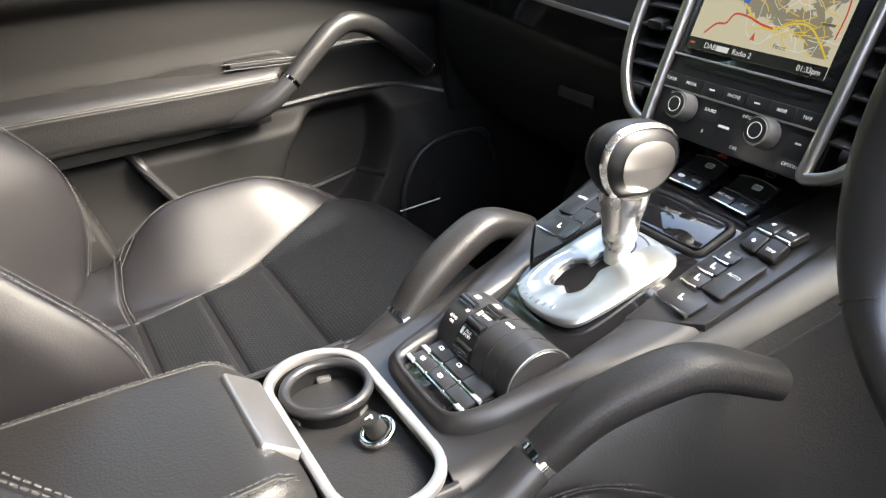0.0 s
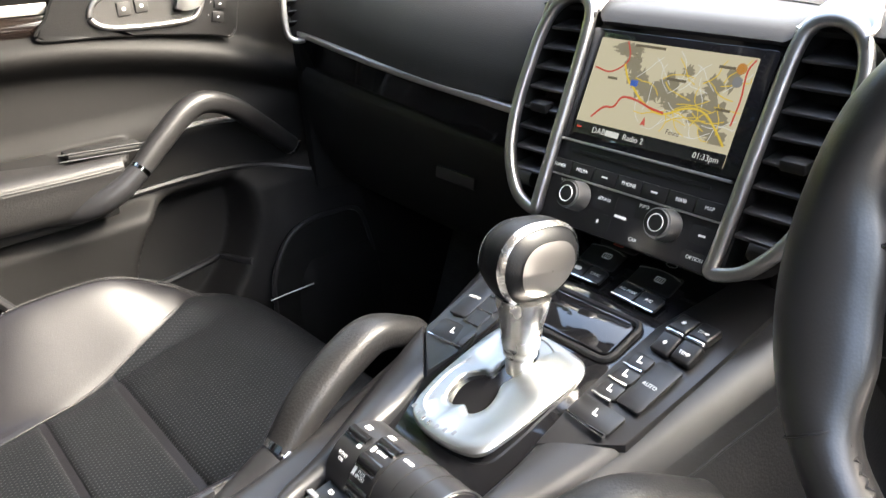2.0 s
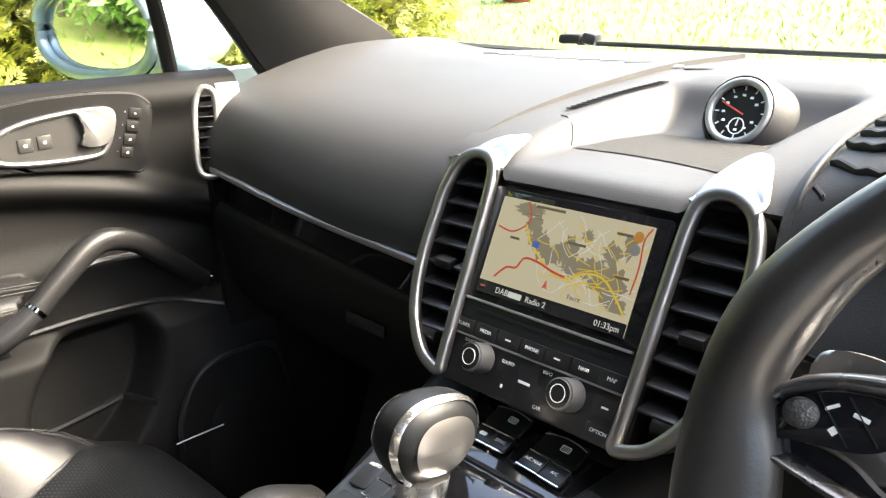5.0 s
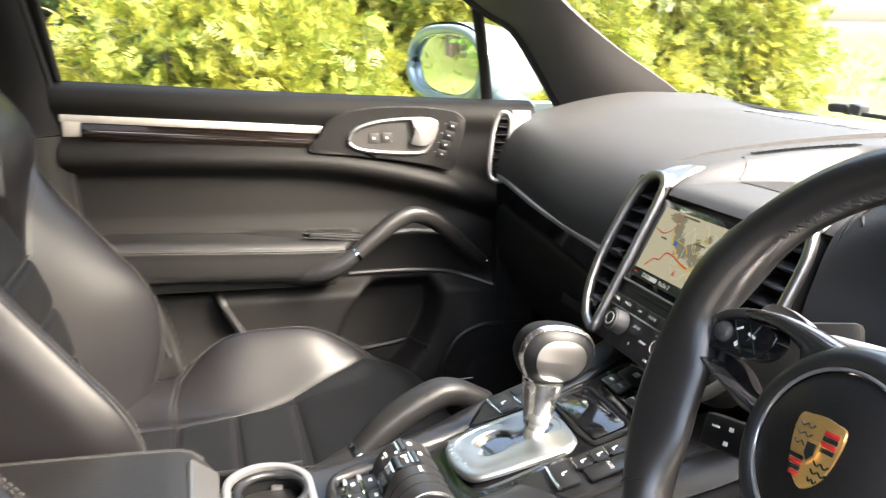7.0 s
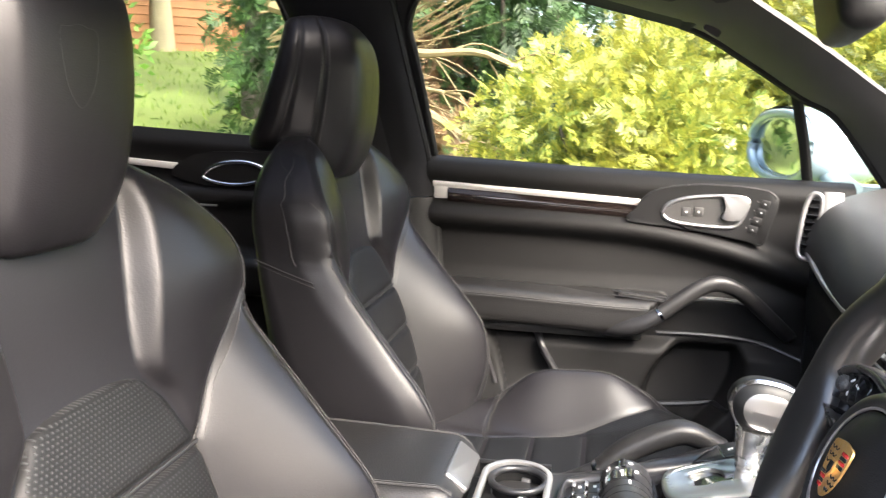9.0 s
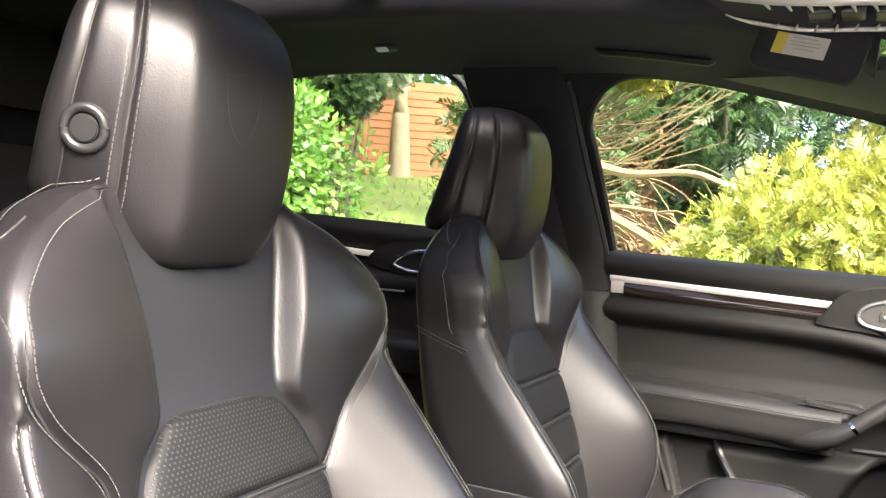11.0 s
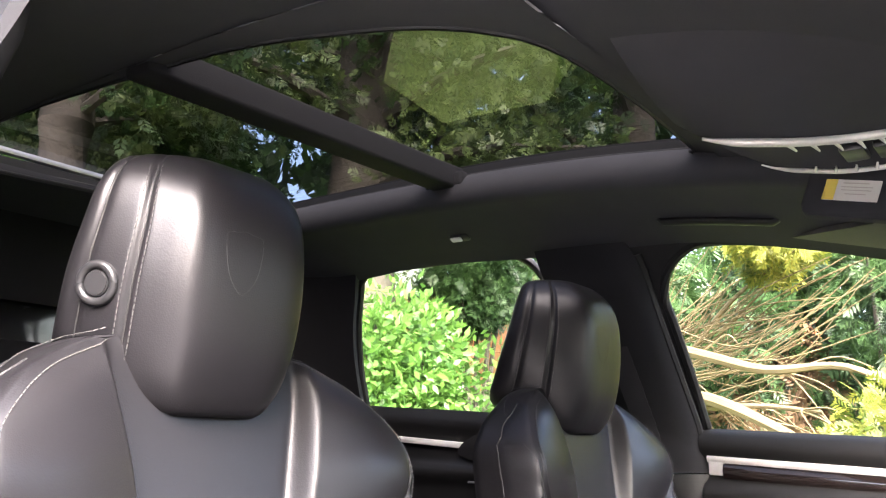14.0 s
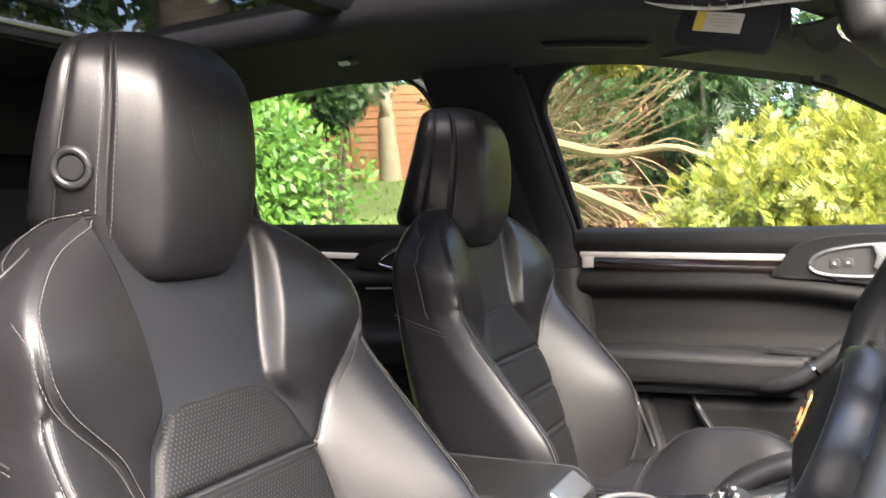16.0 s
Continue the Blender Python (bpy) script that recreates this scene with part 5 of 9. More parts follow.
road([(-0.072, 0.016), (-0.055, 0.014), (-0.042, 0.022), (-0.040, 0.030), (-0.046, 0.041)], 0.0007, MAP_RED, 0.0012)
road([(-0.042, 0.022), (-0.034, 0.010), (-0.026, 0.004), (-0.012, -0.006), (0.008, -0.012), (0.028, -0.004), (0.044, -0.004), (0.058, -0.014), (0.070, -0.026)], 0.0009, MAP_YEL, 0.0013)
road([(-0.06, -0.026), (-0.050, -0.016), (-0.040, -0.014), (-0.034, -0.005), (-0.020, -0.005), (-0.004, -0.009), (0.010, -0.011)], 0.0009, MAP_RED, 0.0014)
for i in range(46):
    x, y = rng.uniform(-0.030 if i % 3 == 0 else 0.005, 0.064), rng.uniform(-0.022, 0.020)
    a, pts = rng.uniform(0, 6.283), [(x, y)]
    for j in range(4):
        a += rng.uniform(-0.5, 0.5)
        x, y = x + 0.008 * math.cos(a), max(-0.025, min(0.04, y + 0.006 * math.sin(a)))
        pts.append((x, y))
    road(pts, 0.0003 if i % 2 else 0.0004, MAP_WHITE if i % 2 else MAP_YEL, 0.0012)
road([(0.070, -0.01), (0.071, 0.01), (0.069, 0.03), (0.073, 0.04)], 0.0007, MAP_RED, 0.0012)
slab("map_marker", rrect(0.007, 0.005, 0.001), sm @ Matrix.Translation((-0.027, 0.008, 0.0010)), 0.0005, MAP_BLUE, SCR)
slab("map_arrow", [(-0.0025, -0.003), (0, -0.0018), (0.0025, -0.003), (0, 0.004)], sm @ Matrix.Translation((-0.006, -0.021, 0.0012)), 0.0004, MAP_RED, SCR)
for y, m in ((0.032, lit("map_orange", (0.6, 0.25, 0.03))), (0.022, lit("map_disc", (0.25, 0.25, 0.25)))):
    slab("map_key", [(0.0042 * c, 0.0042 * s) for c, s in circle[::3]], sm @ Matrix.Translation((0.064, y, 0.0013)), 0.0005, m, SCR)
MAP_INK = lit("map_print", (0.14, 0.11, 0.06))
for x, y, w in ((-0.022, 0.0385, 0.030), (0.052, 0.0315, 0.014), (0.012, 0.016, 0.018), (0.060, 0.0, 0.012), (-0.050, 0.009, 0.010)):
    bars("map_name", [(x, y, w, 0.0021)], sm @ Matrix.Translation((0, 0, 0.0016)), MAP_INK, SCR)
letters("lettering", "Fence", sm @ Matrix.Translation((0.024, -0.0245, 0.0016)), 0.0055, lit("map_ink", (0.12, 0.10, 0.06)), SCR)
slab("status_bar", rrect(0.150, 0.0105, 0.0005, 1), sm @ Matrix.Translation((0, -0.0363, 0.0009)), 0.0003, MAP_BAR, SCR, "dark status bar")
letters("lettering", "DAB", sm @ Matrix.Translation((-0.047, -0.0366, 0.0014)), 0.0072, MAP_WHITE, SCR)
letters("lettering", "Radio 2", sm @ Matrix.Translation((-0.0105, -0.0366, 0.0014)), 0.0068, MAP_WHITE, SCR)
bars("station_mark", [(-0.0325, -0.0366, 0.014, 0.0048)], sm @ Matrix.Translation((0, 0, 0.0013)), MAP_WHITE, SCR)
letters("lettering", "01:33pm", sm @ Matrix.Translation((0.059, -0.0368, 0.0014)), 0.0066, MAP_WHITE, SCR)
bars("phone_mark", [(-0.069, -0.036, 0.005, 0.0015)], sm @ Matrix.Rotation(0.0, 4, "Z") @ Matrix.Translation((0, 0, 0.0014)), MAP_RED, SCR)
# keys and knobs
rbox("silver_line", (0.172, 0.0022, 0.004), RT @ Matrix.Translation((0, 0.076, 0.003)), 0.0008, SILVER, RAD, "thin silver line")
rbox("disc_slot", (0.140, 0.0035, 0.001), RT @ Matrix.Translation((0, 0.068, 0.0016)), 0.0003, DARK, RAD, "disc slot")
words = ("TUNER", "MEDIA", "", "PHONE", "", "NAVI", "MAP")
for i, w in enumerate(words):
    x = -0.0765 + 0.0255 * i
    m = RT @ Matrix.Translation((x, 0.0525, 0.001))
    b = slab("radio_key", rrect(0.0245, 0.0125, 0.0008, 2), m, 0.003, BUTTON, RAD, "black radio key", r=0.0006)
    if w:
        letters("lettering", w, m @ Matrix.Translation((0, 0.0005, 0.0033)), 0.0043, WHITE_INK, b, "white lettering")
    else:
        bars("symbol", [(0, 0.0005, 0.006, 0.0014)], m @ Matrix.Translation((0, 0, 0.0033)), WHITE_INK, b, "white symbol")
rbox("silver_line", (0.178, 0.0016, 0.003), RT @ Matrix.Translation((0, 0.0452, 0.002)), 0.0006, SILVER, RAD, "thin silver line")
for x in (-0.047, 0.046):
    m = RT @ Matrix.Translation((x, 0.0315, 0.001))
    bm = bmesh.new()
    bmesh.ops.create_cone(bm, cap_ends=True, segments=40, radius1=0.0130, radius2=0.0120, depth=0.018, matrix=m @ Matrix.Translation((0, 0, 0.009)))
    bmesh.ops.bevel(bm, geom=[e for e in bm.edges if e.calc_face_angle(0) > 1], offset=0.0015, segments=2, affect="EDGES")
    k = part("knob", bm, BEZEL_GREY, RAD, "ribbed dark silver knob")
    slab("knob_face", [(0.0105 * c, 0.0105 * s) for c, s in circle[::2]], m @ Matrix.Translation((0, 0, 0.0182)), 0.0004, BUTTON, k, "black knob face")
    tube("knob_mark", [m @ Vector((0.0066 * c, 0.0066 * s, 0.0188)) for c, s in circle], 0.0003, WHITE_INK, k, n=5, closed=True)
for x, y, w, s in ((-0.066, 0.0415, "SOURCE", 0.0036), (-0.021, 0.036, "SOUND", 0.0038), (0.019, 0.040, "INFO", 0.0040), (0.018, 0.012, "CAR", 0.0040), (0.076, 0.014, "OPTION", 0.0040)):
    letters("lettering", w, RT @ Matrix.Translation((x, y, 0.0013)), s, WHITE_INK, RAD, "white lettering")
for x, y, w, h in ((-0.021, 0.034, 0.026, 0.014), (-0.021, 0.017, 0.026, 0.014), (0.076, 0.032, 0.022, 0.014), (0.076, 0.013, 0.024, 0.012), (0.019, 0.036, 0.014, 0.014)):
    slab("radio_key", rrect(w, h, 0.001, 2), RT @ Matrix.Translation((x, y, 0.0002)), 0.0010, BUTTON, RAD, "black radio key")
for mark in ((0.076, 0.032, 0.006, 0.0015), (-0.021, 0.017, 0.002, 0.003), (0.0, 0.026, 0.012, 0.0022)):
    bars("symbol", [mark], RT @ Matrix.Translation((0, 0, 0.0014)), WHITE_INK, RAD)


# the tall vents either side, each in a silver loop
def vent_loop(k):
    pts = [(0.0905, 0.0005), (0.0912, 0.012), (0.0925, 0.050), (0.0940, 0.110), (0.0965, 0.165), (0.104, 0.184), (0.122, 0.188), (0.140, 0.178), (0.149, 0.155), (0.1515, 0.120), (0.1515, 0.088), (0.147, 0.058), (0.137, 0.032), (0.118, 0.0085), (0.098, -0.0005)]
    return [stack(k * x, v, 0.006 + 0.012 * sstep(0.14, 0.2, v) * 0) for x, v in ((p.x, p.y) for p in spline([(a, b, 0) for a, b in pts], 80, True))], pts


for k in (-1, 1):
    V = base("air_vent", stack(k * 0.13, 0.0), "tall centre air vent with black slats and silver surround", "air vent", "dash vents")
    loop, pts = vent_loop(k)
    tube("surround", loop, 0.0052, LOOP, V, "satin silver surround", n=12, closed=True, up=ST.col[2].xyz, power=2.8)
    slab("backing", [(k * x, v) for x, v in (pts if k > 0 else pts[::-1])], ST @ Matrix.Translation((0, 0, -0.030)), 0.004, DARK, V, "dark vent backing")
    bm = bmesh.new()
    n = len(loop)
    a = [bm.verts.new(p) for p in loop]
    b = [bm.verts.new(p - ST.col[2].xyz * 0.034) for p in loop]
    for i in range(n):
        bm.faces.new((a[i], a[(i + 1) % n], b[(i + 1) % n], b[i]))
    part("duct", bm, DARK, V)
    for i in range(8):
        v = 0.036 + 0.0185 * i
        xs = [p.x * k for p in [ST.inverted() @ q for q in loop] if abs(p.y - v) < 0.006]
        x0, x1 = min(xs) + 0.005, max(xs) - 0.005
        rbox("slat", (x1 - x0, 0.0030, 0.024), ST @ Matrix.Translation((k * (x0 + x1) / 2, v, -0.007)) @ Matrix.Rotation(radians(34), 4, "X"), 0.0010, SATIN, V, "black slat")
    rbox("slider", (0.020, 0.009, 0.012), ST @ Matrix.Translation((k * 0.124, 0.088, 0.003)) @ Matrix.Rotation(radians(30), 4, "X"), 0.002, PLASTIC, V, "ribbed slider")
    bm = bmesh.new()
    bmesh.ops.create_cone(bm, cap_ends=True, segments=24, radius1=0.008, radius2=0.008, depth=0.018, matrix=ST @ Matrix.Translation((k * 0.120, 0.024, -0.004)) @ Matrix.Rotation(radians(90), 4, "Y"))
    part("thumb_wheel", bm, PLASTIC, V, "ribbed thumb wheel")
    # broad silver cap that runs back over the dash top
    cap = spline([(a, b, 0) for a, b in ((0.0950, 0.158), (0.0985, 0.174), (0.106, 0.1855), (0.122, 0.1895), (0.138, 0.181), (0.1465, 0.166), (0.1500, 0.150))], 24)
    far = 0.036 if k < 0 else 0.050

    def hood_cap(i, t, k=k, cap=cap, far=far):
        """From the top of the loop back over the dash, as a tongue that lies on it."""
        q = cap[int(i)]
        p = stack(k * q.x, q.y, 0.0075)
        u = abs(i / 12 - 1)
        x = q.x + (0.116 - q.x) * 0.55 * t * t - 0.010 * t
        y = p.y + (0.392 + far * (1 - u ** 2.2) - p.y) * t
        zs = mid_skin(k * x, max(0.0, mid_v(k * x, y)))[2] + 0.0035 * (1 - t ** 3) + 0.0006
        return Vector((k * x, y, max(p.z * (1 - sstep(0, 0.3, t)) + zs * sstep(0, 0.3, t), zs if t > 0.3 else p.z)))
    sheet("cap", hood_cap, range(25), steps(0, 1, 20), LOOP, V, "broad silver cap", thick=0.003, angle=60)
# long trim strip, gloss panel and glove box on the passenger side
strip = [(-0.168, 0.346, 0.652), (-0.40, 0.357, 0.660), (-0.640, 0.380, 0.672)]
tube("trim_strip", spline(strip, 24), 0.0055, SILVER, DB, "satin silver strip", n=10, flat=0.8, power=3)


def glossy(x, t):
    s = (x + 0.168) / -0.472
    y0, z0 = 0.346 + 0.034 * s, 0.646 + 0.020 * s
    return (x, y0 + 0.020 * t, z0 - 0.052 * t)


sheet("gloss_trim", glossy, steps(-0.645, -0.160, 16), steps(0, 1, 6), PIANO, DB, "gloss black trim", thick=0.004)


def glove(x, t):
    p = [(0.368, 0.600), (0.362, 0.585), (0.375, 0.52), (0.42, 0.44), (0.50, 0.38), (0.60, 0.35), (0.70, 0.30)]
    q = spline([(a, b, 0) for a, b in p], 20)[int(t)]
    return (x, q.x + 0.034 * (x + 0.168) / -0.472 * (1 - t / 20), q.y + 0.015 * (x + 0.168) / -0.472 * (1 - t / 20))


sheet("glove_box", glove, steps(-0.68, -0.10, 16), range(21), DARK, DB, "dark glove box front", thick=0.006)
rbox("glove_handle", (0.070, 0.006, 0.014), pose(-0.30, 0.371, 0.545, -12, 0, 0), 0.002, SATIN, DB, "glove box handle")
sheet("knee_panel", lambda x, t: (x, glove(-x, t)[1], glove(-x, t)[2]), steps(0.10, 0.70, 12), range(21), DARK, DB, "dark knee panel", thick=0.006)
sheet("footwell", lambda x, z: (x, 0.72, z), steps(-0.72, 0.72, 4), steps(-0.02, 0.62, 4), CARPET, DB, "dark footwell", thick=0.01)
rbox("dash_core", (0.80, 0.26, 0.20), (-0.245, 0.60, 0.630), 0.01, DARK, DB, "dark inside of the dash")
rbox("dash_core", (0.56, 0.10, 0.20), (0.43, 0.62, 0.630), 0.01, DARK, DB, "dark inside of the dash")
# slim defrost slots along the windscreen, their shade and glint put in as colour
for i in range(10):
    x = -0.470 + 0.0385 * i
    y = lerp_table([(-0.47, 0.756), (-0.36, 0.736), (-0.277, 0.7325), (-0.197, 0.727), (-0.12, 0.735)], x)
    z = 0.7995 if x < -0.17 else 0.7945
    rbox("defrost_slot", (0.030, 0.010, 0.003), pose(x - 0.006, y + 0.004, z - 0.0010, 0, 0, 34), 0.001, RECESS_SHADE, DB, "defrost slot with its shade put in black")
    # pale bar painted in for the light caught by the slot rim
    rbox("slot_glint", (0.034, 0.0035, 0.003), pose(x, y - 0.001, z + 0.0006, 0, 0, 34), 0.001, STRIP, DB, "pale strip coloured as the glint on the slot rim")
# long demister slot on the shoulder of the hood: flat sheet, its shade painted black
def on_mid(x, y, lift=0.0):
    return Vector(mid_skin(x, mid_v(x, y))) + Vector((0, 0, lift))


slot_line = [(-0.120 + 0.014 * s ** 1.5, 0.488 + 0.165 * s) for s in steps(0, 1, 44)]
sheet("demister_slot", lambda s, w: on_mid(slot_line[int(s)][0] + w * sstep(0, 8, s) * sstep(44, 36, s), slot_line[int(s)][1], 0.0012), range(45), steps(-0.0060, 0.0060, 4), RECESS_SHADE, DB, "flat demister slot with its shade put in black")
for i in range(4, 42, 2):
    x, y = slot_line[i]
    tube("slot_fin", [on_mid(x + w, y + 0.3 * w, 0.0016) for w in (-0.0055, 0.0, 0.0055)], 0.0007, DARK, DB, "thin black fin", n=5)
tube("hood_seam", [on_mid(x, y, 0.0004) for x, y in ((-0.084, 0.4600), (-0.089, 0.4680), (-0.096, 0.4760), (-0.106, 0.4800), (-0.114, 0.4815))], 0.0008, SEAM, DB, "fine seam in the hood", n=5)
# curved slats of the vent on top, before the driver
for i in range(9):
    y = 0.375 + 0.022 * i
    pts = []
    for s in steps(0, 1, 8):
        x = 0.168 + 0.062 * s
        yy = y - 0.020 * s - 0.010 * math.sin(math.pi * s)
        v = min(range(41), key=lambda q: abs(drv_skin(x, q)[1] - yy))
        pts.append((x, yy, drv_skin(x, v)[2] + 0.0085))
    tube("top_slat", spline(pts, 8), 0.0020, DARK, DB, "curved black slat", n=8, flat=1.5)
tube("vent_edge", [Vector(drv_skin(0.163, v)) + Vector((0, 0, 0.010)) for v in range(8, 26)], 0.0022, SATIN, DB, "thin bright vent edge", n=8)
# vent at the end of the dash
EV = base("end_vent", (-0.635, 0.39, 0.72), "narrow end air vent in a silver surround", "air vent", "dash vents")
em = plane((-0.640, 0.380, 0.722), (0.45, 0.89, 0), (0.03, 0.30, 0.95))
eo = [(p.x, p.y) for p in spline([(a, b, 0) for a, b in ((-0.016, -0.052), (-0.017, 0.0), (-0.012, 0.040), (-0.003, 0.058), (0.010, 0.056), (0.015, 0.04), (0.012, 0.0), (0.010, -0.03), (0.008, -0.056))], 48, True)]
tube("surround", [em @ Vector((x, y, 0.0)) for x, y in eo], 0.0045, SILVER, EV, "satin silver surround", n=10, closed=True)
slab("backing", eo, em @ Matrix.Translation((0, 0, -0.02)), 0.003, DARK, EV)
for i in range(7):
    rbox("slat", (0.024, 0.002, 0.016), em @ Matrix.Translation((-0.003, -0.036 + 0.0135 * i, -0.006)) @ Matrix.Rotation(radians(-25), 4, "X"), 0.0006, SATIN, EV, "black slat")


def end_cap(t, a):
    y = -0.060 + 0.124 * t
    x0 = lerp_table([(-0.06, 0.010), (0.0, 0.014), (0.04, 0.018), (0.064, 0.016)], y)
    return em @ Vector((x0 + (0.020 + 0.010 * sstep(0, 1, t)) * a, y, 0.004 - 0.010 * a * a))


sheet("cap", end_cap, steps(0, 1, 14), steps(0, 1, 6), SILVER, EV, "broad silver edge", thick=0.003)

# ---------- steering wheel ----------
SW = base("steering_wheel", (0.388, 0.213, 0.680), "black leather steering wheel with silver-edged spokes", "steering wheel")
WM = plane((0.3876, 0.2127, 0.6799), (0.9938, 0.0854, 0.0710), (-0.0977, 0.3680, 0.9247))     # x right, y up the wheel, z towards the driver
R = 0.172


ring = []
for i in range(96):
    a = 2 * math.pi * i / 96
    thumb = math.exp(-((math.degrees(a) - 62) / 12) ** 2) + math.exp(-((math.degrees(a) - 298) / 12) ** 2)
    ring.append((a, 0.0165 + 0.004 * thumb))
verts, faces = [], []
for a, r in ring:
    for j in range(20):
        f = 2 * math.pi * j / 20
        deg = math.degrees(a)
        flare = math.exp(-((deg - 96) / 20) ** 4) + math.exp(-((deg - 264) / 20) ** 4)
        d = R + r * math.cos(f) - 0.020 * flare * max(0.0, -math.cos(f))
        verts.append(WM @ Vector((d * math.sin(a), d * math.cos(a), r * (1.08 - 0.25 * flare * max(0.0, -math.cos(f))) * math.sin(f))))
faces = [(i * 20 + j, i * 20 + (j + 1) % 20, ((i + 1) % 96) * 20 + (j + 1) % 20, ((i + 1) % 96) * 20 + j) for i in range(96) for j in range(20)]
RIM = to_ob("rim", verts, faces, RIM_LEATHER, SW, "smooth black leather rim", angle=80)
# laced seam on the inner side of the rim
zig = []
for i in range(300):
    a = 2 * math.pi * i / 300
    d = R - 0.0155
    o = 0.0028 * (1 if i % 2 else -1)
    zig.append(WM @ Vector((d * math.sin(a), d * math.cos(a), 0.005 + o)))
tube("lacing", zig, 0.0012, LACING, RIM, "grey cross lacing", n=4, closed=True)
for ang in (62, 118, 242, 298):
    a = radians(ang)
    tube("rim_joint", [WM @ Vector(((R + 0.0172 * math.cos(f)) * math.sin(a), (R + 0.0172 * math.cos(f)) * math.cos(a), 0.0182 * math.sin(f))) for f in steps(0, 2 * math.pi, 20)[:-1]], 0.0008, SEAM, RIM, n=5, closed=True)
# hub
circ64 = [(math.cos(a), math.sin(a)) for a in steps(0, 2 * math.pi, 64)[:-1]]


def hub(r, k):
    c, s = circ64[int(k) % 64]
    z = 0.0275 + 0.012 * (1 - (r / 0.049) ** 2.6)
    return WM @ Vector((r * c, -0.004 + r * s * 0.97, z))


HUB = sheet("airbag_cover", hub, [0.0005, 0.012, 0.025, 0.035, 0.043, 0.0475, 0.0490], range(64), PLASTIC, SW, "black round cover", wrap=True, angle=80)
tube("hub_ring", [WM @ Vector((0.0502 * c, -0.004 + 0.0495 * s, 0.0285)) for c, s in circ64], 0.0011, SILVER, SW, "thin bright ring", n=8, closed=True)


def hub_wall(i, k):
    """The black collar round the cover, falling away to the spokes."""
    c, s = circ64[int(k) % 64]
    r, z = ((0.0505, 0.0270), (0.0525, 0.0295), (0.0570, 0.0300), (0.0620, 0.0270), (0.0655, 0.0200), (0.0670, 0.0100), (0.0670, -0.0080))[int(i)]
    return WM @ Vector((r * c, -0.004 + r * s * 0.98, z))


sheet("hub_collar", hub_wall, range(7), range(64), SATIN, SW, "satin black collar", wrap=True, angle=80)
# shield on the hub in plain colours
shm = WM @ Matrix.Translation((0, -0.003, 0.0395))
sh = [(-0.018, 0.022), (-0.009, 0.025), (0, 0.0262), (0.009, 0.025), (0.018, 0.022), (0.0175, 0.004), (0.012, -0.014), (0, -0.025), (-0.012, -0.014), (-0.0175, 0.004)]
GOLD = mat("gold_enamel", (0.72, 0.45, 0.16), 0.28, 0.8, bump=(0.003, 0.5, "noise"))
RED = mat("red_enamel", (0.42, 0.02, 0.02), 0.25, coat=0.5)
BLK = mat("black_enamel", (0.01, 0.01, 0.01), 0.25, coat=0.5)
BADGE = slab("badge", [(p.x * 0.84, p.y * 0.78) for p in spline([(a, b, 0) for a, b in sh], 40, True)], shm, 0.0016, GOLD, HUB, "gold shield badge with red and black fields", r=0.0006)
for sx, y0, h in ((1, 0.0050, 0.0026), (-1, -0.0125, 0.0024)):
    for j, m in enumerate((BLK, RED, BLK, RED)):
        w = 0.0095 - (0.0011 * j if sx < 0 else 0)
        rbox("badge_field", (w, h, 0.0010), shm @ Matrix.Translation((sx * (0.0035 + w / 2), y0 - 0.0010 + 0.0030 * (j if sx > 0 else 3 - j), 0.0016)), 0.0003, m, BADGE)
for sx, yy in ((-1, 0.014), (-1, 0.009), (-1, 0.004), (1, -0.003), (1, -0.0075), (1, -0.012)):
    w = 0.010 if yy > -0.008 else 0.006
    for o in (0.0, 0.5):
        tube("badge_line", spline([shm @ Vector((sx * (0.003 + w * o), yy, 0.0018)), shm @ Vector((sx * (0.003 + w * (o + 0.25)), yy - 0.0018, 0.0018)), shm @ Vector((sx * (0.003 + w * (o + 0.5)), yy, 0.0018))], 8), 0.0005, BLK, BADGE, n=5)
slab("badge_centre", [(-0.0042, 0.0065), (-0.0042, -0.001), (0.0, -0.0062), (0.0042, -0.001), (0.0042, 0.0065)], shm @ Matrix.Translation((0, 0, 0.0016)), 0.0018, GOLD, BADGE, "small raised centre shield")
slab("badge_heart", [(-0.0030, 0.0052), (-0.0030, -0.0006), (0.0, -0.0044), (0.0030, -0.0006), (0.0030, 0.0052)], shm @ Matrix.Translation((0, 0, 0.0033)), 0.0005, BLK, BADGE)


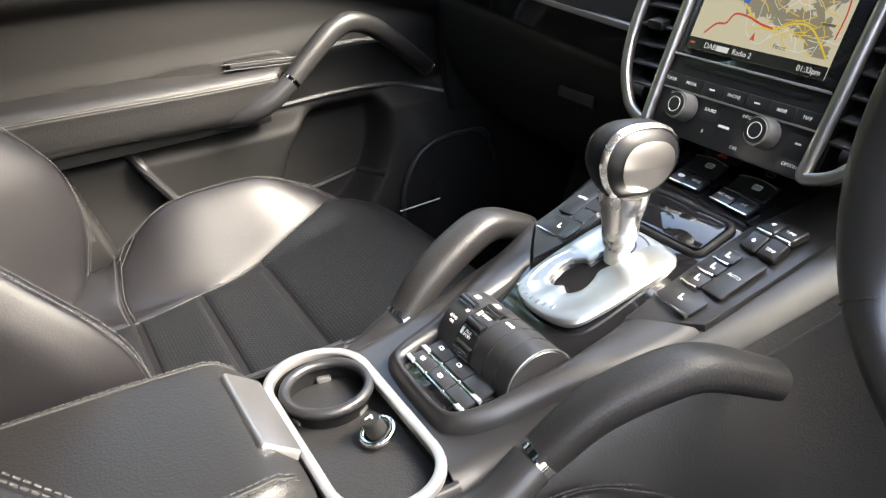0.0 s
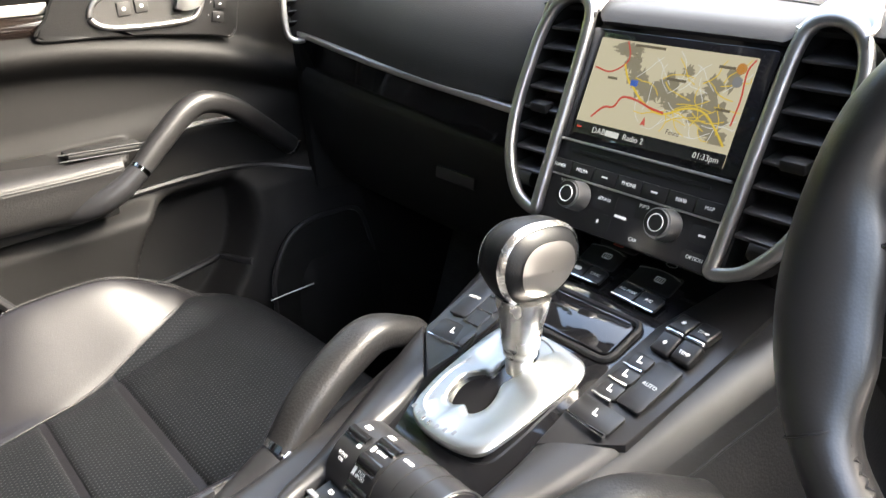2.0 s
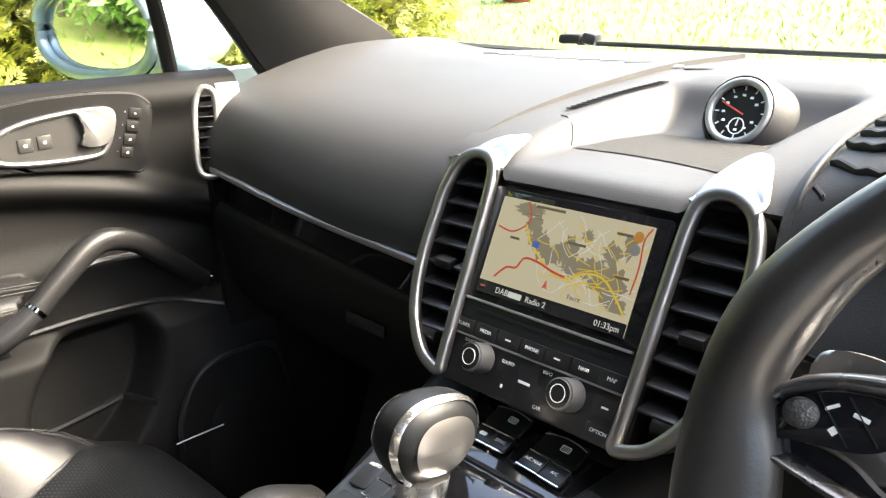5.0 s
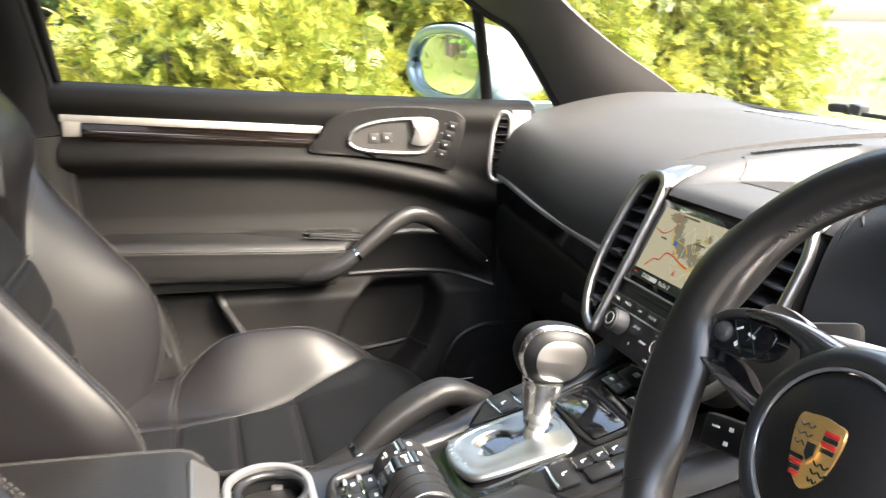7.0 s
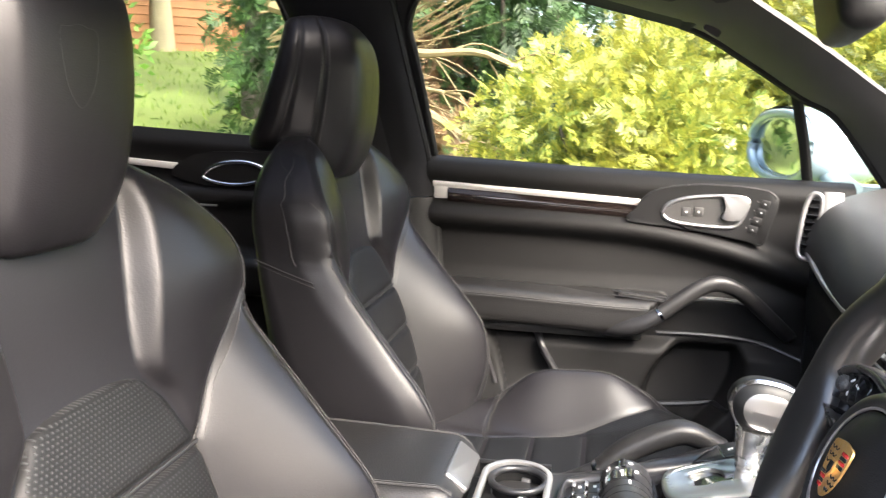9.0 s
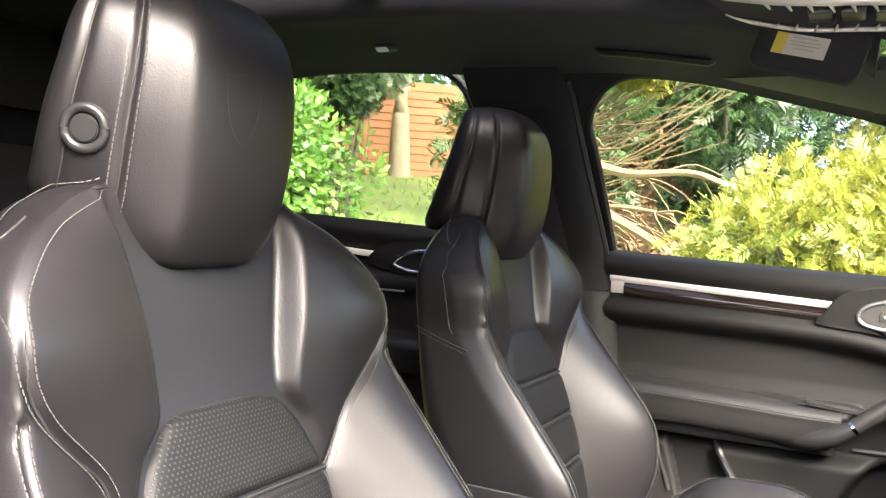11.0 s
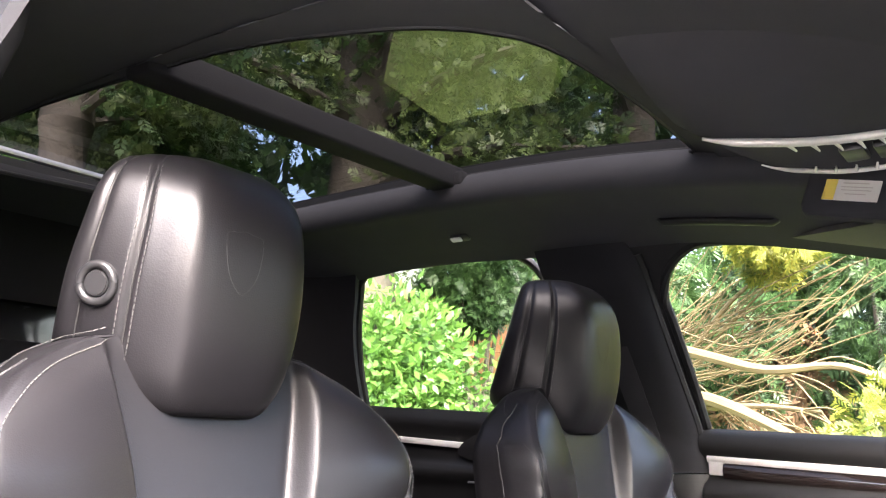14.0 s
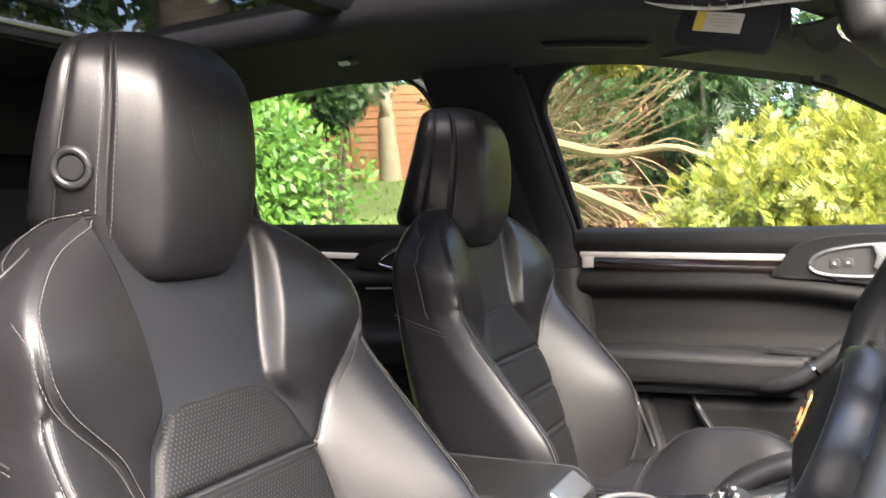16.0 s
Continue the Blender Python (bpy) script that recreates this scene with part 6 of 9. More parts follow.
# spokes: a metal loop round a gloss key block, open below it
for k in (-1, 1):
    lo_o = [(0.160, 0.0265), (0.156, 0.036), (0.145, 0.051), (0.124, 0.0605), (0.096, 0.064), (0.0695, 0.0625), (0.045, 0.058), (0.030, 0.052), (0.034, 0.030), (0.048, 0.0), (0.066, -0.014), (0.080, -0.005), (0.094, -0.002), (0.111, 0.004), (0.135, 0.0125), (0.152, 0.019)]
    lo_i = [(0.153, 0.0262), (0.149, 0.036), (0.139, 0.0465), (0.119, 0.0535), (0.094, 0.0540), (0.0725, 0.049), (0.066, 0.043), (0.067, 0.030), (0.0775, 0.0105), (0.084, 0.0065), (0.100, 0.009), (0.117, 0.0135), (0.134, 0.0185), (0.148, 0.0225)]
    oc_, ic_ = [[(p.x, p.y) for p in spline([(a, b, 0) for a, b in q], 120, True)] for q in (lo_o, lo_i)]
    cen_l = (0.106, 0.030)
    secs = [(0.0, -0.012), (0.0, -0.001), (0.10, 0.0035), (0.30, 0.0062), (0.55, 0.0066), (0.80, 0.0050), (1.0, 0.0015), (1.0, -0.012)]

    def loop_pt(i, j, k=k, oc_=oc_, ic_=ic_):
        a = 2 * math.pi * i / 120
        (ox, oy), (ix, iy) = star_edge(oc_, cen_l, a), star_edge(ic_, cen_l, a)
        t, z = secs[int(j)]
        return WM @ Vector((k * (ox + (ix - ox) * t), oy + (iy - oy) * t, z))
    SP = sheet("spoke", loop_pt, list(range(120)) + [0], range(8), WHEEL_METAL, SW, "dark satin metal spoke loop", angle=50)
    blk = [(0.1515, 0.0265), (0.147, 0.036), (0.138, 0.0462), (0.119, 0.0530), (0.094, 0.0532), (0.087, 0.047), (0.091, 0.0365), (0.105, 0.029), (0.129, 0.028)]
    pad = [(k * p.x, p.y) for p in spline([(a, b, 0) for a, b in blk], 48, True)]
    KP = slab("key_pad", pad if k < 0 else pad[::-1], WM @ Matrix.Translation((0, 0, -0.010)), 0.0130, PIANO, SP, "gloss black key block", r=0.0025, seg=3)
    lip_l = [(0.150, 0.0245), (0.130, 0.0268), (0.112, 0.0225), (0.098, 0.0130), (0.088, 0.0085), (0.101, 0.0090), (0.118, 0.0138), (0.135, 0.0188)]
    lip_p = [(k * p.x, p.y) for p in spline([(a, b, 0) for a, b in lip_l], 40, True)]
    slab("key_lip", lip_p if k < 0 else lip_p[::-1], WM @ Matrix.Translation((0, 0, -0.014)), 0.009, PIANO, SP, "gloss black lip", r=0.002)
    bm = bmesh.new()
    bmesh.ops.create_uvsphere(bm, u_segments=28, v_segments=16, radius=0.0072, matrix=WM @ Matrix.Translation((k * 0.1325, 0.0405, 0.003)) @ Matrix.Diagonal((1.15, 1.0, 0.7, 1)))
    part("thumb_roller", bm, mat("knurled_grey", (0.06, 0.06, 0.06), 0.4, 0.3, bump=(0.0014, 1.0, "grain")), SP, "knurled dark grey roller")
    for x, y, w, h, r in ((0.1195, 0.0462, 0.0065, 0.0016, 0.5), (0.1070, 0.0440, 0.0070, 0.0020, -0.25), (0.1178, 0.0358, 0.0034, 0.0034, 0.78)):
        bars("symbol", [(0, 0, w, h)], WM @ Matrix.Translation((k * x, y, 0.0032)) @ Matrix.Rotation(-k * r, 4, "Z"), WHITE_INK, SP, "white symbol")
    for x0, y0, x1, y1 in ((0.1265, 0.0510, 0.1110, 0.0300), (0.1130, 0.0520, 0.0990, 0.0330)):
        tube("key_gap", [WM @ Vector((k * x0, y0, 0.0031)), WM @ Vector((k * x1, y1, 0.0031))], 0.0005, DARK, KP, n=5)
    # shift paddle behind
    pd = [(0.142, 0.056), (0.136, 0.0695), (0.110, 0.0690), (0.086, 0.056), (0.090, 0.018), (0.122, 0.014), (0.140, 0.032)]
    o = [(k * p.x, p.y) for p in spline([(a, b, 0) for a, b in pd], 40, True)]
    slab("shift_paddle", o if k < 0 else o[::-1], WM @ Matrix.Translation((0, 0, -0.036)), 0.008, LOOP, SW, "satin silver shift paddle", r=0.003, seg=3)
low = [(-0.034, -0.055), (0.034, -0.055), (0.024, -0.110), (0.022, -0.162), (-0.022, -0.162), (-0.024, -0.110)]
slab("lower_spoke", low, WM @ Matrix.Translation((0, 0, -0.008)), 0.012, SATIN, SW, "satin lower spoke", r=0.003)
rbox("column", (0.14, 0.12, 0.20), WM @ Matrix.Translation((0, -0.01, -0.14)), 0.03, PLASTIC, SW, "black column shroud")
# stalks
for z, nm, ln in ((-0.022, "cruise_stalk", 0.147), (0.060, "wiper_stalk", 0.120)):
    STK = base(nm, WM @ Vector((-0.07, z, -0.06)), "black steering column stalk with white print", "stalk")
    p0, p1, p2 = WM @ Vector((-0.055, z, -0.065)), WM @ Vector((-0.11, z - 0.004, -0.055)), WM @ Vector((-ln, z - 0.008, -0.05))
    rbox("lever", (0.075, 0.026, 0.014), plane(p1 * 0.45 + p2 * 0.55, p2 - p1, WM.col[1].xyz), 0.005, PLASTIC, STK)
    tube("stem", [p0, p1], 0.008, SATIN if z < 0 else SILVER, STK, n=12)
    if z < 0:
        m = plane(p1 * 0.45 + p2 * 0.55, p1 - p2, WM.col[1].xyz) @ Matrix.Translation((0, 0, 0.0074))
        letters("lettering", "RESUME", m @ Matrix.Translation((0.012, 0.005, 0)), 0.0038, WHITE_INK, STK)
        letters("lettering", "OFF", m @ Matrix.Translation((0.006, -0.006, 0)), 0.0038, WHITE_INK, STK)
        bars("symbol", [(-0.024, 0.004, 0.007, 0.0015), (-0.010, 0.005, 0.004, 0.003), (-0.012, -0.006, 0.004, 0.003)], m, WHITE_INK, STK)
# dials seen through the wheel
IC = base("instrument_cluster", (0.37, 0.44, 0.70), "black instrument cluster with ringed dials", "dashboard dials")
for i, x in enumerate((-0.13, -0.075, 0.0, 0.075, 0.13)):
    r = 0.055 if i == 2 else 0.045
    m = plane((0.37 + x, 0.475 + abs(x) * 0.1, 0.715), (1, 0, 0), (0, 0.35, 0.94))
    slab("dial", [(r * c, r * s) for c, s in circ64[::2]], m, 0.004, mat("cluster_dial", (0.012, 0.012, 0.012), 0.25), IC, "black dial")
    tube("dial_ring", [m @ Vector((r * c, r * s, 0.005)) for c, s in circ64], 0.0024, SILVER, IC, "thin silver ring", n=8, closed=True)
    bm = bmesh.new()
    for j in range(24):
        a = 2 * math.pi * j / 24
        box_bm(bm, (0.001, 0.005, 0.0003), m @ Matrix.Rotation(a, 4, "Z") @ Matrix.Translation((0, r * 0.84, 0.0045)))
    part("dial_marks", bm, WHITE_INK, IC, "white marks", smooth=False)
rbox("cluster_back", (0.40, 0.02, 0.14), pose(0.37, 0.505, 0.70, -20, 0, 0), 0.01, DARK, IC)

# ---------- passenger door and pillars ----------
D1 = base("door_1", (-0.73, 0.05, 0.05), "closed passenger door with black padded trim", "car door", kind="structure")


def lean(z):
    return -0.735 + 0.42 * (z - 0.80)


def roll_z(y):
    return lerp_table([(-0.36, 0.700), (-0.10, 0.696), (0.08, 0.688), (0.20, 0.670), (0.30, 0.645), (0.40, 0.605), (0.46, 0.57)], y)


def belt_z(y):
    return lerp_table([(-0.36, 0.817), (0.0, 0.803), (0.30, 0.795), (0.50, 0.790)], y)


def door_x(y, z):
    x = -0.728
    x += 0.014 * math.exp(-((z - (belt_z(y) - 0.028)) / 0.022) ** 2)          # top roll
    r = roll_z(y)
    x += 0.024 * math.exp(-((z - r) / 0.020) ** 2)                             # second roll
    if z < r:
        x -= 0.010 * sstep(0.012, 0.035, r - z) * sstep(0.55, 0.60, z)
    # armrest: top at 0.566, underside at 0.50; front end cut on the slant
    end = 0.105 + (z - 0.53) * 0.9
    arm = sstep(0.564, 0.553, z) * sstep(0.494, 0.503, z) * sstep(end + 0.012, end - 0.010, y)
    x += 0.068 * arm
    # inside of the pull handle, a shallow hollow
    # lower part swells into the pocket
    low = sstep(0.478, 0.445, z)
    x += (0.028 + 0.022 * sstep(0.40, 0.25, z)) * low
    hollow = sstep(0.0, 0.42, 1 - (((y - 0.205 - 0.35 * (z - 0.40)) / 0.095) ** 2 + ((z - 0.385) / 0.125) ** 2))
    x -= 0.066 * hollow * low
    # recessed panel behind the map pocket, framed by raised strips
    left, right = -0.222 + (0.472 - z) * 0.33, -0.112 + (0.474 - z) * 0.62
    x -= 0.024 * sstep(0.470, 0.462, z) * sstep(left, left + 0.008, y) * sstep(right, right - 0.008, y)
    x += 0.030 * sstep(0.28, 0.36, y) * low * sstep(0.47, 0.36, z)
    if z > belt_z(y) - 0.008:
        x = x + (-0.742 - x) * sstep(belt_z(y) - 0.008, belt_z(y), z)
    return x


def door_pt(y, t):
    z = 0.03 + (belt_z(y) - 0.03) * t
    yy = y - 0.03 * sstep(0.7, 1.0, t) * (1 if y < -0.30 else 0)
    return (door_x(y, z), y + 0.075 * (1 - t) * sstep(-0.1, -0.34, y), z)


sheet("door_trim", door_pt, steps(-0.345, 0.47, 170), steps(0, 1, 220), DOOR_SKIN, D1, "black padded door trim", thick=0.004, angle=70)


def on_door(y, z, lift=0.002):
    return Vector((door_x(y, z) + lift, y, z))


# silver strip over a dark wood inlay
def strip_fn(y, t):
    z = lerp_table([(-0.33, 0.770), (0.08, 0.750)], y) - 0.013 * t
    return Vector((-0.7175 + 0.003 * math.sin(math.pi * t), y, z))


sheet("silver_strip", strip_fn, steps(-0.330, 0.082, 20), steps(0, 1, 4), STRIP, D1, "satin silver strip", thick=0.012)
rbox("strip_end", (0.014, 0.028, 0.036), pose(-0.7235, -0.314, 0.751, 0, 0, 0), 0.003, STRIP, D1, "silver strip end")


def inlay(y, t):
    z = lerp_table([(-0.33, 0.7555), (0.08, 0.7355)], y) - 0.026 * t
    return Vector((-0.7165 + 0.005 * math.sin(math.pi * t), y, z))


sheet("wood_inlay", inlay, steps(-0.300, 0.075, 20), steps(0, 1, 6), WOOD, D1, "dark gloss wood inlay", thick=0.012)
# handle bezel and inner door handle
bz = plane((-0.7135, 0.0, 0.0), (0, 1, 0), (0, 0, 1))
bez = [(p.x, p.y) for p in spline([(a, b, 0) for a, b in ((0.061, 0.709), (0.075, 0.732), (0.091, 0.756), (0.122, 0.773), (0.178, 0.782), (0.248, 0.783), (0.304, 0.778), (0.325, 0.769), (0.333, 0.753), (0.322, 0.711), (0.310, 0.676), (0.276, 0.682), (0.201, 0.694), (0.131, 0.702))], 100, True)]
BZ = slab("handle_bezel", bez, bz, 0.011, PLASTIC, D1, "black handle bezel", r=0.004, seg=3)
tube("bezel_gap", [bz @ Vector((y, z, 0.0075)) for y, z in bez], 0.0026, DARK, BZ, "dark gap round the bezel", n=6, closed=True)
lp = [(0.125, 0.730), (0.137, 0.746), (0.168, 0.757), (0.215, 0.763), (0.255, 0.764), (0.275, 0.761), (0.280, 0.752), (0.275, 0.733), (0.265, 0.713), (0.250, 0.705), (0.201, 0.705), (0.150, 0.710), (0.130, 0.718)]
lpc = [(p.x, p.y) for p in spline([(a, b, 0) for a, b in lp], 72, True)]
BOWL = mat("dull_bowl", (0.038, 0.037, 0.036), 0.45, 0.3, rvar=0.05, var=(0.03, 0.15))
slab("handle_bowl", lpc, bz @ Matrix.Translation((0, 0, 0.0105)), 0.001, BOWL, BZ, "dull metal bowl")
tube("handle_ring", [bz @ Vector((y, z, 0.012)) for y, z in lpc], 0.0040, LOOP, BZ, "satin metal ring", n=10, closed=True)
pull = [(0.232, 0.764), (0.258, 0.765), (0.276, 0.762), (0.281, 0.752), (0.275, 0.733), (0.268, 0.722), (0.250, 0.718), (0.233, 0.722), (0.238, 0.735), (0.238, 0.752)]
slab("handle_pull", [(p.x, p.y) for p in spline([(a, b, 0) for a, b in pull], 48, True)], bz @ Matrix.Translation((0, 0, 0.011)), 0.010, LOOP, BZ, "satin silver pull", r=0.0045, seg=4)
for y, z in ((0.168, 0.731), (0.191, 0.732)):
    b = rbox("lock_key", (0.0028, 0.017, 0.017), (-0.7013, y, z), 0.0012, BOWL, BZ, "dull grey lock key")
    bars("symbol", [(0, 0, 0.004, 0.004)], plane((-0.6997, y, z), (0, 1, 0), (0, 0, 1)), STRIP, b)
for i in range(4):
    y, z = 0.310 - 0.0062 * i, 0.752 - 0.0165 * i
    b = rbox("memory_key", (0.0022, 0.0165, 0.0140), pose(-0.7020, y, z, -14, 0, 0), 0.0008, PLASTIC, BZ, "black memory key")
    bars("symbol", [(0, 0, 0.0024, 0.0020)], plane((-0.7003, y, z), (0, 1, 0), (0, 0, 1)), WHITE_INK, b)
    rbox("key_edge", (0.0012, 0.0010, 0.0022), (-0.7020, y - 0.0125, z + 0.004), 0.0006, SILVER, BZ, "silver edge")
# armrest pad with thread
def pad_fn(y, t):
    k = [(-0.722, 0.572), (-0.690, 0.571), (-0.665, 0.569), (-0.654, 0.563), (-0.650, 0.554), (-0.651, 0.545), (-0.652, 0.530), (-0.655, 0.512), (-0.662, 0.502)]
    q = spline([(a, b, 0) for a, b in k], 24)[int(t)]
    return Vector((q.x, y + (0.05 - (q.y - 0.50) * 0.3) * 0, q.y - 0.010 * sstep(-0.3, 0.1, y)))


def pad_cut(s, t):
    p = pad_fn(0, t)
    y1 = 0.110 - 0.60 * max(0, 0.545 - p.z)
    y = -0.335 + (y1 + 0.335) * s
    return pad_fn(y, t)


ARMP = sheet("armrest_pad", pad_cut, steps(0, 1, 36), range(25), LEATHER_SOFT, D1, "grained black armrest pad", thick=0.006)
ln = []
for t in (10, 12):
    ln.append([(pad_cut(s, t), Vector((1, 0, 0.3)).normalized()) for s in steps(0.02, 0.99, 50)])
stitches("stitching", ln, ARMP)
tube("seam", [pad_cut(s, 11) for s in steps(0, 1, 30)], 0.0012, SEAM, ARMP, n=6)
rbox("gap_trim", (0.040, 0.43, 0.020), pose(-0.700, -0.115, 0.486, 0, 0, 0), 0.004, DARK, D1, "dark strip under the armrest")
tube("seam", [on_door(p.x, p.y, 0.001) for p in spline([(0.084, 0.572, 0), (0.130, 0.598, 0), (0.171, 0.617, 0), (0.235, 0.621, 0), (0.278, 0.618, 0)], 24)], 0.0012, SEAM, D1, "fold line in the door trim", n=6)
# bright-edged slot before the pad
for dz, dx in ((0.0, 0.0), (-0.0075, 0.004)):
    tube("slot_edge", [(-0.674 + dx, 0.040, 0.574 + dz), (-0.668 + dx, 0.150, 0.567 + dz)], 0.0010, SATIN, D1, "thin satin slot edge", n=8)
rbox("slot", (0.034, 0.095, 0.006), pose(-0.686, 0.098, 0.566, -4, 0, 0), 0.002, DARK, D1, "dark slot")
# pull handle
hp = spline([(-0.650, 0.128, 0.538), (-0.656, 0.165, 0.567), (-0.664, 0.205, 0.594), (-0.670, 0.238, 0.601), (-0.680, 0.280, 0.583), (-0.694, 0.330, 0.540), (-0.712, 0.378, 0.496)], 36)
PH = tube("pull_handle", hp, [0.0135 + 0.0015 * math.sin(math.pi * i / 36) for i in range(37)], LEATHER_SOFT, D1, "black leather pull handle", n=18, flat=1.0, power=2.5)
for a, b in ((0, 1), (36, 35)):
    d = (hp[b] - hp[a]).normalized()
    tube("chrome_ring", [hp[a] - d * 0.001, hp[a] + d * 0.004], 0.0146, CHROME, PH, "chrome ring", n=18)
tube("handle_foot", spline([hp[0], (-0.652, 0.095, 0.517), (-0.664, 0.050, 0.500), (-0.690, 0.0, 0.492)], 14), [0.0140, 0.0142, 0.0145, 0.015, 0.0155, 0.016, 0.0165, 0.0165, 0.016, 0.015, 0.014, 0.012, 0.010, 0.008, 0.006], SATIN, PH, "satin black foot", n=18)
slab("handle_recess", [(p.x, p.y) for p in spline([(a, b, 0) for a, b in ((0.165, 0.500), (0.175, 0.530), (0.200, 0.553), (0.260, 0.556), (0.340, 0.548), (0.395, 0.520), (0.405, 0.497), (0.390, 0.489), (0.280, 0.489), (0.200, 0.488))], 60, True)], plane((-0.7355, 0, 0), (0, 1, 0), (0, 0, 1)), 0.004, PIANO, D1, "gloss black recess behind the pull handle", r=0.001)
tube("bright_edge", spline([(-0.712, 0.19, 0.560), (-0.712, 0.25, 0.562), (-0.716, 0.33, 0.553)], 12), 0.0055, SILVER, D1, "dull silver edge behind the handle", n=8, flat=0.8)
# raised lines on the lower trim
for pts, r in ((((-0.225, 0.474), (-0.17, 0.476), (-0.112, 0.474), (-0.085, 0.430), (-0.050, 0.375), (-0.03, 0.35)), 0.0075), (((-0.222, 0.472), (-0.205, 0.42), (-0.185, 0.36)), 0.005), (((0.13, 0.484), (0.22, 0.486), (0.31, 0.480), (0.40, 0.455)), 0.005), (((0.10, 0.322), (0.18, 0.330), (0.275, 0.343)), 0.006)):
    tube("trim_ridge", [on_door(p.x, p.y, 0.003) for p in spline([(a, b, 0) for a, b in pts], 24)], r, SATIN, D1, "raised trim ridge", n=8)
grl = [(0.285, 0.285), (0.300, 0.345), (0.335, 0.385), (0.40, 0.395), (0.455, 0.37), (0.46, 0.20), (0.30, 0.18)]
sp = [(p.x, p.y) for p in spline([(a, b, 0) for a, b in grl], 50, True)]
DS = slab("door_speaker", sp, plane((-0.664, 0, 0), (0, 1, 0), (0, 0, 1)), 0.008, DARK, D1, "dark door speaker grille", r=0.004)
tube("speaker_edge", [(-0.655, y, z) for y, z in sp], 0.004, SATIN, DS, n=8, closed=True)
bars("speaker_mark", [(0.439, 0.317, 0.020, 0.003)], plane((-0.6555, 0, 0), (0, 1, 0), (0, 0, 1)), SILVER, DS)
tube("kick_strip", [(-0.650, 0.275, 0.290), (-0.640, 0.345, 0.297)], 0.0012, BEZEL_GREY, D1, "thin silver kick strip", n=6)

# ---------- window glass, pillars ----------
WIN_TOP = [(0.560, 0.760), (0.522, 0.799), (0.470, 0.860), (0.411, 0.922), (0.350, 0.952), (0.255, 1.009), (0.153, 1.064), (0.016, 1.100), (-0.146, 1.138), (-0.265, 1.152), (-0.318, 1.139), (-0.353, 1.108), (-0.369, 1.065), (-0.362, 1.02), (-0.348, 0.93), (-0.334, 0.820)]
wt = [Vector((lean(p.y), p.x, p.y)) for p in spline([(a, b, 0) for a, b in WIN_TOP], 60)]


def glass_front(i, t):
    p = wt[int(i)]
    b = Vector((lean(0.78), p.y, 0.775))
    return p.lerp(b, t) + Vector((-0.030, 0, 0))


w1 = sheet("window_1", glass_front, range(61), steps(0, 1, 6), GLASS, None)
tagged(w1, "clear closed passenger door window glass", "window", kind="structure")
w1.visible_shadow = False
seal = tube("window_seal", [p + Vector((-0.012, 0, 0)) for p in wt], 0.009, RUBBER, D1, "black rubber seal", n=8)
rear_run = [i for i, p in enumerate(wt) if p.y < 0.0]


def door_frame(i, t):
    """Frame of the door round the upper rear corner of the glass."""
    p = wt[int(i)]
    a, b = wt[max(0, int(i) - 1)], wt[min(len(wt) - 1, int(i) + 1)]
    d = (b - a).normalized()
    out = Vector((0, -d.z, d.y))
    out = out if out.dot(p - Vector((p.x, -0.1, 0.95))) > 0 else -out
    q = p + out * 0.085 * t
    return (lean(q.z) - 0.006 + 0.004 * math.sin(math.pi * t), q.y, q.z)


sheet("window_frame", door_frame, rear_run, steps(0, 1, 5), RUBBER, D1, "black window frame", thick=0.006)
# upright bar between the window and its quarter light
tube("quarter_bar", spline([(-0.757, 0.392, 0.790), (-0.728, 0.372, 0.870), (-0.695, 0.345, 0.955)], 8), 0.011, RUBBER, D1, "black quarter light bar", n=8, flat=0.8)
# A pillar trim
SCREEN_EDGE = [(-0.700, 0.800, 0.770), (-0.664, 0.727, 0.822), (-0.632, 0.600, 0.884), (-0.600, 0.512, 0.929), (-0.567, 0.453, 0.959), (-0.522, 0.384, 0.998), (-0.493, 0.332, 1.027), (-0.470, 0.283, 1.054), (-0.440, 0.217, 1.090), (-0.412, 0.180, 1.113)]
se = spline(SCREEN_EDGE, 30)
we = [Vector((lean(p.y), p.x, p.y)) for p in spline([(a, b, 0) for a, b in WIN_TOP[:9]], 30)]


def a_pillar(i, t):
    a, b = we[int(i)], se[int(i)]
    n = Vector((0.75, -0.25, -0.30))
    return a.lerp(b, t) + n * 0.022 * math.sin(math.pi * t)


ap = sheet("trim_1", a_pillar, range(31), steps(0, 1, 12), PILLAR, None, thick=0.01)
tagged(ap, "grey cloth-covered windscreen pillar trim", "pillar trim", kind="structure")
AB = base("airbag_badge", (-0.564, 0.174, 1.066), "small embossed tab on the windscreen pillar", "badge")
c = min((a_pillar(i, t) for i in range(31) for t in steps(0.2, 0.8, 12)), key=lambda p: (p - Vector((-0.564, 0.174, 1.066))).length)
slab("badge_plate", rrect(0.030, 0.012, 0.004), plane(c + Vector((0.008, -0.003, -0.004)), (0.05, -0.85, 0.5), (0.3, 0.45, 0.8)), 0.003, PILLAR, AB, r=0.001)
# B pillar: upper cloth part and lower plastic part, with belt
bf = [(0.03, -0.30), (0.30, -0.31), (0.60, -0.322), (0.735, -0.338), (0.82, -0.352), (0.95, -0.375), (1.05, -0.392), (1.13, -0.405), (1.20, -0.43)]
br = [(0.03, -0.47), (0.60, -0.48), (0.82, -0.512), (1.05, -0.575), (1.13, -0.605), (1.20, -0.62)]


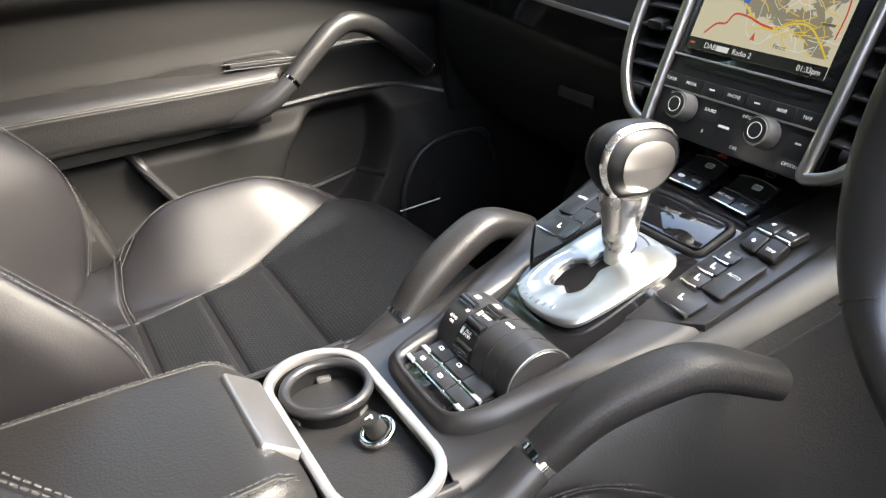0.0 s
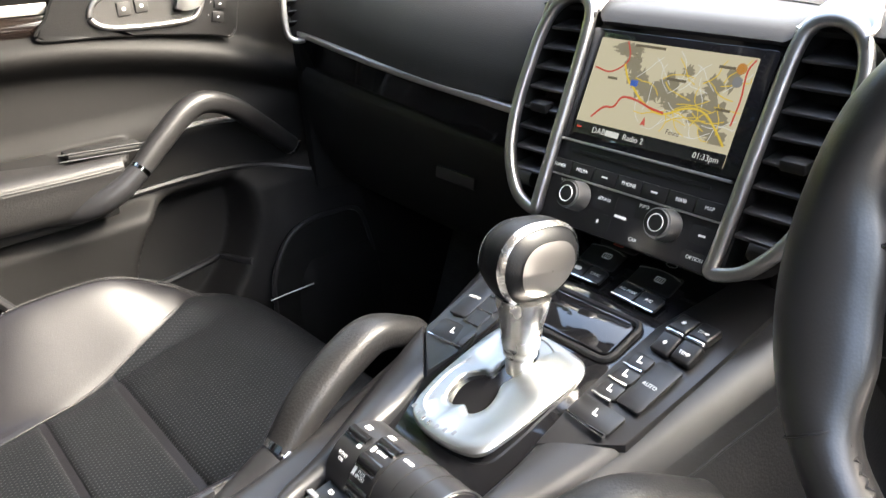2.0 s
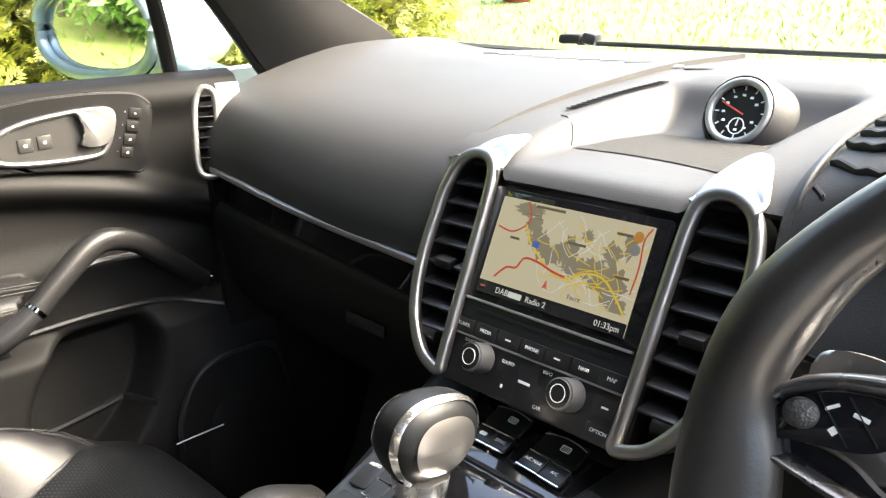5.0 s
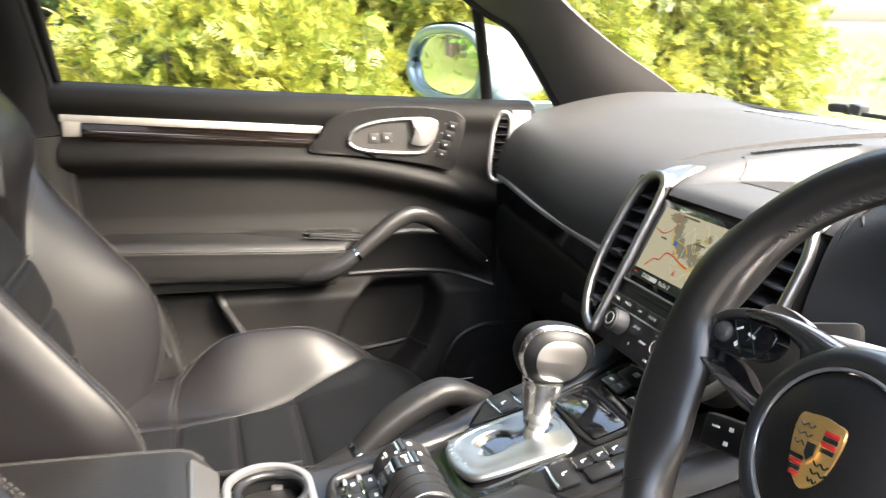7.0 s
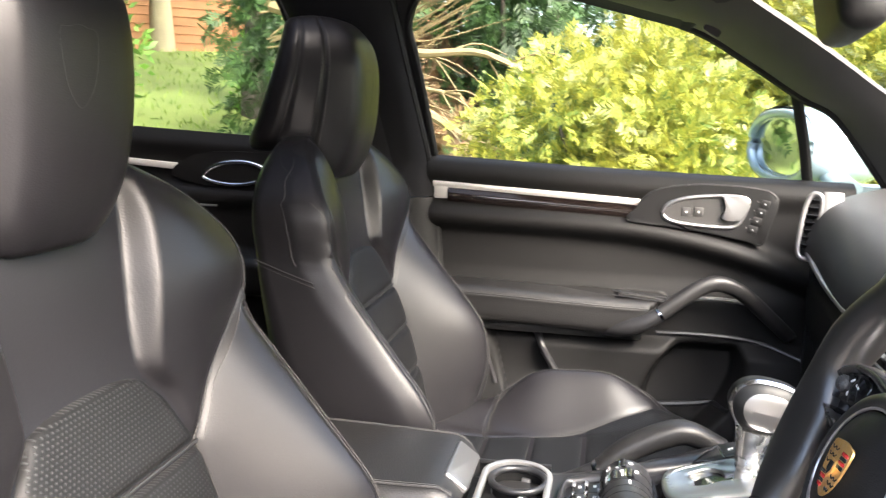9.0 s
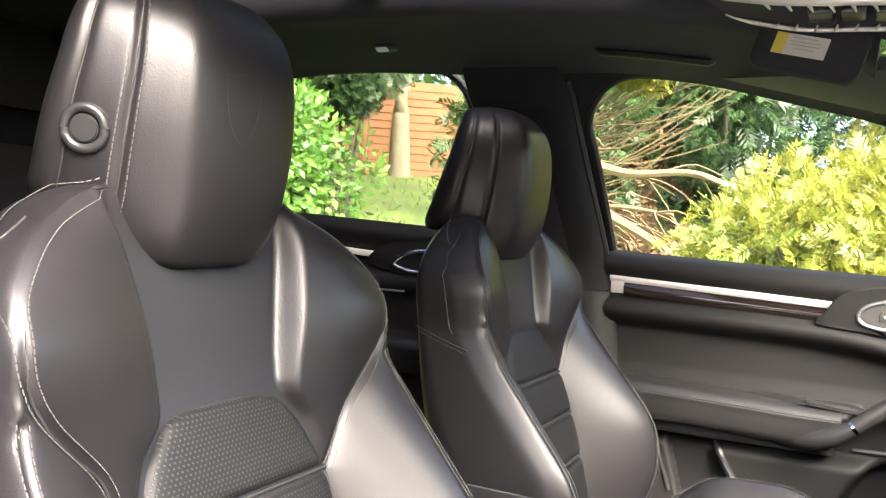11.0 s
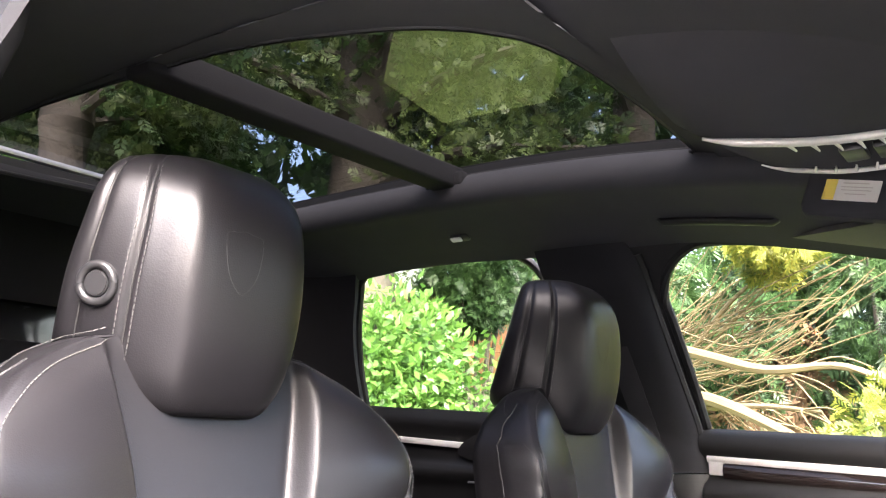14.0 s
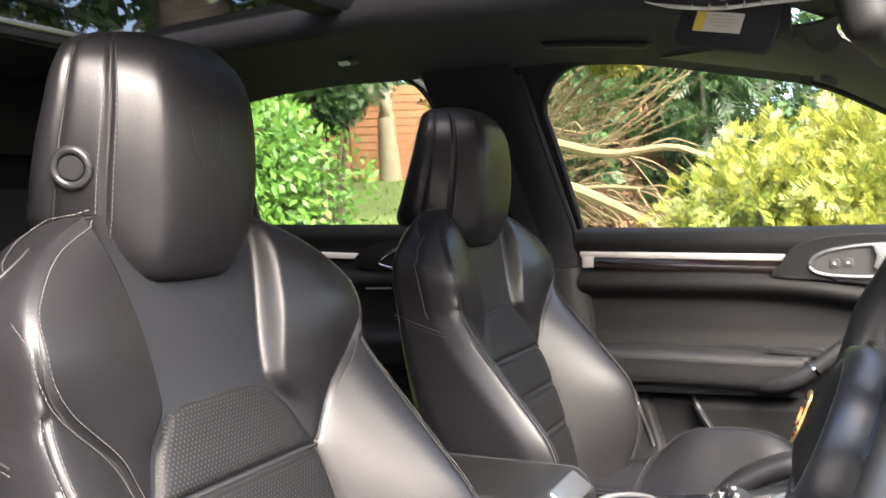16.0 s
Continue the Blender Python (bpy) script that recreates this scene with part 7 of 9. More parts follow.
def b_pillar(z, t):
    y = lerp_table(bf, z) + (lerp_table(br, z) - lerp_table(bf, z)) * t
    x = (lean(z) if z > 0.80 else -0.735) + 0.034 * math.sin(math.pi * t) ** 0.5 * (1 - sstep(1.08, 1.18, z)) + 0.004
    return (x, y, z)


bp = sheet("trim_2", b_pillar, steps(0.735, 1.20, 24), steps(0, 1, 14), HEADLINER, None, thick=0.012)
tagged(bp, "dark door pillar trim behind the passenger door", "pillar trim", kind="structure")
bl = sheet("trim_3", b_pillar, steps(0.03, 0.733, 16), steps(0, 1, 14), PLASTIC, None, thick=0.012)
tagged(bl, "black plastic lower door pillar trim", "pillar trim", kind="structure")
tube("pillar_seal", [Vector(b_pillar(z, 0.0)) + Vector((0.002, 0.006, 0)) for z in steps(0.10, 1.14, 30)], 0.009, RUBBER, D1, "black door seal", n=8)
BELT = base("seat_belt", (-0.66, -0.47, 0.9), "black seat belt with its height adjuster", "seat belt")
slab("guide", rrect(0.024, 0.16, 0.008), plane(Vector(b_pillar(1.0, 0.45)) + Vector((0.003, 0, 0)), (0, -1, 0), (0.42, -0.25, 1)), 0.006, DARK, BELT, "dark guide rail", r=0.002)
rbox("adjuster", (0.022, 0.034, 0.048), Matrix.Translation(Vector(b_pillar(0.985, 0.5)) + Vector((0.016, 0, 0))), 0.008, SATIN, BELT, "black belt adjuster")
sheet("webbing", lambda z, t: Vector(b_pillar(z, 0.35 + 0.28 * t)) + Vector((0.012, -0.02 * (0.97 - z), 0)), steps(0.42, 0.97, 14), steps(0, 1, 3), mat("belt_web", (0.015, 0.015, 0.016), 0.7, bump=(0.002, 0.6, "noise")), BELT, "black woven webbing", thick=0.0015)

# ---------- rear door ----------
D2 = base("door_2", (-0.73, -0.9, 0.05), "closed rear door with black trim and silver strip", "car door", kind="structure")


def rbelt(y):
    return lerp_table([(-1.45, 0.885), (-1.17, 0.866), (-0.88, 0.852), (-0.52, 0.835)], y)


def rear_pt(y, t):
    z = 0.03 + (rbelt(y) - 0.03) * t
    x = -0.722 + 0.012 * math.exp(-((z - rbelt(y) + 0.03) / 0.022) ** 2) + 0.022 * math.exp(-((z - 0.715) / 0.020) ** 2) + 0.05 * sstep(0.60, 0.575, z) * sstep(0.50, 0.52, z)
    return (x, y, z)


sheet("door_trim", rear_pt, steps(-1.45, -0.50, 30), steps(0, 1, 80), PLASTIC, D2, "black padded door trim", thick=0.004, angle=70)
rbox("silver_strip", (0.012, 0.36, 0.014), pose(-0.712, -1.06, 0.786, -3.5, 0, 0), 0.003, STRIP, D2, "satin silver strip")
bz2 = plane((-0.716, 0.0, 0.0), (0, 1, 0), (0, 0, 1))
slab("handle_bezel", [(p.x, p.y) for p in spline([(a, b, 0) for a, b in ((-0.90, 0.755), (-0.865, 0.795), (-0.80, 0.81), (-0.68, 0.81), (-0.62, 0.79), (-0.64, 0.74), (-0.75, 0.73))], 50, True)], bz2, 0.012, PLASTIC, D2, "black handle bezel", r=0.003)
tube("handle_ring", [bz2 @ Vector((p.x, p.y, 0.014)) for p in spline([(a, b, 0) for a, b in ((-0.83, 0.757), (-0.79, 0.785), (-0.73, 0.79), (-0.69, 0.775), (-0.71, 0.750), (-0.77, 0.742))], 40, True)], 0.0045, CHROME, D2, "chrome ring", n=10, closed=True)
rbox("bright_line", (0.006, 0.07, 0.004), pose(-0.694, -0.83, 0.697, 0, 0, 0), 0.001, SILVER, D2, "bright line")
REAR_WIN = [(-0.545, 0.83), (-0.570, 0.95), (-0.600, 1.05), (-0.625, 1.13), (-0.665, 1.168), (-0.72, 1.178), (-0.90, 1.180), (-1.06, 1.178), (-1.115, 1.165), (-1.135, 1.13), (-1.165, 1.06), (-1.19, 0.96), (-1.20, 0.86)]
rw = [Vector((lean(p.y), p.x, p.y)) for p in spline([(a, b, 0) for a, b in REAR_WIN], 48)]
w2 = sheet("window_2", lambda i, t: rw[int(i)].lerp(Vector((lean(0.82), rw[int(i)].y, 0.82)), t) + Vector((-0.03, 0, 0)), range(49), steps(0, 1, 6), pane_mat("privacy_glass", (0.80, 0.85, 0.80)), None)
tagged(w2, "clear rear door window glass", "window", kind="structure")
w2.visible_shadow = False
tube("window_seal", [p + Vector((-0.012, 0, 0)) for p in rw], 0.009, RUBBER, D2, "black rubber seal", n=8)
# solid trim behind the rear window and the tail
for nm, y0, y1 in (("trim_4", -1.20, -1.60),):
    def c_pillar(z, t, y0=y0, y1=y1):
        ya = lerp_table([(0.82, -1.21), (0.96, -1.20), (1.06, -1.175), (1.13, -1.145), (1.2, -1.12)], z)
        return (lean(z) + 0.004 + 0.131 * t * t, ya + 0.016 + (y1 - ya - 0.016) * t, z)
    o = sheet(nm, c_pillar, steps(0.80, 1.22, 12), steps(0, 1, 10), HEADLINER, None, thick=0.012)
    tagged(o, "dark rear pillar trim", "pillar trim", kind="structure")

# ---------- roof ----------
LIP_L, LIP_R, LIP_F, LIP_B = -0.40, 0.305, -0.168, -1.36


def lip_z(y):
    return lerp_table([(-1.7, 1.262), (-1.36, 1.285), (-1.2, 1.292), (-0.68, 1.288), (-0.40, 1.272), (-0.152, 1.243), (0.0, 1.212), (0.12, 1.170), (0.20, 1.130), (0.26, 1.09)], y)


def win_z(y):
    return lerp_table([(-1.7, 1.15), (-1.1, 1.168), (-0.90, 1.180), (-0.66, 1.168), (-0.50, 1.165), (-0.30, 1.160), (-0.146, 1.138), (0.016, 1.100), (0.153, 1.064), (0.26, 1.008)], y)


def side_lining(k):
    def fn(y, t):
        w = win_z(y)
        lx = abs(LIP_L if k < 0 else LIP_R)
        wx = -lean(w) + 0.004
        top = lip_z(y) - (0.018 if k > 0 else 0.0)
        if t > 0.8 and k < 0:                       # rolled edge along the glass
            a = radians(-90 + 165 * (t - 0.8) / 0.2)
            return (k * (lx + 0.016 - 0.024 * math.cos(a)), y, top - 0.020 + 0.024 * math.sin(a))
        t = t / 0.8 if k < 0 else t
        x = wx + (lx + (0.016 if k < 0 else 0.0) - wx) * t
        end = top - (0.044 if k < 0 else 0.0)
        z = w + (end - w) * math.sin(t * math.pi / 2) ** 0.9 - 0.012 * math.sin(math.pi * t)
        return (k * x, y, z)
    return fn


for k, nm in ((-1, "ceiling_1"), (1, "ceiling_2")):
    o = sheet(nm, side_lining(k), steps(-1.66, 0.13, 60), steps(0, 1, 40), CEILING, None, thick=0.01)
    tagged(o, "dark cloth headliner along the roof side", "headliner", kind="structure")


def front_lining(y, t):
    x = LIP_L + (LIP_R - LIP_L) * t
    return (x, y, lip_z(y) + 0.004 * math.sin(math.pi * t))


o = sheet("ceiling_3", front_lining, steps(LIP_F + 0.004, 0.24, 20), steps(0, 1, 16), CEILING, None, thick=0.012)
tagged(o, "dark cloth headliner over the windscreen", "headliner", kind="structure")
o = sheet("ceiling_4", front_lining, steps(-1.66, LIP_B, 8), steps(0, 1, 16), CEILING, None, thick=0.012)
tagged(o, "dark cloth headliner over the boot", "headliner", kind="structure")
SR = base("sunroof", (0, -0.7, 1.30), "panoramic glass roof in two tinted panels", "sunroof")
VISOR_EDGE = spline([(-0.60, 0.150, 1.066), (-0.53, 0.180, 1.083), (-0.455, 0.205, 1.089), (-0.405, 0.192, 1.112), (-0.36, 0.212, 1.120), (-0.30, 0.230, 1.128)], 20)
o = sheet("ceiling_6", lambda i, t: Vector(side_lining(-1)(0.118, 0.8 * i / 20)).lerp(VISOR_EDGE[int(i)], t) - Vector((0, 0, 0.012 * math.sin(math.pi * t))), range(21), steps(0, 1, 8), CEILING, None, thick=0.005)
tagged(o, "dark headliner in the corner behind the visor", "headliner", kind="structure")
GZ = 0.036
EDGE = [(-0.40, -1.30), (-0.40, -1.0), (-0.40, -0.7), (-0.40, -0.45), (-0.40, -0.245), (-0.392, -0.215), (-0.365, -0.203), (-0.25, -0.199), (-0.10, -0.197), (0.03, -0.199), (0.107, -0.211), (0.150, -0.238), (0.183, -0.275), (0.211, -0.333), (0.240, -0.434), (0.263, -0.543), (0.277, -0.677), (0.292, -0.862), (0.303, -1.035), (0.303, -1.28), (0.285, -1.335), (0.24, -1.356), (0.0, -1.358), (-0.33, -1.356), (-0.385, -1.34)]
edge = [(p.x, p.y) for p in spline([(a, b, 0) for a, b in EDGE], 240, True)]
edge = edge[:-1] if math.dist(edge[0], edge[-1]) < 1e-6 else edge


def edge_out(i):
    (x0, y0), (x1, y1) = edge[i - 1], edge[(i + 1) % len(edge)]
    d = Vector((y0 - y1, x1 - x0, 0)).normalized()
    x, y = edge[i]
    return d if d.dot(Vector((x + 0.05, y + 0.75, 0))) > 0 else -d


def roof_lip(x, y):
    return lip_z(y) - 0.018 * sstep(-0.2, 0.29, x)


def corner_fill(i, t):
    """Headliner between the rounded opening and the square of the panels round it."""
    x, y = edge[int(i)]
    px = min(max(x, LIP_L), LIP_R)
    d = [abs(x - LIP_L + 0.002), abs(LIP_R + 0.002 - x), abs(LIP_F + 0.008 - y), abs(y - LIP_B + 0.004)]
    to = edge_out(int(i))
    reach = min(v / abs(c) for v, c in ((d[1] if to.x > 0 else d[0], to.x), (d[2] if to.y > 0 else d[3], to.y)) if abs(c) > 1e-4)
    q = Vector((x, y, 0)) + to * reach * t
    return (q.x, q.y, roof_lip(q.x, q.y) - 0.003 + 0.004 * (1 - t) ** 2)


o = sheet("ceiling_5", lambda t, i: corner_fill(i, t), steps(0, 1, 6), range(len(edge)), CEILING, None, wrap=True)
tagged(o, "dark cloth headliner round the glass roof opening", "headliner", kind="structure")
for y0, y1 in ((LIP_F + 0.01, -0.717), (-0.717, LIP_B - 0.03)):
    sheet("glass_panel", lambda y, t: (LIP_L - 0.045 + (LIP_R - LIP_L + 0.09) * t, y, lip_z(y) + GZ + 0.012 * math.sin(math.pi * t)), steps(y0, y1, 16), steps(0, 1, 12), ROOF_GLASS, SR, "dark tinted glass panel")
# stepped rubber frame round the opening
STEP = [(-0.001, -0.004), (-0.003, 0.0), (-0.003, 0.005), (0.008, 0.0065), (0.008, 0.013), (0.017, 0.0145), (0.017, 0.021), (0.026, 0.0225), (0.026, 0.040)]


def step_pt(j, i):
    x, y = edge[int(i)]
    w, dz = STEP[int(j)]
    q = Vector((x, y, 0)) + edge_out(int(i)) * w
    return (q.x, q.y, roof_lip(x, y) + dz)


sheet("roof_frame", step_pt, range(len(STEP)), range(len(edge)), RUBBER, SR, "black stepped roof frame", wrap=True, angle=25)
for w, dz, r in ((-0.001, 0.002, 0.0032), (0.010, 0.0095, 0.0026), (0.019, 0.0175, 0.0026)):
    tube("roof_seal", [(edge[i][0] + edge_out(i).x * w, edge[i][1] + edge_out(i).y * w, roof_lip(*edge[i]) + dz) for i in range(len(edge))], r, DASH, SR, "dark rubber seal", n=8, closed=True)
rbox("cross_bar", (0.72, 0.058, 0.046), pose(-0.055, -0.717, 1.287, 0, 1.5, 0), 0.007, HEADLINER, SR, "dark cross bar", seg=3)
rbox("cross_bar_end", (0.030, 0.095, 0.030), pose(-0.395, -0.717, 1.290, 0, 1.5, 0), 0.008, HEADLINER, SR, "dark end of the cross bar", seg=3)
rbox("roof_rail", (0.9, 0.02, 0.012), pose((LIP_L + LIP_R) / 2, LIP_B + 0.03, lip_z(LIP_B) + 0.018), 0.004, SILVER, SR, "bright rear edge")
# reading lamp and folded roof handle on the passenger side
fl = side_lining(-1)
LP = base("reading_lamp", fl(-0.757, 0.38), "small clear side reading lamp", "lamp")
LT = 0.38
n_side = (Vector(fl(-0.747, LT)) - Vector(fl(-0.757, LT))).cross(Vector(fl(-0.757, LT + 0.02)) - Vector(fl(-0.757, LT))).normalized()
n_side = n_side if n_side.x > 0 else -n_side
mp = plane(Vector(fl(-0.757, LT)) + n_side * 0.010, (0, 1, 0), n_side.cross(Vector((0, 1, 0))))
slab("lamp_body", rrect(0.046, 0.020, 0.005), mp, 0.004, SATIN, LP, r=0.001)
slab("lens", rrect(0.026, 0.014, 0.003), mp @ Matrix.Translation((-0.008, 0, 0.004)), 0.002, mat("frosted_lens", (0.6, 0.62, 0.64), 0.3), LP, "frosted lens")
RH = base("roof_handle", fl(-0.22, 0.34), "dark folded roof grab handle above the door", "grab handle")
hp = [Vector(fl(y, 0.34)) + n_side * 0.012 for y in steps(-0.325, -0.115, 16)]
hp[0] -= n_side * 0.012
hp[-1] -= n_side * 0.012
tube("grip", hp, 0.011, DARK, RH, "dark grip", n=12, flat=0.7)
# overhead console
OC = base("overhead_console", (-0.10, 0.0, 1.2), "dark overhead console with silver-edged lamp slots", "overhead console")
NEAR_X = [(-0.13, -0.105), (-0.094, -0.107), (-0.006, -0.129), (0.054, -0.155), (0.12, -0.157), (0.17, -0.152)]
FAR_X = [(-0.13, -0.12), (-0.094, -0.125), (-0.075, -0.19), (-0.052, -0.245), (0.0, -0.25), (0.17, -0.25)]


def oc_line(y, far):
    """The two silver-edged rims of the lamp slot in the side of the console."""
    if far:
        return Vector((lerp_table(FAR_X, y), y, lerp_table([(-0.13, 1.19), (-0.094, 1.166), (-0.052, 1.159), (0.003, 1.145), (0.045, 1.138), (0.113, 1.135), (0.17, 1.132)], y)))
    return Vector((lerp_table(NEAR_X, y), y, lerp_table([(-0.13, 1.19), (-0.094, 1.165), (-0.006, 1.150), (0.054, 1.150), (0.12, 1.147), (0.17, 1.140)], y)))


def oc_body(y, t):
    a, b = oc_line(y, False), oc_line(y, True)
    e0, e1 = Vector((0.09, y, lip_z(y) - 0.006)), Vector((-0.30, y, lip_z(y) - 0.006))
    if t < 1:
        p = e0.lerp(a, t)
        return p - Vector((0, 0, 0.010 * math.sin(math.pi * t)))
    if t < 2:
        return a.lerp(b, t - 1) + Vector((0, 0, 0.006 * math.sin(math.pi * (t - 1))))
    return b.lerp(e1, t - 2)


sheet("shell", oc_body, steps(-0.130, 0.17, 24), steps(0, 3, 30), CEILING, OC, "dark cloth-covered shell", thick=0.004)
LAMP_TRIM = mat("lamp_bezel", (0.55, 0.54, 0.50), 0.35, 0.3, var=(0.02, 0.1))
for far, r, y0 in ((False, 0.0060, -0.096), (True, 0.0032, -0.060)):
    line = [oc_line(y, far) + Vector((0, 0, -0.003)) for y in steps(y0, 0.165, 28)]
    tube("silver_edge", line, [r * (0.35 + 0.65 * sstep(0, 5, i)) for i in range(29)], LAMP_TRIM, OC, "bright silver edge", n=10)
for i in range(7):
    y = 0.0 + 0.024 * i
    a, b = oc_line(y, False), oc_line(y + 0.004, True)
    d = (b - a).normalized()
    tube("lamp_rib", [a + Vector((0, 0, -0.006)), a + d * 0.020 + Vector((0, 0.004, -0.009))], [0.0034, 0.0012], LAMP_TRIM, OC, "bright rib", n=6)
    tube("lamp_rib", [b + Vector((0, 0, -0.004)), b - d * 0.016 + Vector((0, 0.004, -0.003))], [0.0028, 0.0012], LAMP_TRIM, OC, "bright rib", n=6)
for y in (0.060, 0.098, 0.136):
    p = oc_line(y, False).lerp(oc_line(y, True), 0.5)
    rbox("lamp_key", (0.05, 0.028, 0.010), pose(p.x, p.y, p.z), 0.003, SATIN, OC, "black lamp key")
# sun visor with its label
SV = base("sun_visor", (-0.33, 0.06, 1.16), "dark folded sun visor with a warning label", "sun visor")
vm = plane((-0.335, 0.055, 1.140), (0.12, 0.96, -0.24), (-0.25, 0.26, 0.94))
slab("flap", rrect(0.150, 0.085, 0.015), vm @ Matrix.Translation((-0.012, -0.012, -0.014)), 0.012, CEILING, SV, "dark cloth flap", r=0.005)
LB = slab("label", rrect(0.074, 0.033, 0.001, 2), vm @ Matrix.Translation((-0.024, -0.013, -0.0015)), 0.0005, mat("label_paper", (0.62, 0.60, 0.55), 0.6), SV, "pale warning label")
slab("label_band", rrect(0.016, 0.0325, 0.0005, 2), vm @ Matrix.Translation((-0.053, -0.013, -0.0008)), 0.0003, mat("label_yellow", (0.70, 0.55, 0.10), 0.6), LB, "yellow band")
bars("label_print", [(-0.020, -0.002, 0.035, 0.0016), (-0.018, -0.008, 0.042, 0.0014), (-0.018, -0.013, 0.040, 0.0014), (-0.018, -0.019, 0.028, 0.0014)], vm @ Matrix.Translation((0, 0, -0.0006)), mat("label_ink", (0.44, 0.41, 0.36), 0.6), LB)

# ---------- outside ----------
def ground_z(x, y):
    d = min(26.0, max(0.0, math.hypot(x, y) - 2.0))
    az = math.atan2(y, -x)
    slope = 0.087 + 0.085 * sstep(0.35, -0.5, az) * sstep(-2.6, -1.6, az)
    if x > 0:
        slope *= sstep(5, 0, x)
    return -0.45 + slope * d


GRASS = mat("lawn", (0.10, 0.135, 0.032), 0.9, bump=(0.03, 1.0, "noise"), var=(0.6, 0.45))
xs = [-300, -120, -60] + steps(-40, 40, 80) + [60, 120, 300]
g = sheet("ground", lambda x, y: (x, y, ground_z(x, y) + 0.02 * noise.noise((x, y, 0))), xs, xs, GRASS, None)
tagged(g, "green lawn rising gently away from the car", "lawn", kind="structure")
# unseen gravel sheet, added pale so that it bounces light into the cabin
GRAVEL = mat("pale_bounce_gravel", (0.30, 0.285, 0.265), 0.9, bump=(0.02, 0.8, "noise"), var=(0.15, 0.3))
o = sheet("road", lambda x, y: (x, y, ground_z(x, y) + 0.035 - 0.10 * sstep(8.5, 9.0, abs(x - 7.6)) ), steps(-1.4, 16.6, 36), steps(-16, 16, 32), GRAVEL, None)
tagged(o, "unseen pale gravel sheet added to bounce light up", "driveway", kind="structure")
BARK = mat("grey_brown_bark", (0.055, 0.048, 0.038), 0.9, bump=(0.04, 1.0, "noise"), var=(0.15, 0.4))
PALE_BARK = mat("pale_bark", (0.20, 0.175, 0.115), 0.85, bump=(0.03, 0.8, "noise"), var=(0.2, 0.3))
TWIG = mat("pale_dead_twig", (0.116, 0.088, 0.041), 0.8, var=(0.3, 0.35))
GOLD_LEAF = leaf_mat("golden_conifer", (0.034, 0.080, 0.010), (0.33, 0.31, 0.042))
DARK_LEAF = leaf_mat("dark_evergreen", (0.012, 0.035, 0.012), (0.06, 0.12, 0.03))
MID_LEAF = leaf_mat("laurel_leaf", (0.035, 0.10, 0.020), (0.145, 0.28, 0.045), 0.45)
TREE_LEAF = leaf_mat("tree_conifer", (0.016, 0.038, 0.012), (0.135, 0.19, 0.050))
rs = np.random.RandomState(5)


def unit(a):
    return a / np.maximum(1e-6, np.linalg.norm(a, axis=1, keepdims=True))


def leaf_mesh(name, pos, ax, side, length, width, material, parent=None, label="", fold=0.15):
    """Many single leaves: a pointed blade along ax from pos, its width along side."""
    n = len(pos)
    up = unit(np.cross(ax, side))
    L, W = length[:, None], width[:, None]
    p0 = pos
    p1 = pos + ax * L * 0.45 + side * W * 0.5 + up * W * fold
    p2 = pos + ax * L
    p3 = pos + ax * L * 0.45 - side * W * 0.5 + up * W * fold
    v = np.stack([p0, p1, p2, p3], 1).reshape(-1, 3)
    me = bpy.data.meshes.new(name)
    me.vertices.add(4 * n)
    me.vertices.foreach_set("co", v.ravel())
    me.loops.add(4 * n)
    me.loops.foreach_set("vertex_index", np.arange(4 * n, dtype=np.int32))
    me.polygons.add(n)
    me.polygons.foreach_set("loop_start", np.arange(0, 4 * n, 4, dtype=np.int32))
    me.polygons.foreach_set("loop_total", np.full(n, 4, dtype=np.int32))
    me.update()
    me.validate()
    return finish(name, me, material, parent, label, False)


def frond_leaves(pos, out, size, per=9, wide=0.13):
    """Flat conifer sprays at pos that reach along out: blades in pairs on a drooping axis."""
    n = len(pos)
    ax = unit(out + rs.normal(0, 0.35, (n, 3)) + np.array([0, 0, -0.25]))
    side = unit(np.cross(ax, rs.normal(0, 1, (n, 3))))
    P, A, S, L, W = [], [], [], [], []
    for k in range(per):
        f = (k // 2) / (per / 2.0)
        sg = 1 if k % 2 else -1
        if k == per - 1:
            d, f = ax, 0.55
        else:
            d = unit(ax * 0.75 + side * sg * 0.75)
        P.append(pos + ax * (size * f)[:, None])
        A.append(d)
        S.append(unit(np.cross(d, np.cross(ax, side))))
        L.append(size * (0.66 - 0.34 * f) * rs.uniform(0.7, 1.2, n))
        W.append(size * wide * rs.uniform(0.8, 1.3, n))
    return np.concatenate(P), np.concatenate(A), np.concatenate(S), np.concatenate(L), np.concatenate(W)


def lumpy(n, centre, radii, lumps=14, inner=0.75, seed=1):
    """Points over a heap of overlapping lumps, with the way out at each."""
    r = np.random.RandomState(seed)
    c = unit(r.normal(0, 1, (lumps, 3))) * r.uniform(0.35, 0.75, (lumps, 1)) * np.array(radii)
    rad = r.uniform(0.28, 0.48, lumps)
    k = r.randint(0, lumps, n)
    d = unit(r.normal(0, 1, (n, 3)))
    p = c[k] + d * (rad[k] * r.uniform(inner, 1.05, n))[:, None] * np.array(radii)
    return p + np.array(centre), d


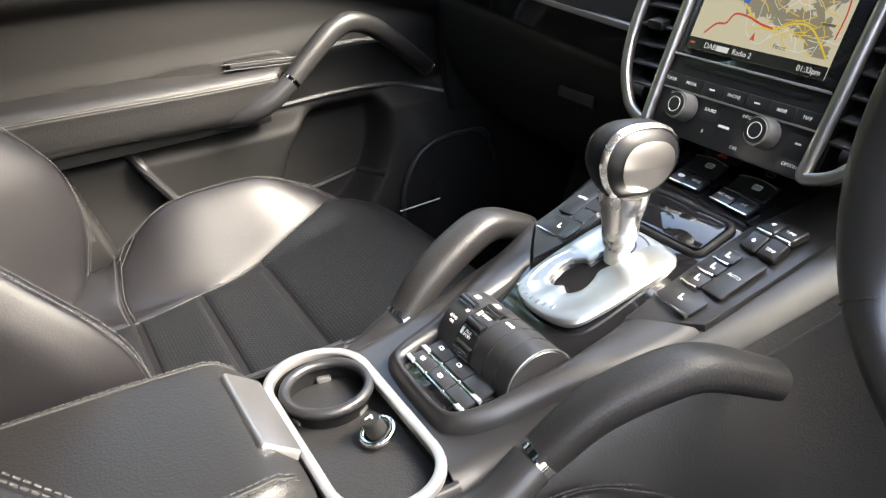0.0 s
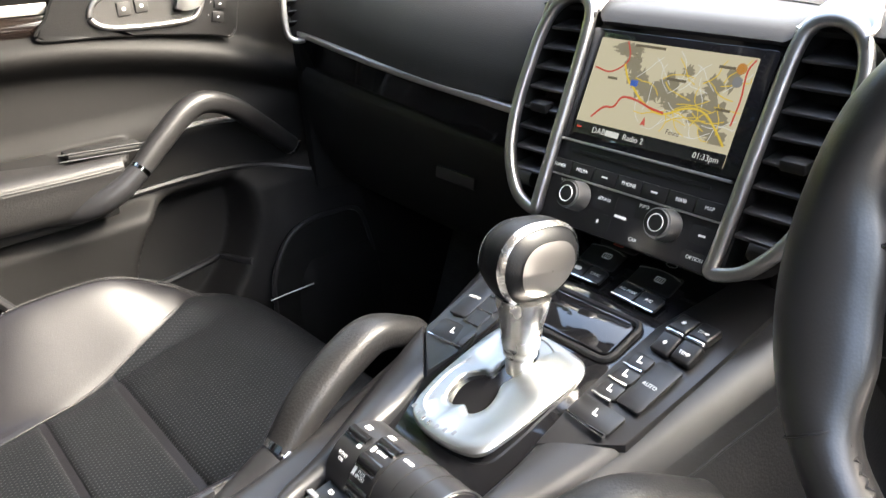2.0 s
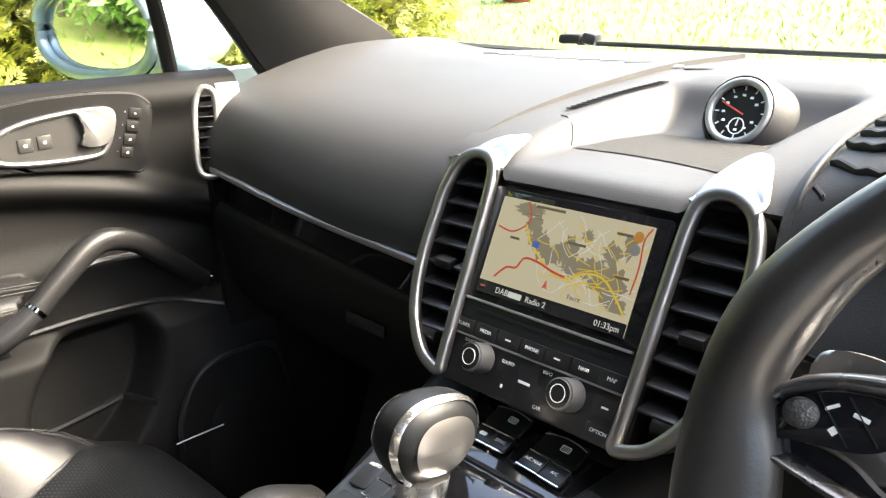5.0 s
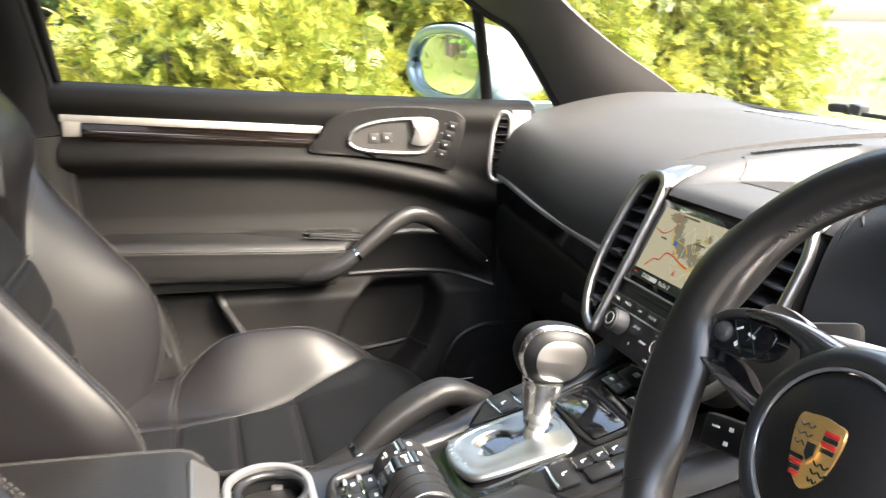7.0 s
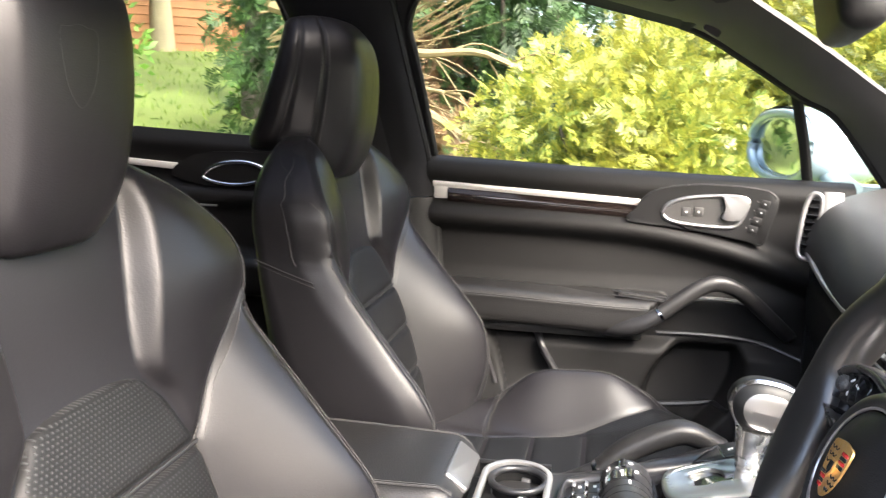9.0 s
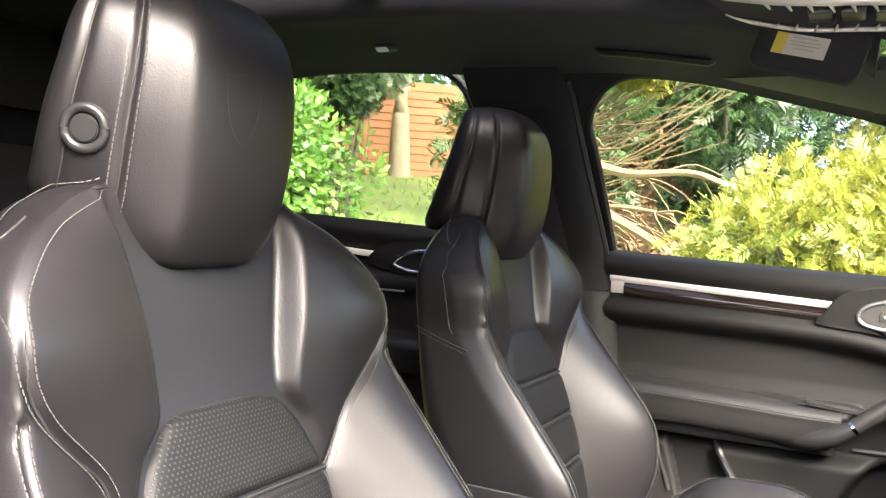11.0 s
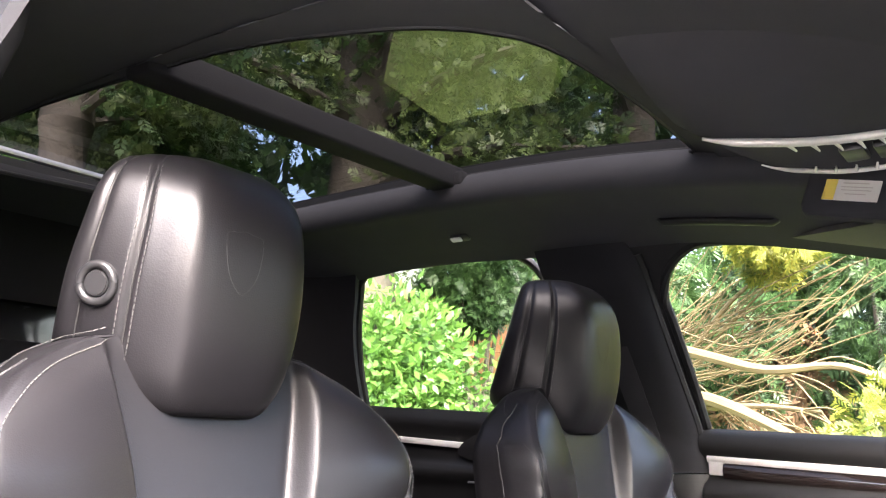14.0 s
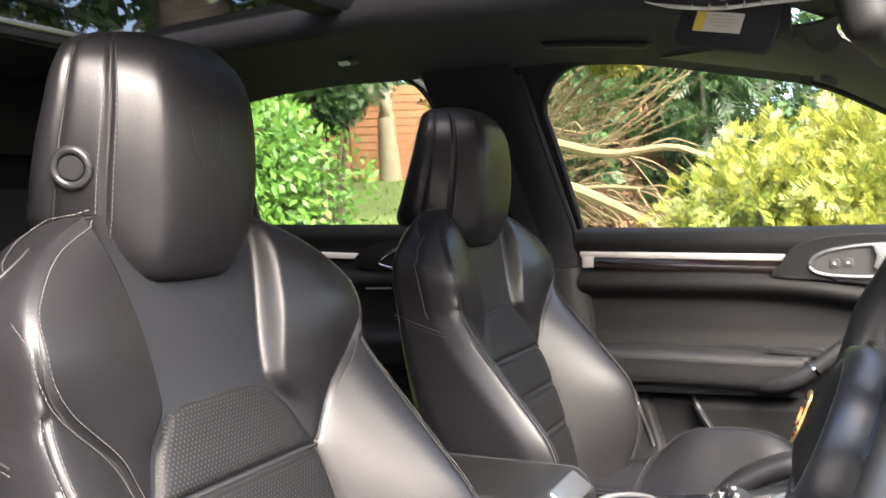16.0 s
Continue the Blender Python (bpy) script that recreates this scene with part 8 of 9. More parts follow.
def bush(name, label, centre, radii, n, size, material, seed, frond=True, lumps=16, category="shrub", stems=5):
    b = base(name, (centre[0], centre[1], ground_z(centre[0], centre[1])), label, category)
    p, d = lumpy(n, centre, radii, lumps, 0.6, seed)
    keep = p[:, 2] > ground_z(centre[0], centre[1])
    p, d = p[keep], d[keep]
    if frond:
        q = frond_leaves(p, d, size * rs.uniform(0.6, 1.3, len(p)))
        leaf_mesh("foliage", *q, material, b)
    else:
        m = len(p)
        ax = unit(d + rs.normal(0, 0.7, (m, 3)))
        leaf_mesh("foliage", p, ax, unit(np.cross(ax, rs.normal(0, 1, (m, 3)))), size * rs.uniform(0.7, 1.2, m), size * 0.45 * rs.uniform(0.8, 1.2, m), material, b)
    z0 = ground_z(centre[0], centre[1])
    for i in range(stems):
        a = 6.283 * i / stems
        top = (centre[0] + radii[0] * 0.5 * math.cos(a), centre[1] + radii[1] * 0.5 * math.sin(a), centre[2] + radii[2] * 0.3)
        tube("stem", spline([(centre[0] + 0.1 * math.cos(a), centre[1] + 0.1 * math.sin(a), z0 - 0.05), ((centre[0] + top[0]) / 2, (centre[1] + top[1]) / 2, (z0 + top[2]) / 2), top], 6), [0.04, 0.035, 0.03, 0.026, 0.02, 0.015, 0.008], BARK, b, n=7)
    return b


# golden conifer shrubs beside the car
for i, (x, y, zc, rx, ry, rz) in enumerate(((-3.6, 0.15, 0.55, 0.85, 0.85, 0.95), (-4.6, 0.9, 1.2, 1.1, 1.2, 1.6), (-3.9, 1.7, 0.7, 0.9, 1.0, 1.3), (-4.7, 2.9, 1.1, 1.1, 1.2, 1.6), (-4.5, 3.4, 0.8, 0.8, 0.8, 1.3), (-6.3, 4.4, 1.0, 1.0, 1.0, 1.5))):
    bush("golden_conifer", "bright golden-green conifer shrub beside the car", (x, y, zc), (rx, ry, rz), 10500, 0.092, GOLD_LEAF, 20 + i, lumps=26)
# dark evergreens behind them
for i, (x, y, zc, rx, ry, rz) in enumerate(((-6.4, -0.9, 1.7, 1.2, 1.3, 2.2), (-6.2, -2.4, 1.6, 1.1, 1.1, 1.8), (-7.0, 0.9, 2.4, 1.3, 1.5, 2.4), (-7.4, 3.2, 2.4, 1.4, 1.7, 2.6))):
    bush("dark_evergreen", "dense dark green evergreen behind the shrubs", (x, y, zc), (rx, ry, rz), 5000, 0.16, DARK_LEAF, 40 + i, lumps=24)
# broad-leaved laurel by the fence
bush("laurel", "bright green broad-leaved laurel bush", (-5.35, -5.0, 1.30), (1.05, 1.05, 1.30), 8500, 0.115, MID_LEAF, 61, False, 36)
bush("dark_evergreen", "dark drooping evergreen in front of the fence", (-7.1, -5.3, 2.75), (0.85, 0.85, 0.8), 4200, 0.13, DARK_LEAF, 63, lumps=18)
bush("laurel", "bright green broad-leaved laurel bush", (-6.4, -6.9, 1.25), (1.1, 1.2, 1.0), 4200, 0.12, MID_LEAF, 62, False, 20)
# dead branches lying between the shrubs
DBR = base("dead_branches", (-4.2, -1.5, 0.1), "pale bare fallen branches with fine twigs", "branches")
def bough(pts, r0, r1, n=18):
    q = spline(pts, n)
    return tube("bough", q, [r0 + (r1 - r0) * i / n for i in range(n + 1)], TWIG, DBR, "pale bare bough", n=7), q


main = [([(-4.6, -2.3, 1.55), (-4.2, -1.55, 1.33), (-4.0, -1.15, 1.22), (-3.9, -0.75, 1.22), (-3.8, -0.45, 1.10)], 0.040, 0.014),
        ([(-4.5, -2.0, 1.15), (-4.1, -1.50, 1.06), (-3.9, -1.1, 0.90), (-3.8, -0.75, 0.72), (-3.75, -0.45, 0.62)], 0.045, 0.016),
        ([(-4.3, -1.75, 1.02), (-4.0, -1.2, 1.02), (-3.9, -0.85, 0.98)], 0.022, 0.008),
        ([(-4.6, -1.9, 0.9), (-4.2, -1.5, 0.75), (-3.9, -1.2, 0.62)], 0.05, 0.03)]
twigs = []
rr = random.Random(11)
for pts, a, b in main:
    ob, q = bough(pts, a, b)
    for j in range(12):
        s = q[rr.randint(2, len(q) - 1)]
        e = s + Vector((rr.uniform(-0.1, 0.25), rr.uniform(0.15, 0.55), rr.uniform(-0.45, 0.05)))
        twigs.append(spline([s, (s + e) / 2 + Vector((0, rr.uniform(-0.05, 0.05), rr.uniform(0.0, 0.10))), e], 7))
for j in range(70):
    s = Vector((-4.9 + rr.uniform(-0.3, 0.3), -2.1 + rr.uniform(-0.4, 0.5), 1.2 + rr.uniform(-0.1, 0.4)))
    e = s + Vector((rr.uniform(-0.1, 0.4), rr.uniform(0.25, 1.25), rr.uniform(0.1, 0.95)))
    twigs.append(spline([s, (s + e) / 2 + Vector((rr.uniform(-0.1, 0.1), rr.uniform(-0.1, 0.1), rr.uniform(-0.28, 0.05))), e + Vector((0, 0.06, -0.12))], 9))
for t in twigs:
    k = len(t)
    tube("twig", t, [0.0055 * (1 - 0.75 * i / k) + 0.001 for i in range(k)], TWIG, DBR, n=4)
bush("golden_conifer", "small golden-green conifer tips above the dead branches", (-4.5, -1.0, 2.05), (0.5, 0.55, 0.22), 900, 0.10, GOLD_LEAF, 71, lumps=9, stems=0)
tube("bough", spline([(-5.1, -2.2, 1.2), (-4.8, -1.6, 1.75), (-4.5, -1.0, 2.05)], 12), [0.025 - 0.0015 * i for i in range(13)], TWIG, DBR, "pale bare bough", n=7)
bush("brown_heap", "heap of brown dead brushwood", (-6.0, -1.9, 0.9), (0.9, 0.9, 0.9), 1500, 0.20, leaf_mat("dead_brown", (0.10, 0.06, 0.035), (0.26, 0.17, 0.09)), 72, lumps=14)
# fence of feathered boards
# orange wood, darkened in its base colour for the shade over the fence
FENCE_WOOD = mat("orange_fence_wood", (0.19, 0.085, 0.036), 0.8, bump=(0.02, 0.6, "noise"), var=(0.25, 0.35))
f0, f1 = Vector((-15.5, -3.5, 0)), Vector((-8.2, -13.5, 0))
fd = (f1 - f0).normalized()
for i in range(6):
    F = base("fence_panel", f0 + fd * (i * 1.92), "weathered orange-brown wooden fence panel", "fence", "garden fence")
    o = f0 + fd * (i * 1.92)
    z0 = max(ground_z(o.x, o.y), ground_z((o + fd * 1.9).x, (o + fd * 1.9).y)) - 0.05
    F.location.z = z0
    rot = math.degrees(math.atan2(fd.y, fd.x))
    rbox("post", (0.10, 0.10, 2.0), pose(o.x, o.y, z0 + 0.95, 0, 0, rot), 0.008, FENCE_WOOD, F)
    for j in range(12):
        c = o + fd * 0.96
        rbox("board", (1.80, 0.018, 0.165), pose(c.x, c.y, z0 + 0.10 + 0.145 * j, 7, 0, rot), 0.003, FENCE_WOOD, F, seg=1)


def trunk(b, x, y, h, r, material, bend=0.4, seed=1):
    q = random.Random(seed)
    z0 = ground_z(x, y) - 0.2
    pts = [(x, y, z0)] + [(x + q.uniform(-bend, bend) * k, y + q.uniform(-bend, bend) * k, z0 + h * k) for k in (0.25, 0.5, 0.75, 1.0)]
    s = spline(pts, 20)
    tube("trunk", s, [r * (1.25 - 0.25 * min(1, i / 3)) * (1 - 0.75 * i / 20) + 0.01 for i in range(21)], material, b, n=12)
    return s


# trees: trunk, limbs and an open crown
def tree(x, y, h, r, crown0, spread, n, size, leaf, seed, label, material=BARK):
    b = base("tree", (x, y, ground_z(x, y)), label, "tree")
    s = trunk(b, x, y, h, r, material, 0.5, seed)
    q = random.Random(seed)
    P, D = [], []
    for j in range(30):
        k = crown0 + (0.98 - crown0) * j / 30
        c = s[min(20, int(k * 20))]
        a = q.uniform(0, 6.283)
        ln = spread * (1 - 0.65 * (k - crown0) / (1 - crown0)) * q.uniform(0.6, 1.1)
        e = c + Vector((math.cos(a) * ln, math.sin(a) * ln, q.uniform(-0.25, 0.35) * ln))
        limb = spline([c, (c + e) / 2 + Vector((0, 0, 0.08 * ln)), e], 8)
        tube("limb", limb, [0.20 * r * (1 - 0.85 * i / 8) + 0.006 for i in range(9)], material, b, n=6)
        m = n // 30
        f = rs.uniform(0.25, 1.05, m)
        base_p = np.array([limb[min(8, int(v * 8))] for v in f])
        d = unit(rs.normal(0, 1, (m, 3)) * np.array([1, 1, 0.55]))
        P.append(base_p + d * rs.uniform(0.05, 0.42, (m, 1)) * ln * 0.5)
        D.append(d)
    P, D = np.concatenate(P), np.concatenate(D)
    leaf_mesh("crown", *frond_leaves(P, D, size * rs.uniform(0.6, 1.3, len(P)), 7, 0.20), leaf, b)
    return b


tree(-5.4, -5.7, 15, 0.42, 0.22, 3.2, 21000, 0.13, TREE_LEAF, 3, "tall conifer with a thick trunk over the car")
tree(-4.2, -8.2, 14, 0.24, 0.18, 3.0, 15000, 0.14, TREE_LEAF, 4, "tall dark conifer behind the car")
tree(-8.2, -3.8, 16, 0.30, 0.20, 3.6, 18000, 0.15, DARK_LEAF, 5, "tall dark evergreen tree beyond the shrubs")
tree(-1.2, -9.5, 15, 0.30, 0.12, 3.4, 10000, 0.22, DARK_LEAF, 7, "tall dark evergreen tree behind the car")
tree(2.6, -10.5, 14, 0.28, 0.15, 3.4, 7000, 0.22, DARK_LEAF, 8, "tall dark evergreen tree behind the car")
tree(-12.5, -7.6, 9, 0.17, 0.42, 2.4, 2600, 0.22, DARK_LEAF, 9, "dark conifer in front of the fence", PALE_BARK)
tree(-10.5, -8.4, 9, 0.12, 0.45, 2.2, 2200, 0.22, DARK_LEAF, 10, "dark conifer with drooping boughs by the fence")
# added tree: keeps the sky ahead on the left off the seat leather
tree(-9.8, 4.3, 12, 0.28, 0.08, 3.0, 6000, 0.26, DARK_LEAF, 35, "added dark evergreen behind the golden shrubs, blocking sky light")
tree(-17, 10, 14, 0.35, 0.10, 4.0, 2600, 0.5, TREE_LEAF, 12, "tree at the far side of the lawn")
tree(-9, 22, 14, 0.35, 0.10, 4.5, 2600, 0.5, TREE_LEAF, 13, "tree at the far side of the lawn")
tree(-1, 25, 14, 0.35, 0.10, 4.5, 2600, 0.5, TREE_LEAF, 14, "tree at the far side of the lawn")
tree(-9.5, -9.0, 17, 0.30, 0.30, 3.8, 11000, 0.20, DARK_LEAF, 31, "tall dark evergreen tree in the wood behind the car")
tree(-5.8, -11.5, 18, 0.32, 0.10, 3.8, 9000, 0.25, DARK_LEAF, 32, "tall dark evergreen tree in the wood behind the car")
tree(-2.6, -6.6, 16, 0.26, 0.22, 3.0, 15000, 0.14, DARK_LEAF, 33, "tall dark conifer close behind the car")
# dense far wood that closes the view behind the trees
m = 5600
az = rs.uniform(-1.95, -0.05, m)
dist = rs.uniform(21, 27, m)
hgt = rs.uniform(0, 1, m) ** 0.9 * 23
fp = np.stack([-dist * np.cos(az), dist * np.sin(az), hgt], 1)
fw = leaf_mesh("far_wood", *frond_leaves(fp, unit(rs.normal(0, 1, (m, 3))), rs.uniform(0.6, 1.3, m), 7, 0.34), DARK_LEAF)
tagged(fw, "dense dark evergreen wood beyond the garden", "woodland", kind="stuff")
# unseen tall hedge, added on the driver's side and ahead to block low light
m = 9000
az = rs.uniform(-1.30, 1.45, m)
dist = rs.uniform(11, 13, m)
fp = np.stack([dist * np.cos(az), dist * np.sin(az), -0.3 + rs.uniform(0, 1, m) * (3.2 + 0.9 * np.sin(az * 9) + rs.normal(0, 0.4, m))], 1)
hd = leaf_mesh("hedge", *frond_leaves(fp, unit(rs.normal(0, 1, (m, 3))), rs.uniform(0.4, 0.9, m), 7, 0.34), DARK_LEAF)
tagged(hd, "unseen tall dark hedge added to block low light", "hedge", kind="stuff")
# ivy-clad trunk
IV = base("ivy_trunk", (-8.4, -4.0, ground_z(-8.4, -4.0)), "tree trunk clad in glossy ivy", "tree")
sx = trunk(IV, -8.4, -4.0, 7, 0.14, PALE_BARK, 0.15, 21)
k = rs.randint(0, 15, 2200)
cp = np.array([sx[i] for i in k]) + np.stack([np.zeros(2200), np.zeros(2200), rs.uniform(-0.25, 0.25, 2200)], 1)
dd = unit(rs.normal(0, 1, (2200, 3)) * np.array([1, 1, 0.2]))
cp = cp + dd * rs.uniform(0.15, 0.38, (2200, 1))
ax = unit(dd + rs.normal(0, 0.6, (2200, 3)))
leaf_mesh("ivy", cp, ax, unit(np.cross(ax, rs.normal(0, 1, (2200, 3)))), 0.10 * rs.uniform(0.7, 1.2, 2200), 0.08 * rs.uniform(0.7, 1.2, 2200), MID_LEAF, IV)
# red glazed pot on the lawn
POT = base("garden_pot", (-8.9, 9.85, ground_z(-8.9, 9.85)), "red glazed garden pot on the lawn", "plant pot")
z0 = ground_z(-8.9, 9.85)
prof = [(0.0, 0.20), (0.02, 0.23), (0.18, 0.29), (0.34, 0.31), (0.40, 0.30), (0.41, 0.32), (0.44, 0.32), (0.44, 0.28), (0.38, 0.27)]
sheet("pot", lambda i, a: (-8.9 + prof[int(i)][1] * math.cos(a), 9.85 + prof[int(i)][1] * math.sin(a), z0 + prof[int(i)][0]), range(9), steps(0, 2 * math.pi, 32)[:-1], mat("red_glaze", (0.22, 0.025, 0.02), 0.2, coat=0.4, var=(0.1, 0.2)), POT, wrap=True)
tube("stem", [(-8.9, 9.85, z0 + 0.3), (-8.92, 9.85, z0 + 0.9), (-8.9, 9.87, z0 + 1.5)], 0.03, PALE_BARK, POT, n=8)
# pale garden house far behind the laurel
GH = base("garden_house", (-14, -12.5, ground_z(-14, -12.5)), "white-framed conservatory behind the laurel", "house")
WHITE = mat("white_paint", (0.75, 0.75, 0.72), 0.5, var=(0.5, 0.06))
gz = ground_z(-14, -12.5) - 0.2
rbox("wall", (4.0, 3.0, 2.6), pose(-14, -13.5, gz + 1.3, 0, 0, 45), 0.02, WHITE, GH)
wm = pose(-14, -13.5, gz + 1.3, 0, 0, 45)
for i in range(5):
    rbox("window", (0.62, 0.06, 1.2), wm @ Matrix.Translation((-1.5 + 0.75 * i, 1.5, 0.3)), 0.01, mat("grey_pane", (0.25, 0.30, 0.33), 0.1), GH)
rbox("roof", (4.4, 3.4, 0.25), pose(-14, -13.5, gz + 2.75, 0, 0, 45), 0.03, mat("roof_grey", (0.35, 0.34, 0.33), 0.7, var=(0.3, 0.2)), GH)
# hanging loop of white hose outside the window
HO = base("white_hose", (-3.2, -0.2, 1.75), "loop of white hose hanging in the shrubs", "hose")
tube("loop", spline([(-3.3, -0.36, 2.05), (-3.25, -0.36, 1.75), (-3.2, -0.30, 1.56), (-3.2, -0.22, 1.52), (-3.2, -0.12, 1.62), (-3.2, -0.06, 1.85), (-3.2, -0.06, 2.05)], 24), 0.012, mat("white_hose", (0.7, 0.72, 0.72), 0.4), HO, n=8)
# low plants and litter on the lawn
n = 14000
px = np.stack([rs.uniform(-16, -2.2, n), rs.uniform(-12, 12, n)], 1)
pz = np.array([ground_z(a, b) for a, b in px])
ax = unit(rs.normal(0, 0.5, (n, 3)) + np.array([0, 0, 1.0]))
gr = leaf_mesh("grass", np.column_stack([px, pz]), ax, unit(np.cross(ax, rs.normal(0, 1, (n, 3)))), rs.uniform(0.05, 0.13, n), rs.uniform(0.012, 0.03, n), leaf_mat("grass_blade", (0.05, 0.10, 0.015), (0.20, 0.27, 0.05)), None)
tagged(gr, "loose tufts of grass on the lawn", "grass", kind="stuff")

# ---------- cabin floor and tail ----------
f = sheet("floor", lambda x, y: (x, y, 0.02 + 0.35 * sstep(0.55, 0.74, y) + 0.02 * sstep(0.60, 0.72, abs(x))), steps(-0.78, 0.78, 24), steps(-1.7, 0.74, 40), CARPET, None, thick=0.03)
tagged(f, "dark grey carpeted cabin floor", "car floor", kind="structure")
t = sheet("wall_tail", lambda x, z: (x, -1.68 + 0.10 * sstep(0.6, 1.2, z), z), steps(-0.72, 0.72, 6), steps(0.0, 0.82, 6), DARK, None, thick=0.02)
tagged(t, "dark boot wall behind the seats", "wall", kind="structure")
# kick panels ahead of the doors
for k, nm in ((-1, "wall_kick_1"), (1, "wall_kick_2")):
    o = sheet(nm, lambda y, z, k=k: (k * (0.705 - 0.02 * sstep(0.4, 0.7, y)), y, z), steps(0.40, 0.76, 6), steps(0.0, 0.66, 8), DARK, None, thick=0.02)
    tagged(o, "dark footwell side panel", "side panel", kind="structure")
# driver's side behind the seat: closed rear door, pillar
for fn, nm, zs in ((b_pillar, "trim_5", steps(0.03, 1.20, 24)),):
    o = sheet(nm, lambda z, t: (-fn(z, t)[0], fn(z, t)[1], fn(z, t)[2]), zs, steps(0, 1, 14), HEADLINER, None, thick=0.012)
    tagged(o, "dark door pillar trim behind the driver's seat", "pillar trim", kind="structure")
o = sheet("wall_rear_side", lambda y, t: (-rear_pt(y, t)[0], y, rear_pt(y, t)[2]), steps(-1.66, -0.50, 16), steps(0, 1, 20), PLASTIC, None, thick=0.01)
tagged(o, "black rear door trim on the driver's side", "door trim", kind="structure")
o = sheet("wall_rear_window", lambda y, z: (-lean(z) + 0.01, y, z), steps(-1.66, -0.52, 8), steps(0.86, 1.20, 6), DARK, None, thick=0.006)
tagged(o, "dark privacy glass of the rear side", "window", kind="structure")
for nm, z0, z1 in (("wall_tail_top", 1.07, 1.30), ("wall_tail_low", 0.80, 0.985)):
    o = sheet(nm, lambda x, z: (x, -1.66 + 0.06 * sstep(0.9, 1.3, z), z), steps(-0.74, 0.74, 8), steps(z0, z1, 4), HEADLINER, None, thick=0.02)
    tagged(o, "dark trim of the tailgate", "tailgate trim", kind="structure")
for k in (-1, 1):
    o = sheet("wall_tail_side", lambda x, z, k=k: (k * x, -1.655, z), steps(0.45, 0.74, 4), steps(0.98, 1.08, 3), HEADLINER, None, thick=0.02)
    tagged(o, "dark trim of the tailgate", "tailgate trim", kind="structure")
o = sheet("window_4", lambda x, z: (x, -1.662, z), steps(-0.46, 0.46, 4), steps(0.975, 1.08, 2), PIANO, None)
tagged(o, "dark privacy glass of the tailgate", "window", kind="structure")
# windscreen
WS_TOP = spline([(-0.50, 0.06, 1.140), (-0.25, 0.20, 1.150), (0.0, 0.235, 1.155), (0.25, 0.20, 1.150), (0.50, 0.06, 1.140)], 24)
WS_LOW = spline([(-0.690, 0.77, 0.800), (-0.35, 0.90, 0.775), (0.0, 0.94, 0.770), (0.35, 0.90, 0.775), (0.690, 0.77, 0.800)], 24)
w3 = sheet("window_3", lambda i, t: WS_LOW[int(i)].lerp(WS_TOP[int(i)], t), range(25), steps(0, 1, 8), GLASS, None)
w3.visible_shadow = False
tagged(w3, "clear curved windscreen glass", "windscreen", kind="structure")
STK = base("sticker", (-0.402, 0.205, 1.103), "small pale blue sticker inside the windscreen", "sticker")
slab("sheet", rrect(0.022, 0.028, 0.002, 3), plane((-0.388, 0.222, 1.098), (0.93, 0.30, 0.14), (-0.15, 0.80, -0.40)), 0.0006, mat("pale_blue_label", (0.35, 0.52, 0.56), 0.5), STK)
o = tube("trim_6", [p + Vector((0, -0.012, 0.004)) for p in WS_LOW], 0.012, RUBBER, None, n=8)
tagged(o, "black seal along the foot of the windscreen", "seal", kind="structure")
se2 = [Vector((-p.x, p.y, p.z)) for p in se]
we2 = [Vector((-p.x, p.y, p.z)) for p in we]
o = sheet("trim_7", lambda i, t: we2[int(i)].lerp(se2[int(i)], t) + Vector((-0.75, -0.25, -0.30)) * 0.022 * math.sin(math.pi * t), range(31), steps(0, 1, 8), PILLAR, None, thick=0.01)
tagged(o, "grey cloth-covered windscreen pillar trim", "pillar trim", kind="structure")
# inside mirror
IM = base("rear_view_mirror", (0.06, 0.23, 1.14), "black inside mirror under the roof", "mirror")
rbox("housing", (0.24, 0.045, 0.075), pose(0.042, 0.238, 1.030, 12, 0, -8), 0.02, DARK, IM, "black housing", seg=4)
tube("stem", [(0.08, 0.255, 1.04), (0.06, 0.235, 1.15)], 0.012, SATIN, IM, n=10)
# wipers at the foot of the screen
WP = base("wiper", (-0.3, 0.96, 0.79), "black windscreen wiper at rest", "wiper")
tube("arm", spline([(-0.46, 0.93, 0.800), (-0.10, 1.00, 0.788), (0.30, 1.00, 0.785)], 12), 0.004, DARK, WP, n=8)
rbox("joint", (0.040, 0.026, 0.016), pose(-0.472, 0.932, 0.806, 0, 0, 12), 0.006, DARK, WP, "black joint")
rbox("joint_cap", (0.026, 0.030, 0.020), pose(-0.438, 0.938, 0.806, 0, 12, 12), 0.007, SATIN, WP, "black joint cap")
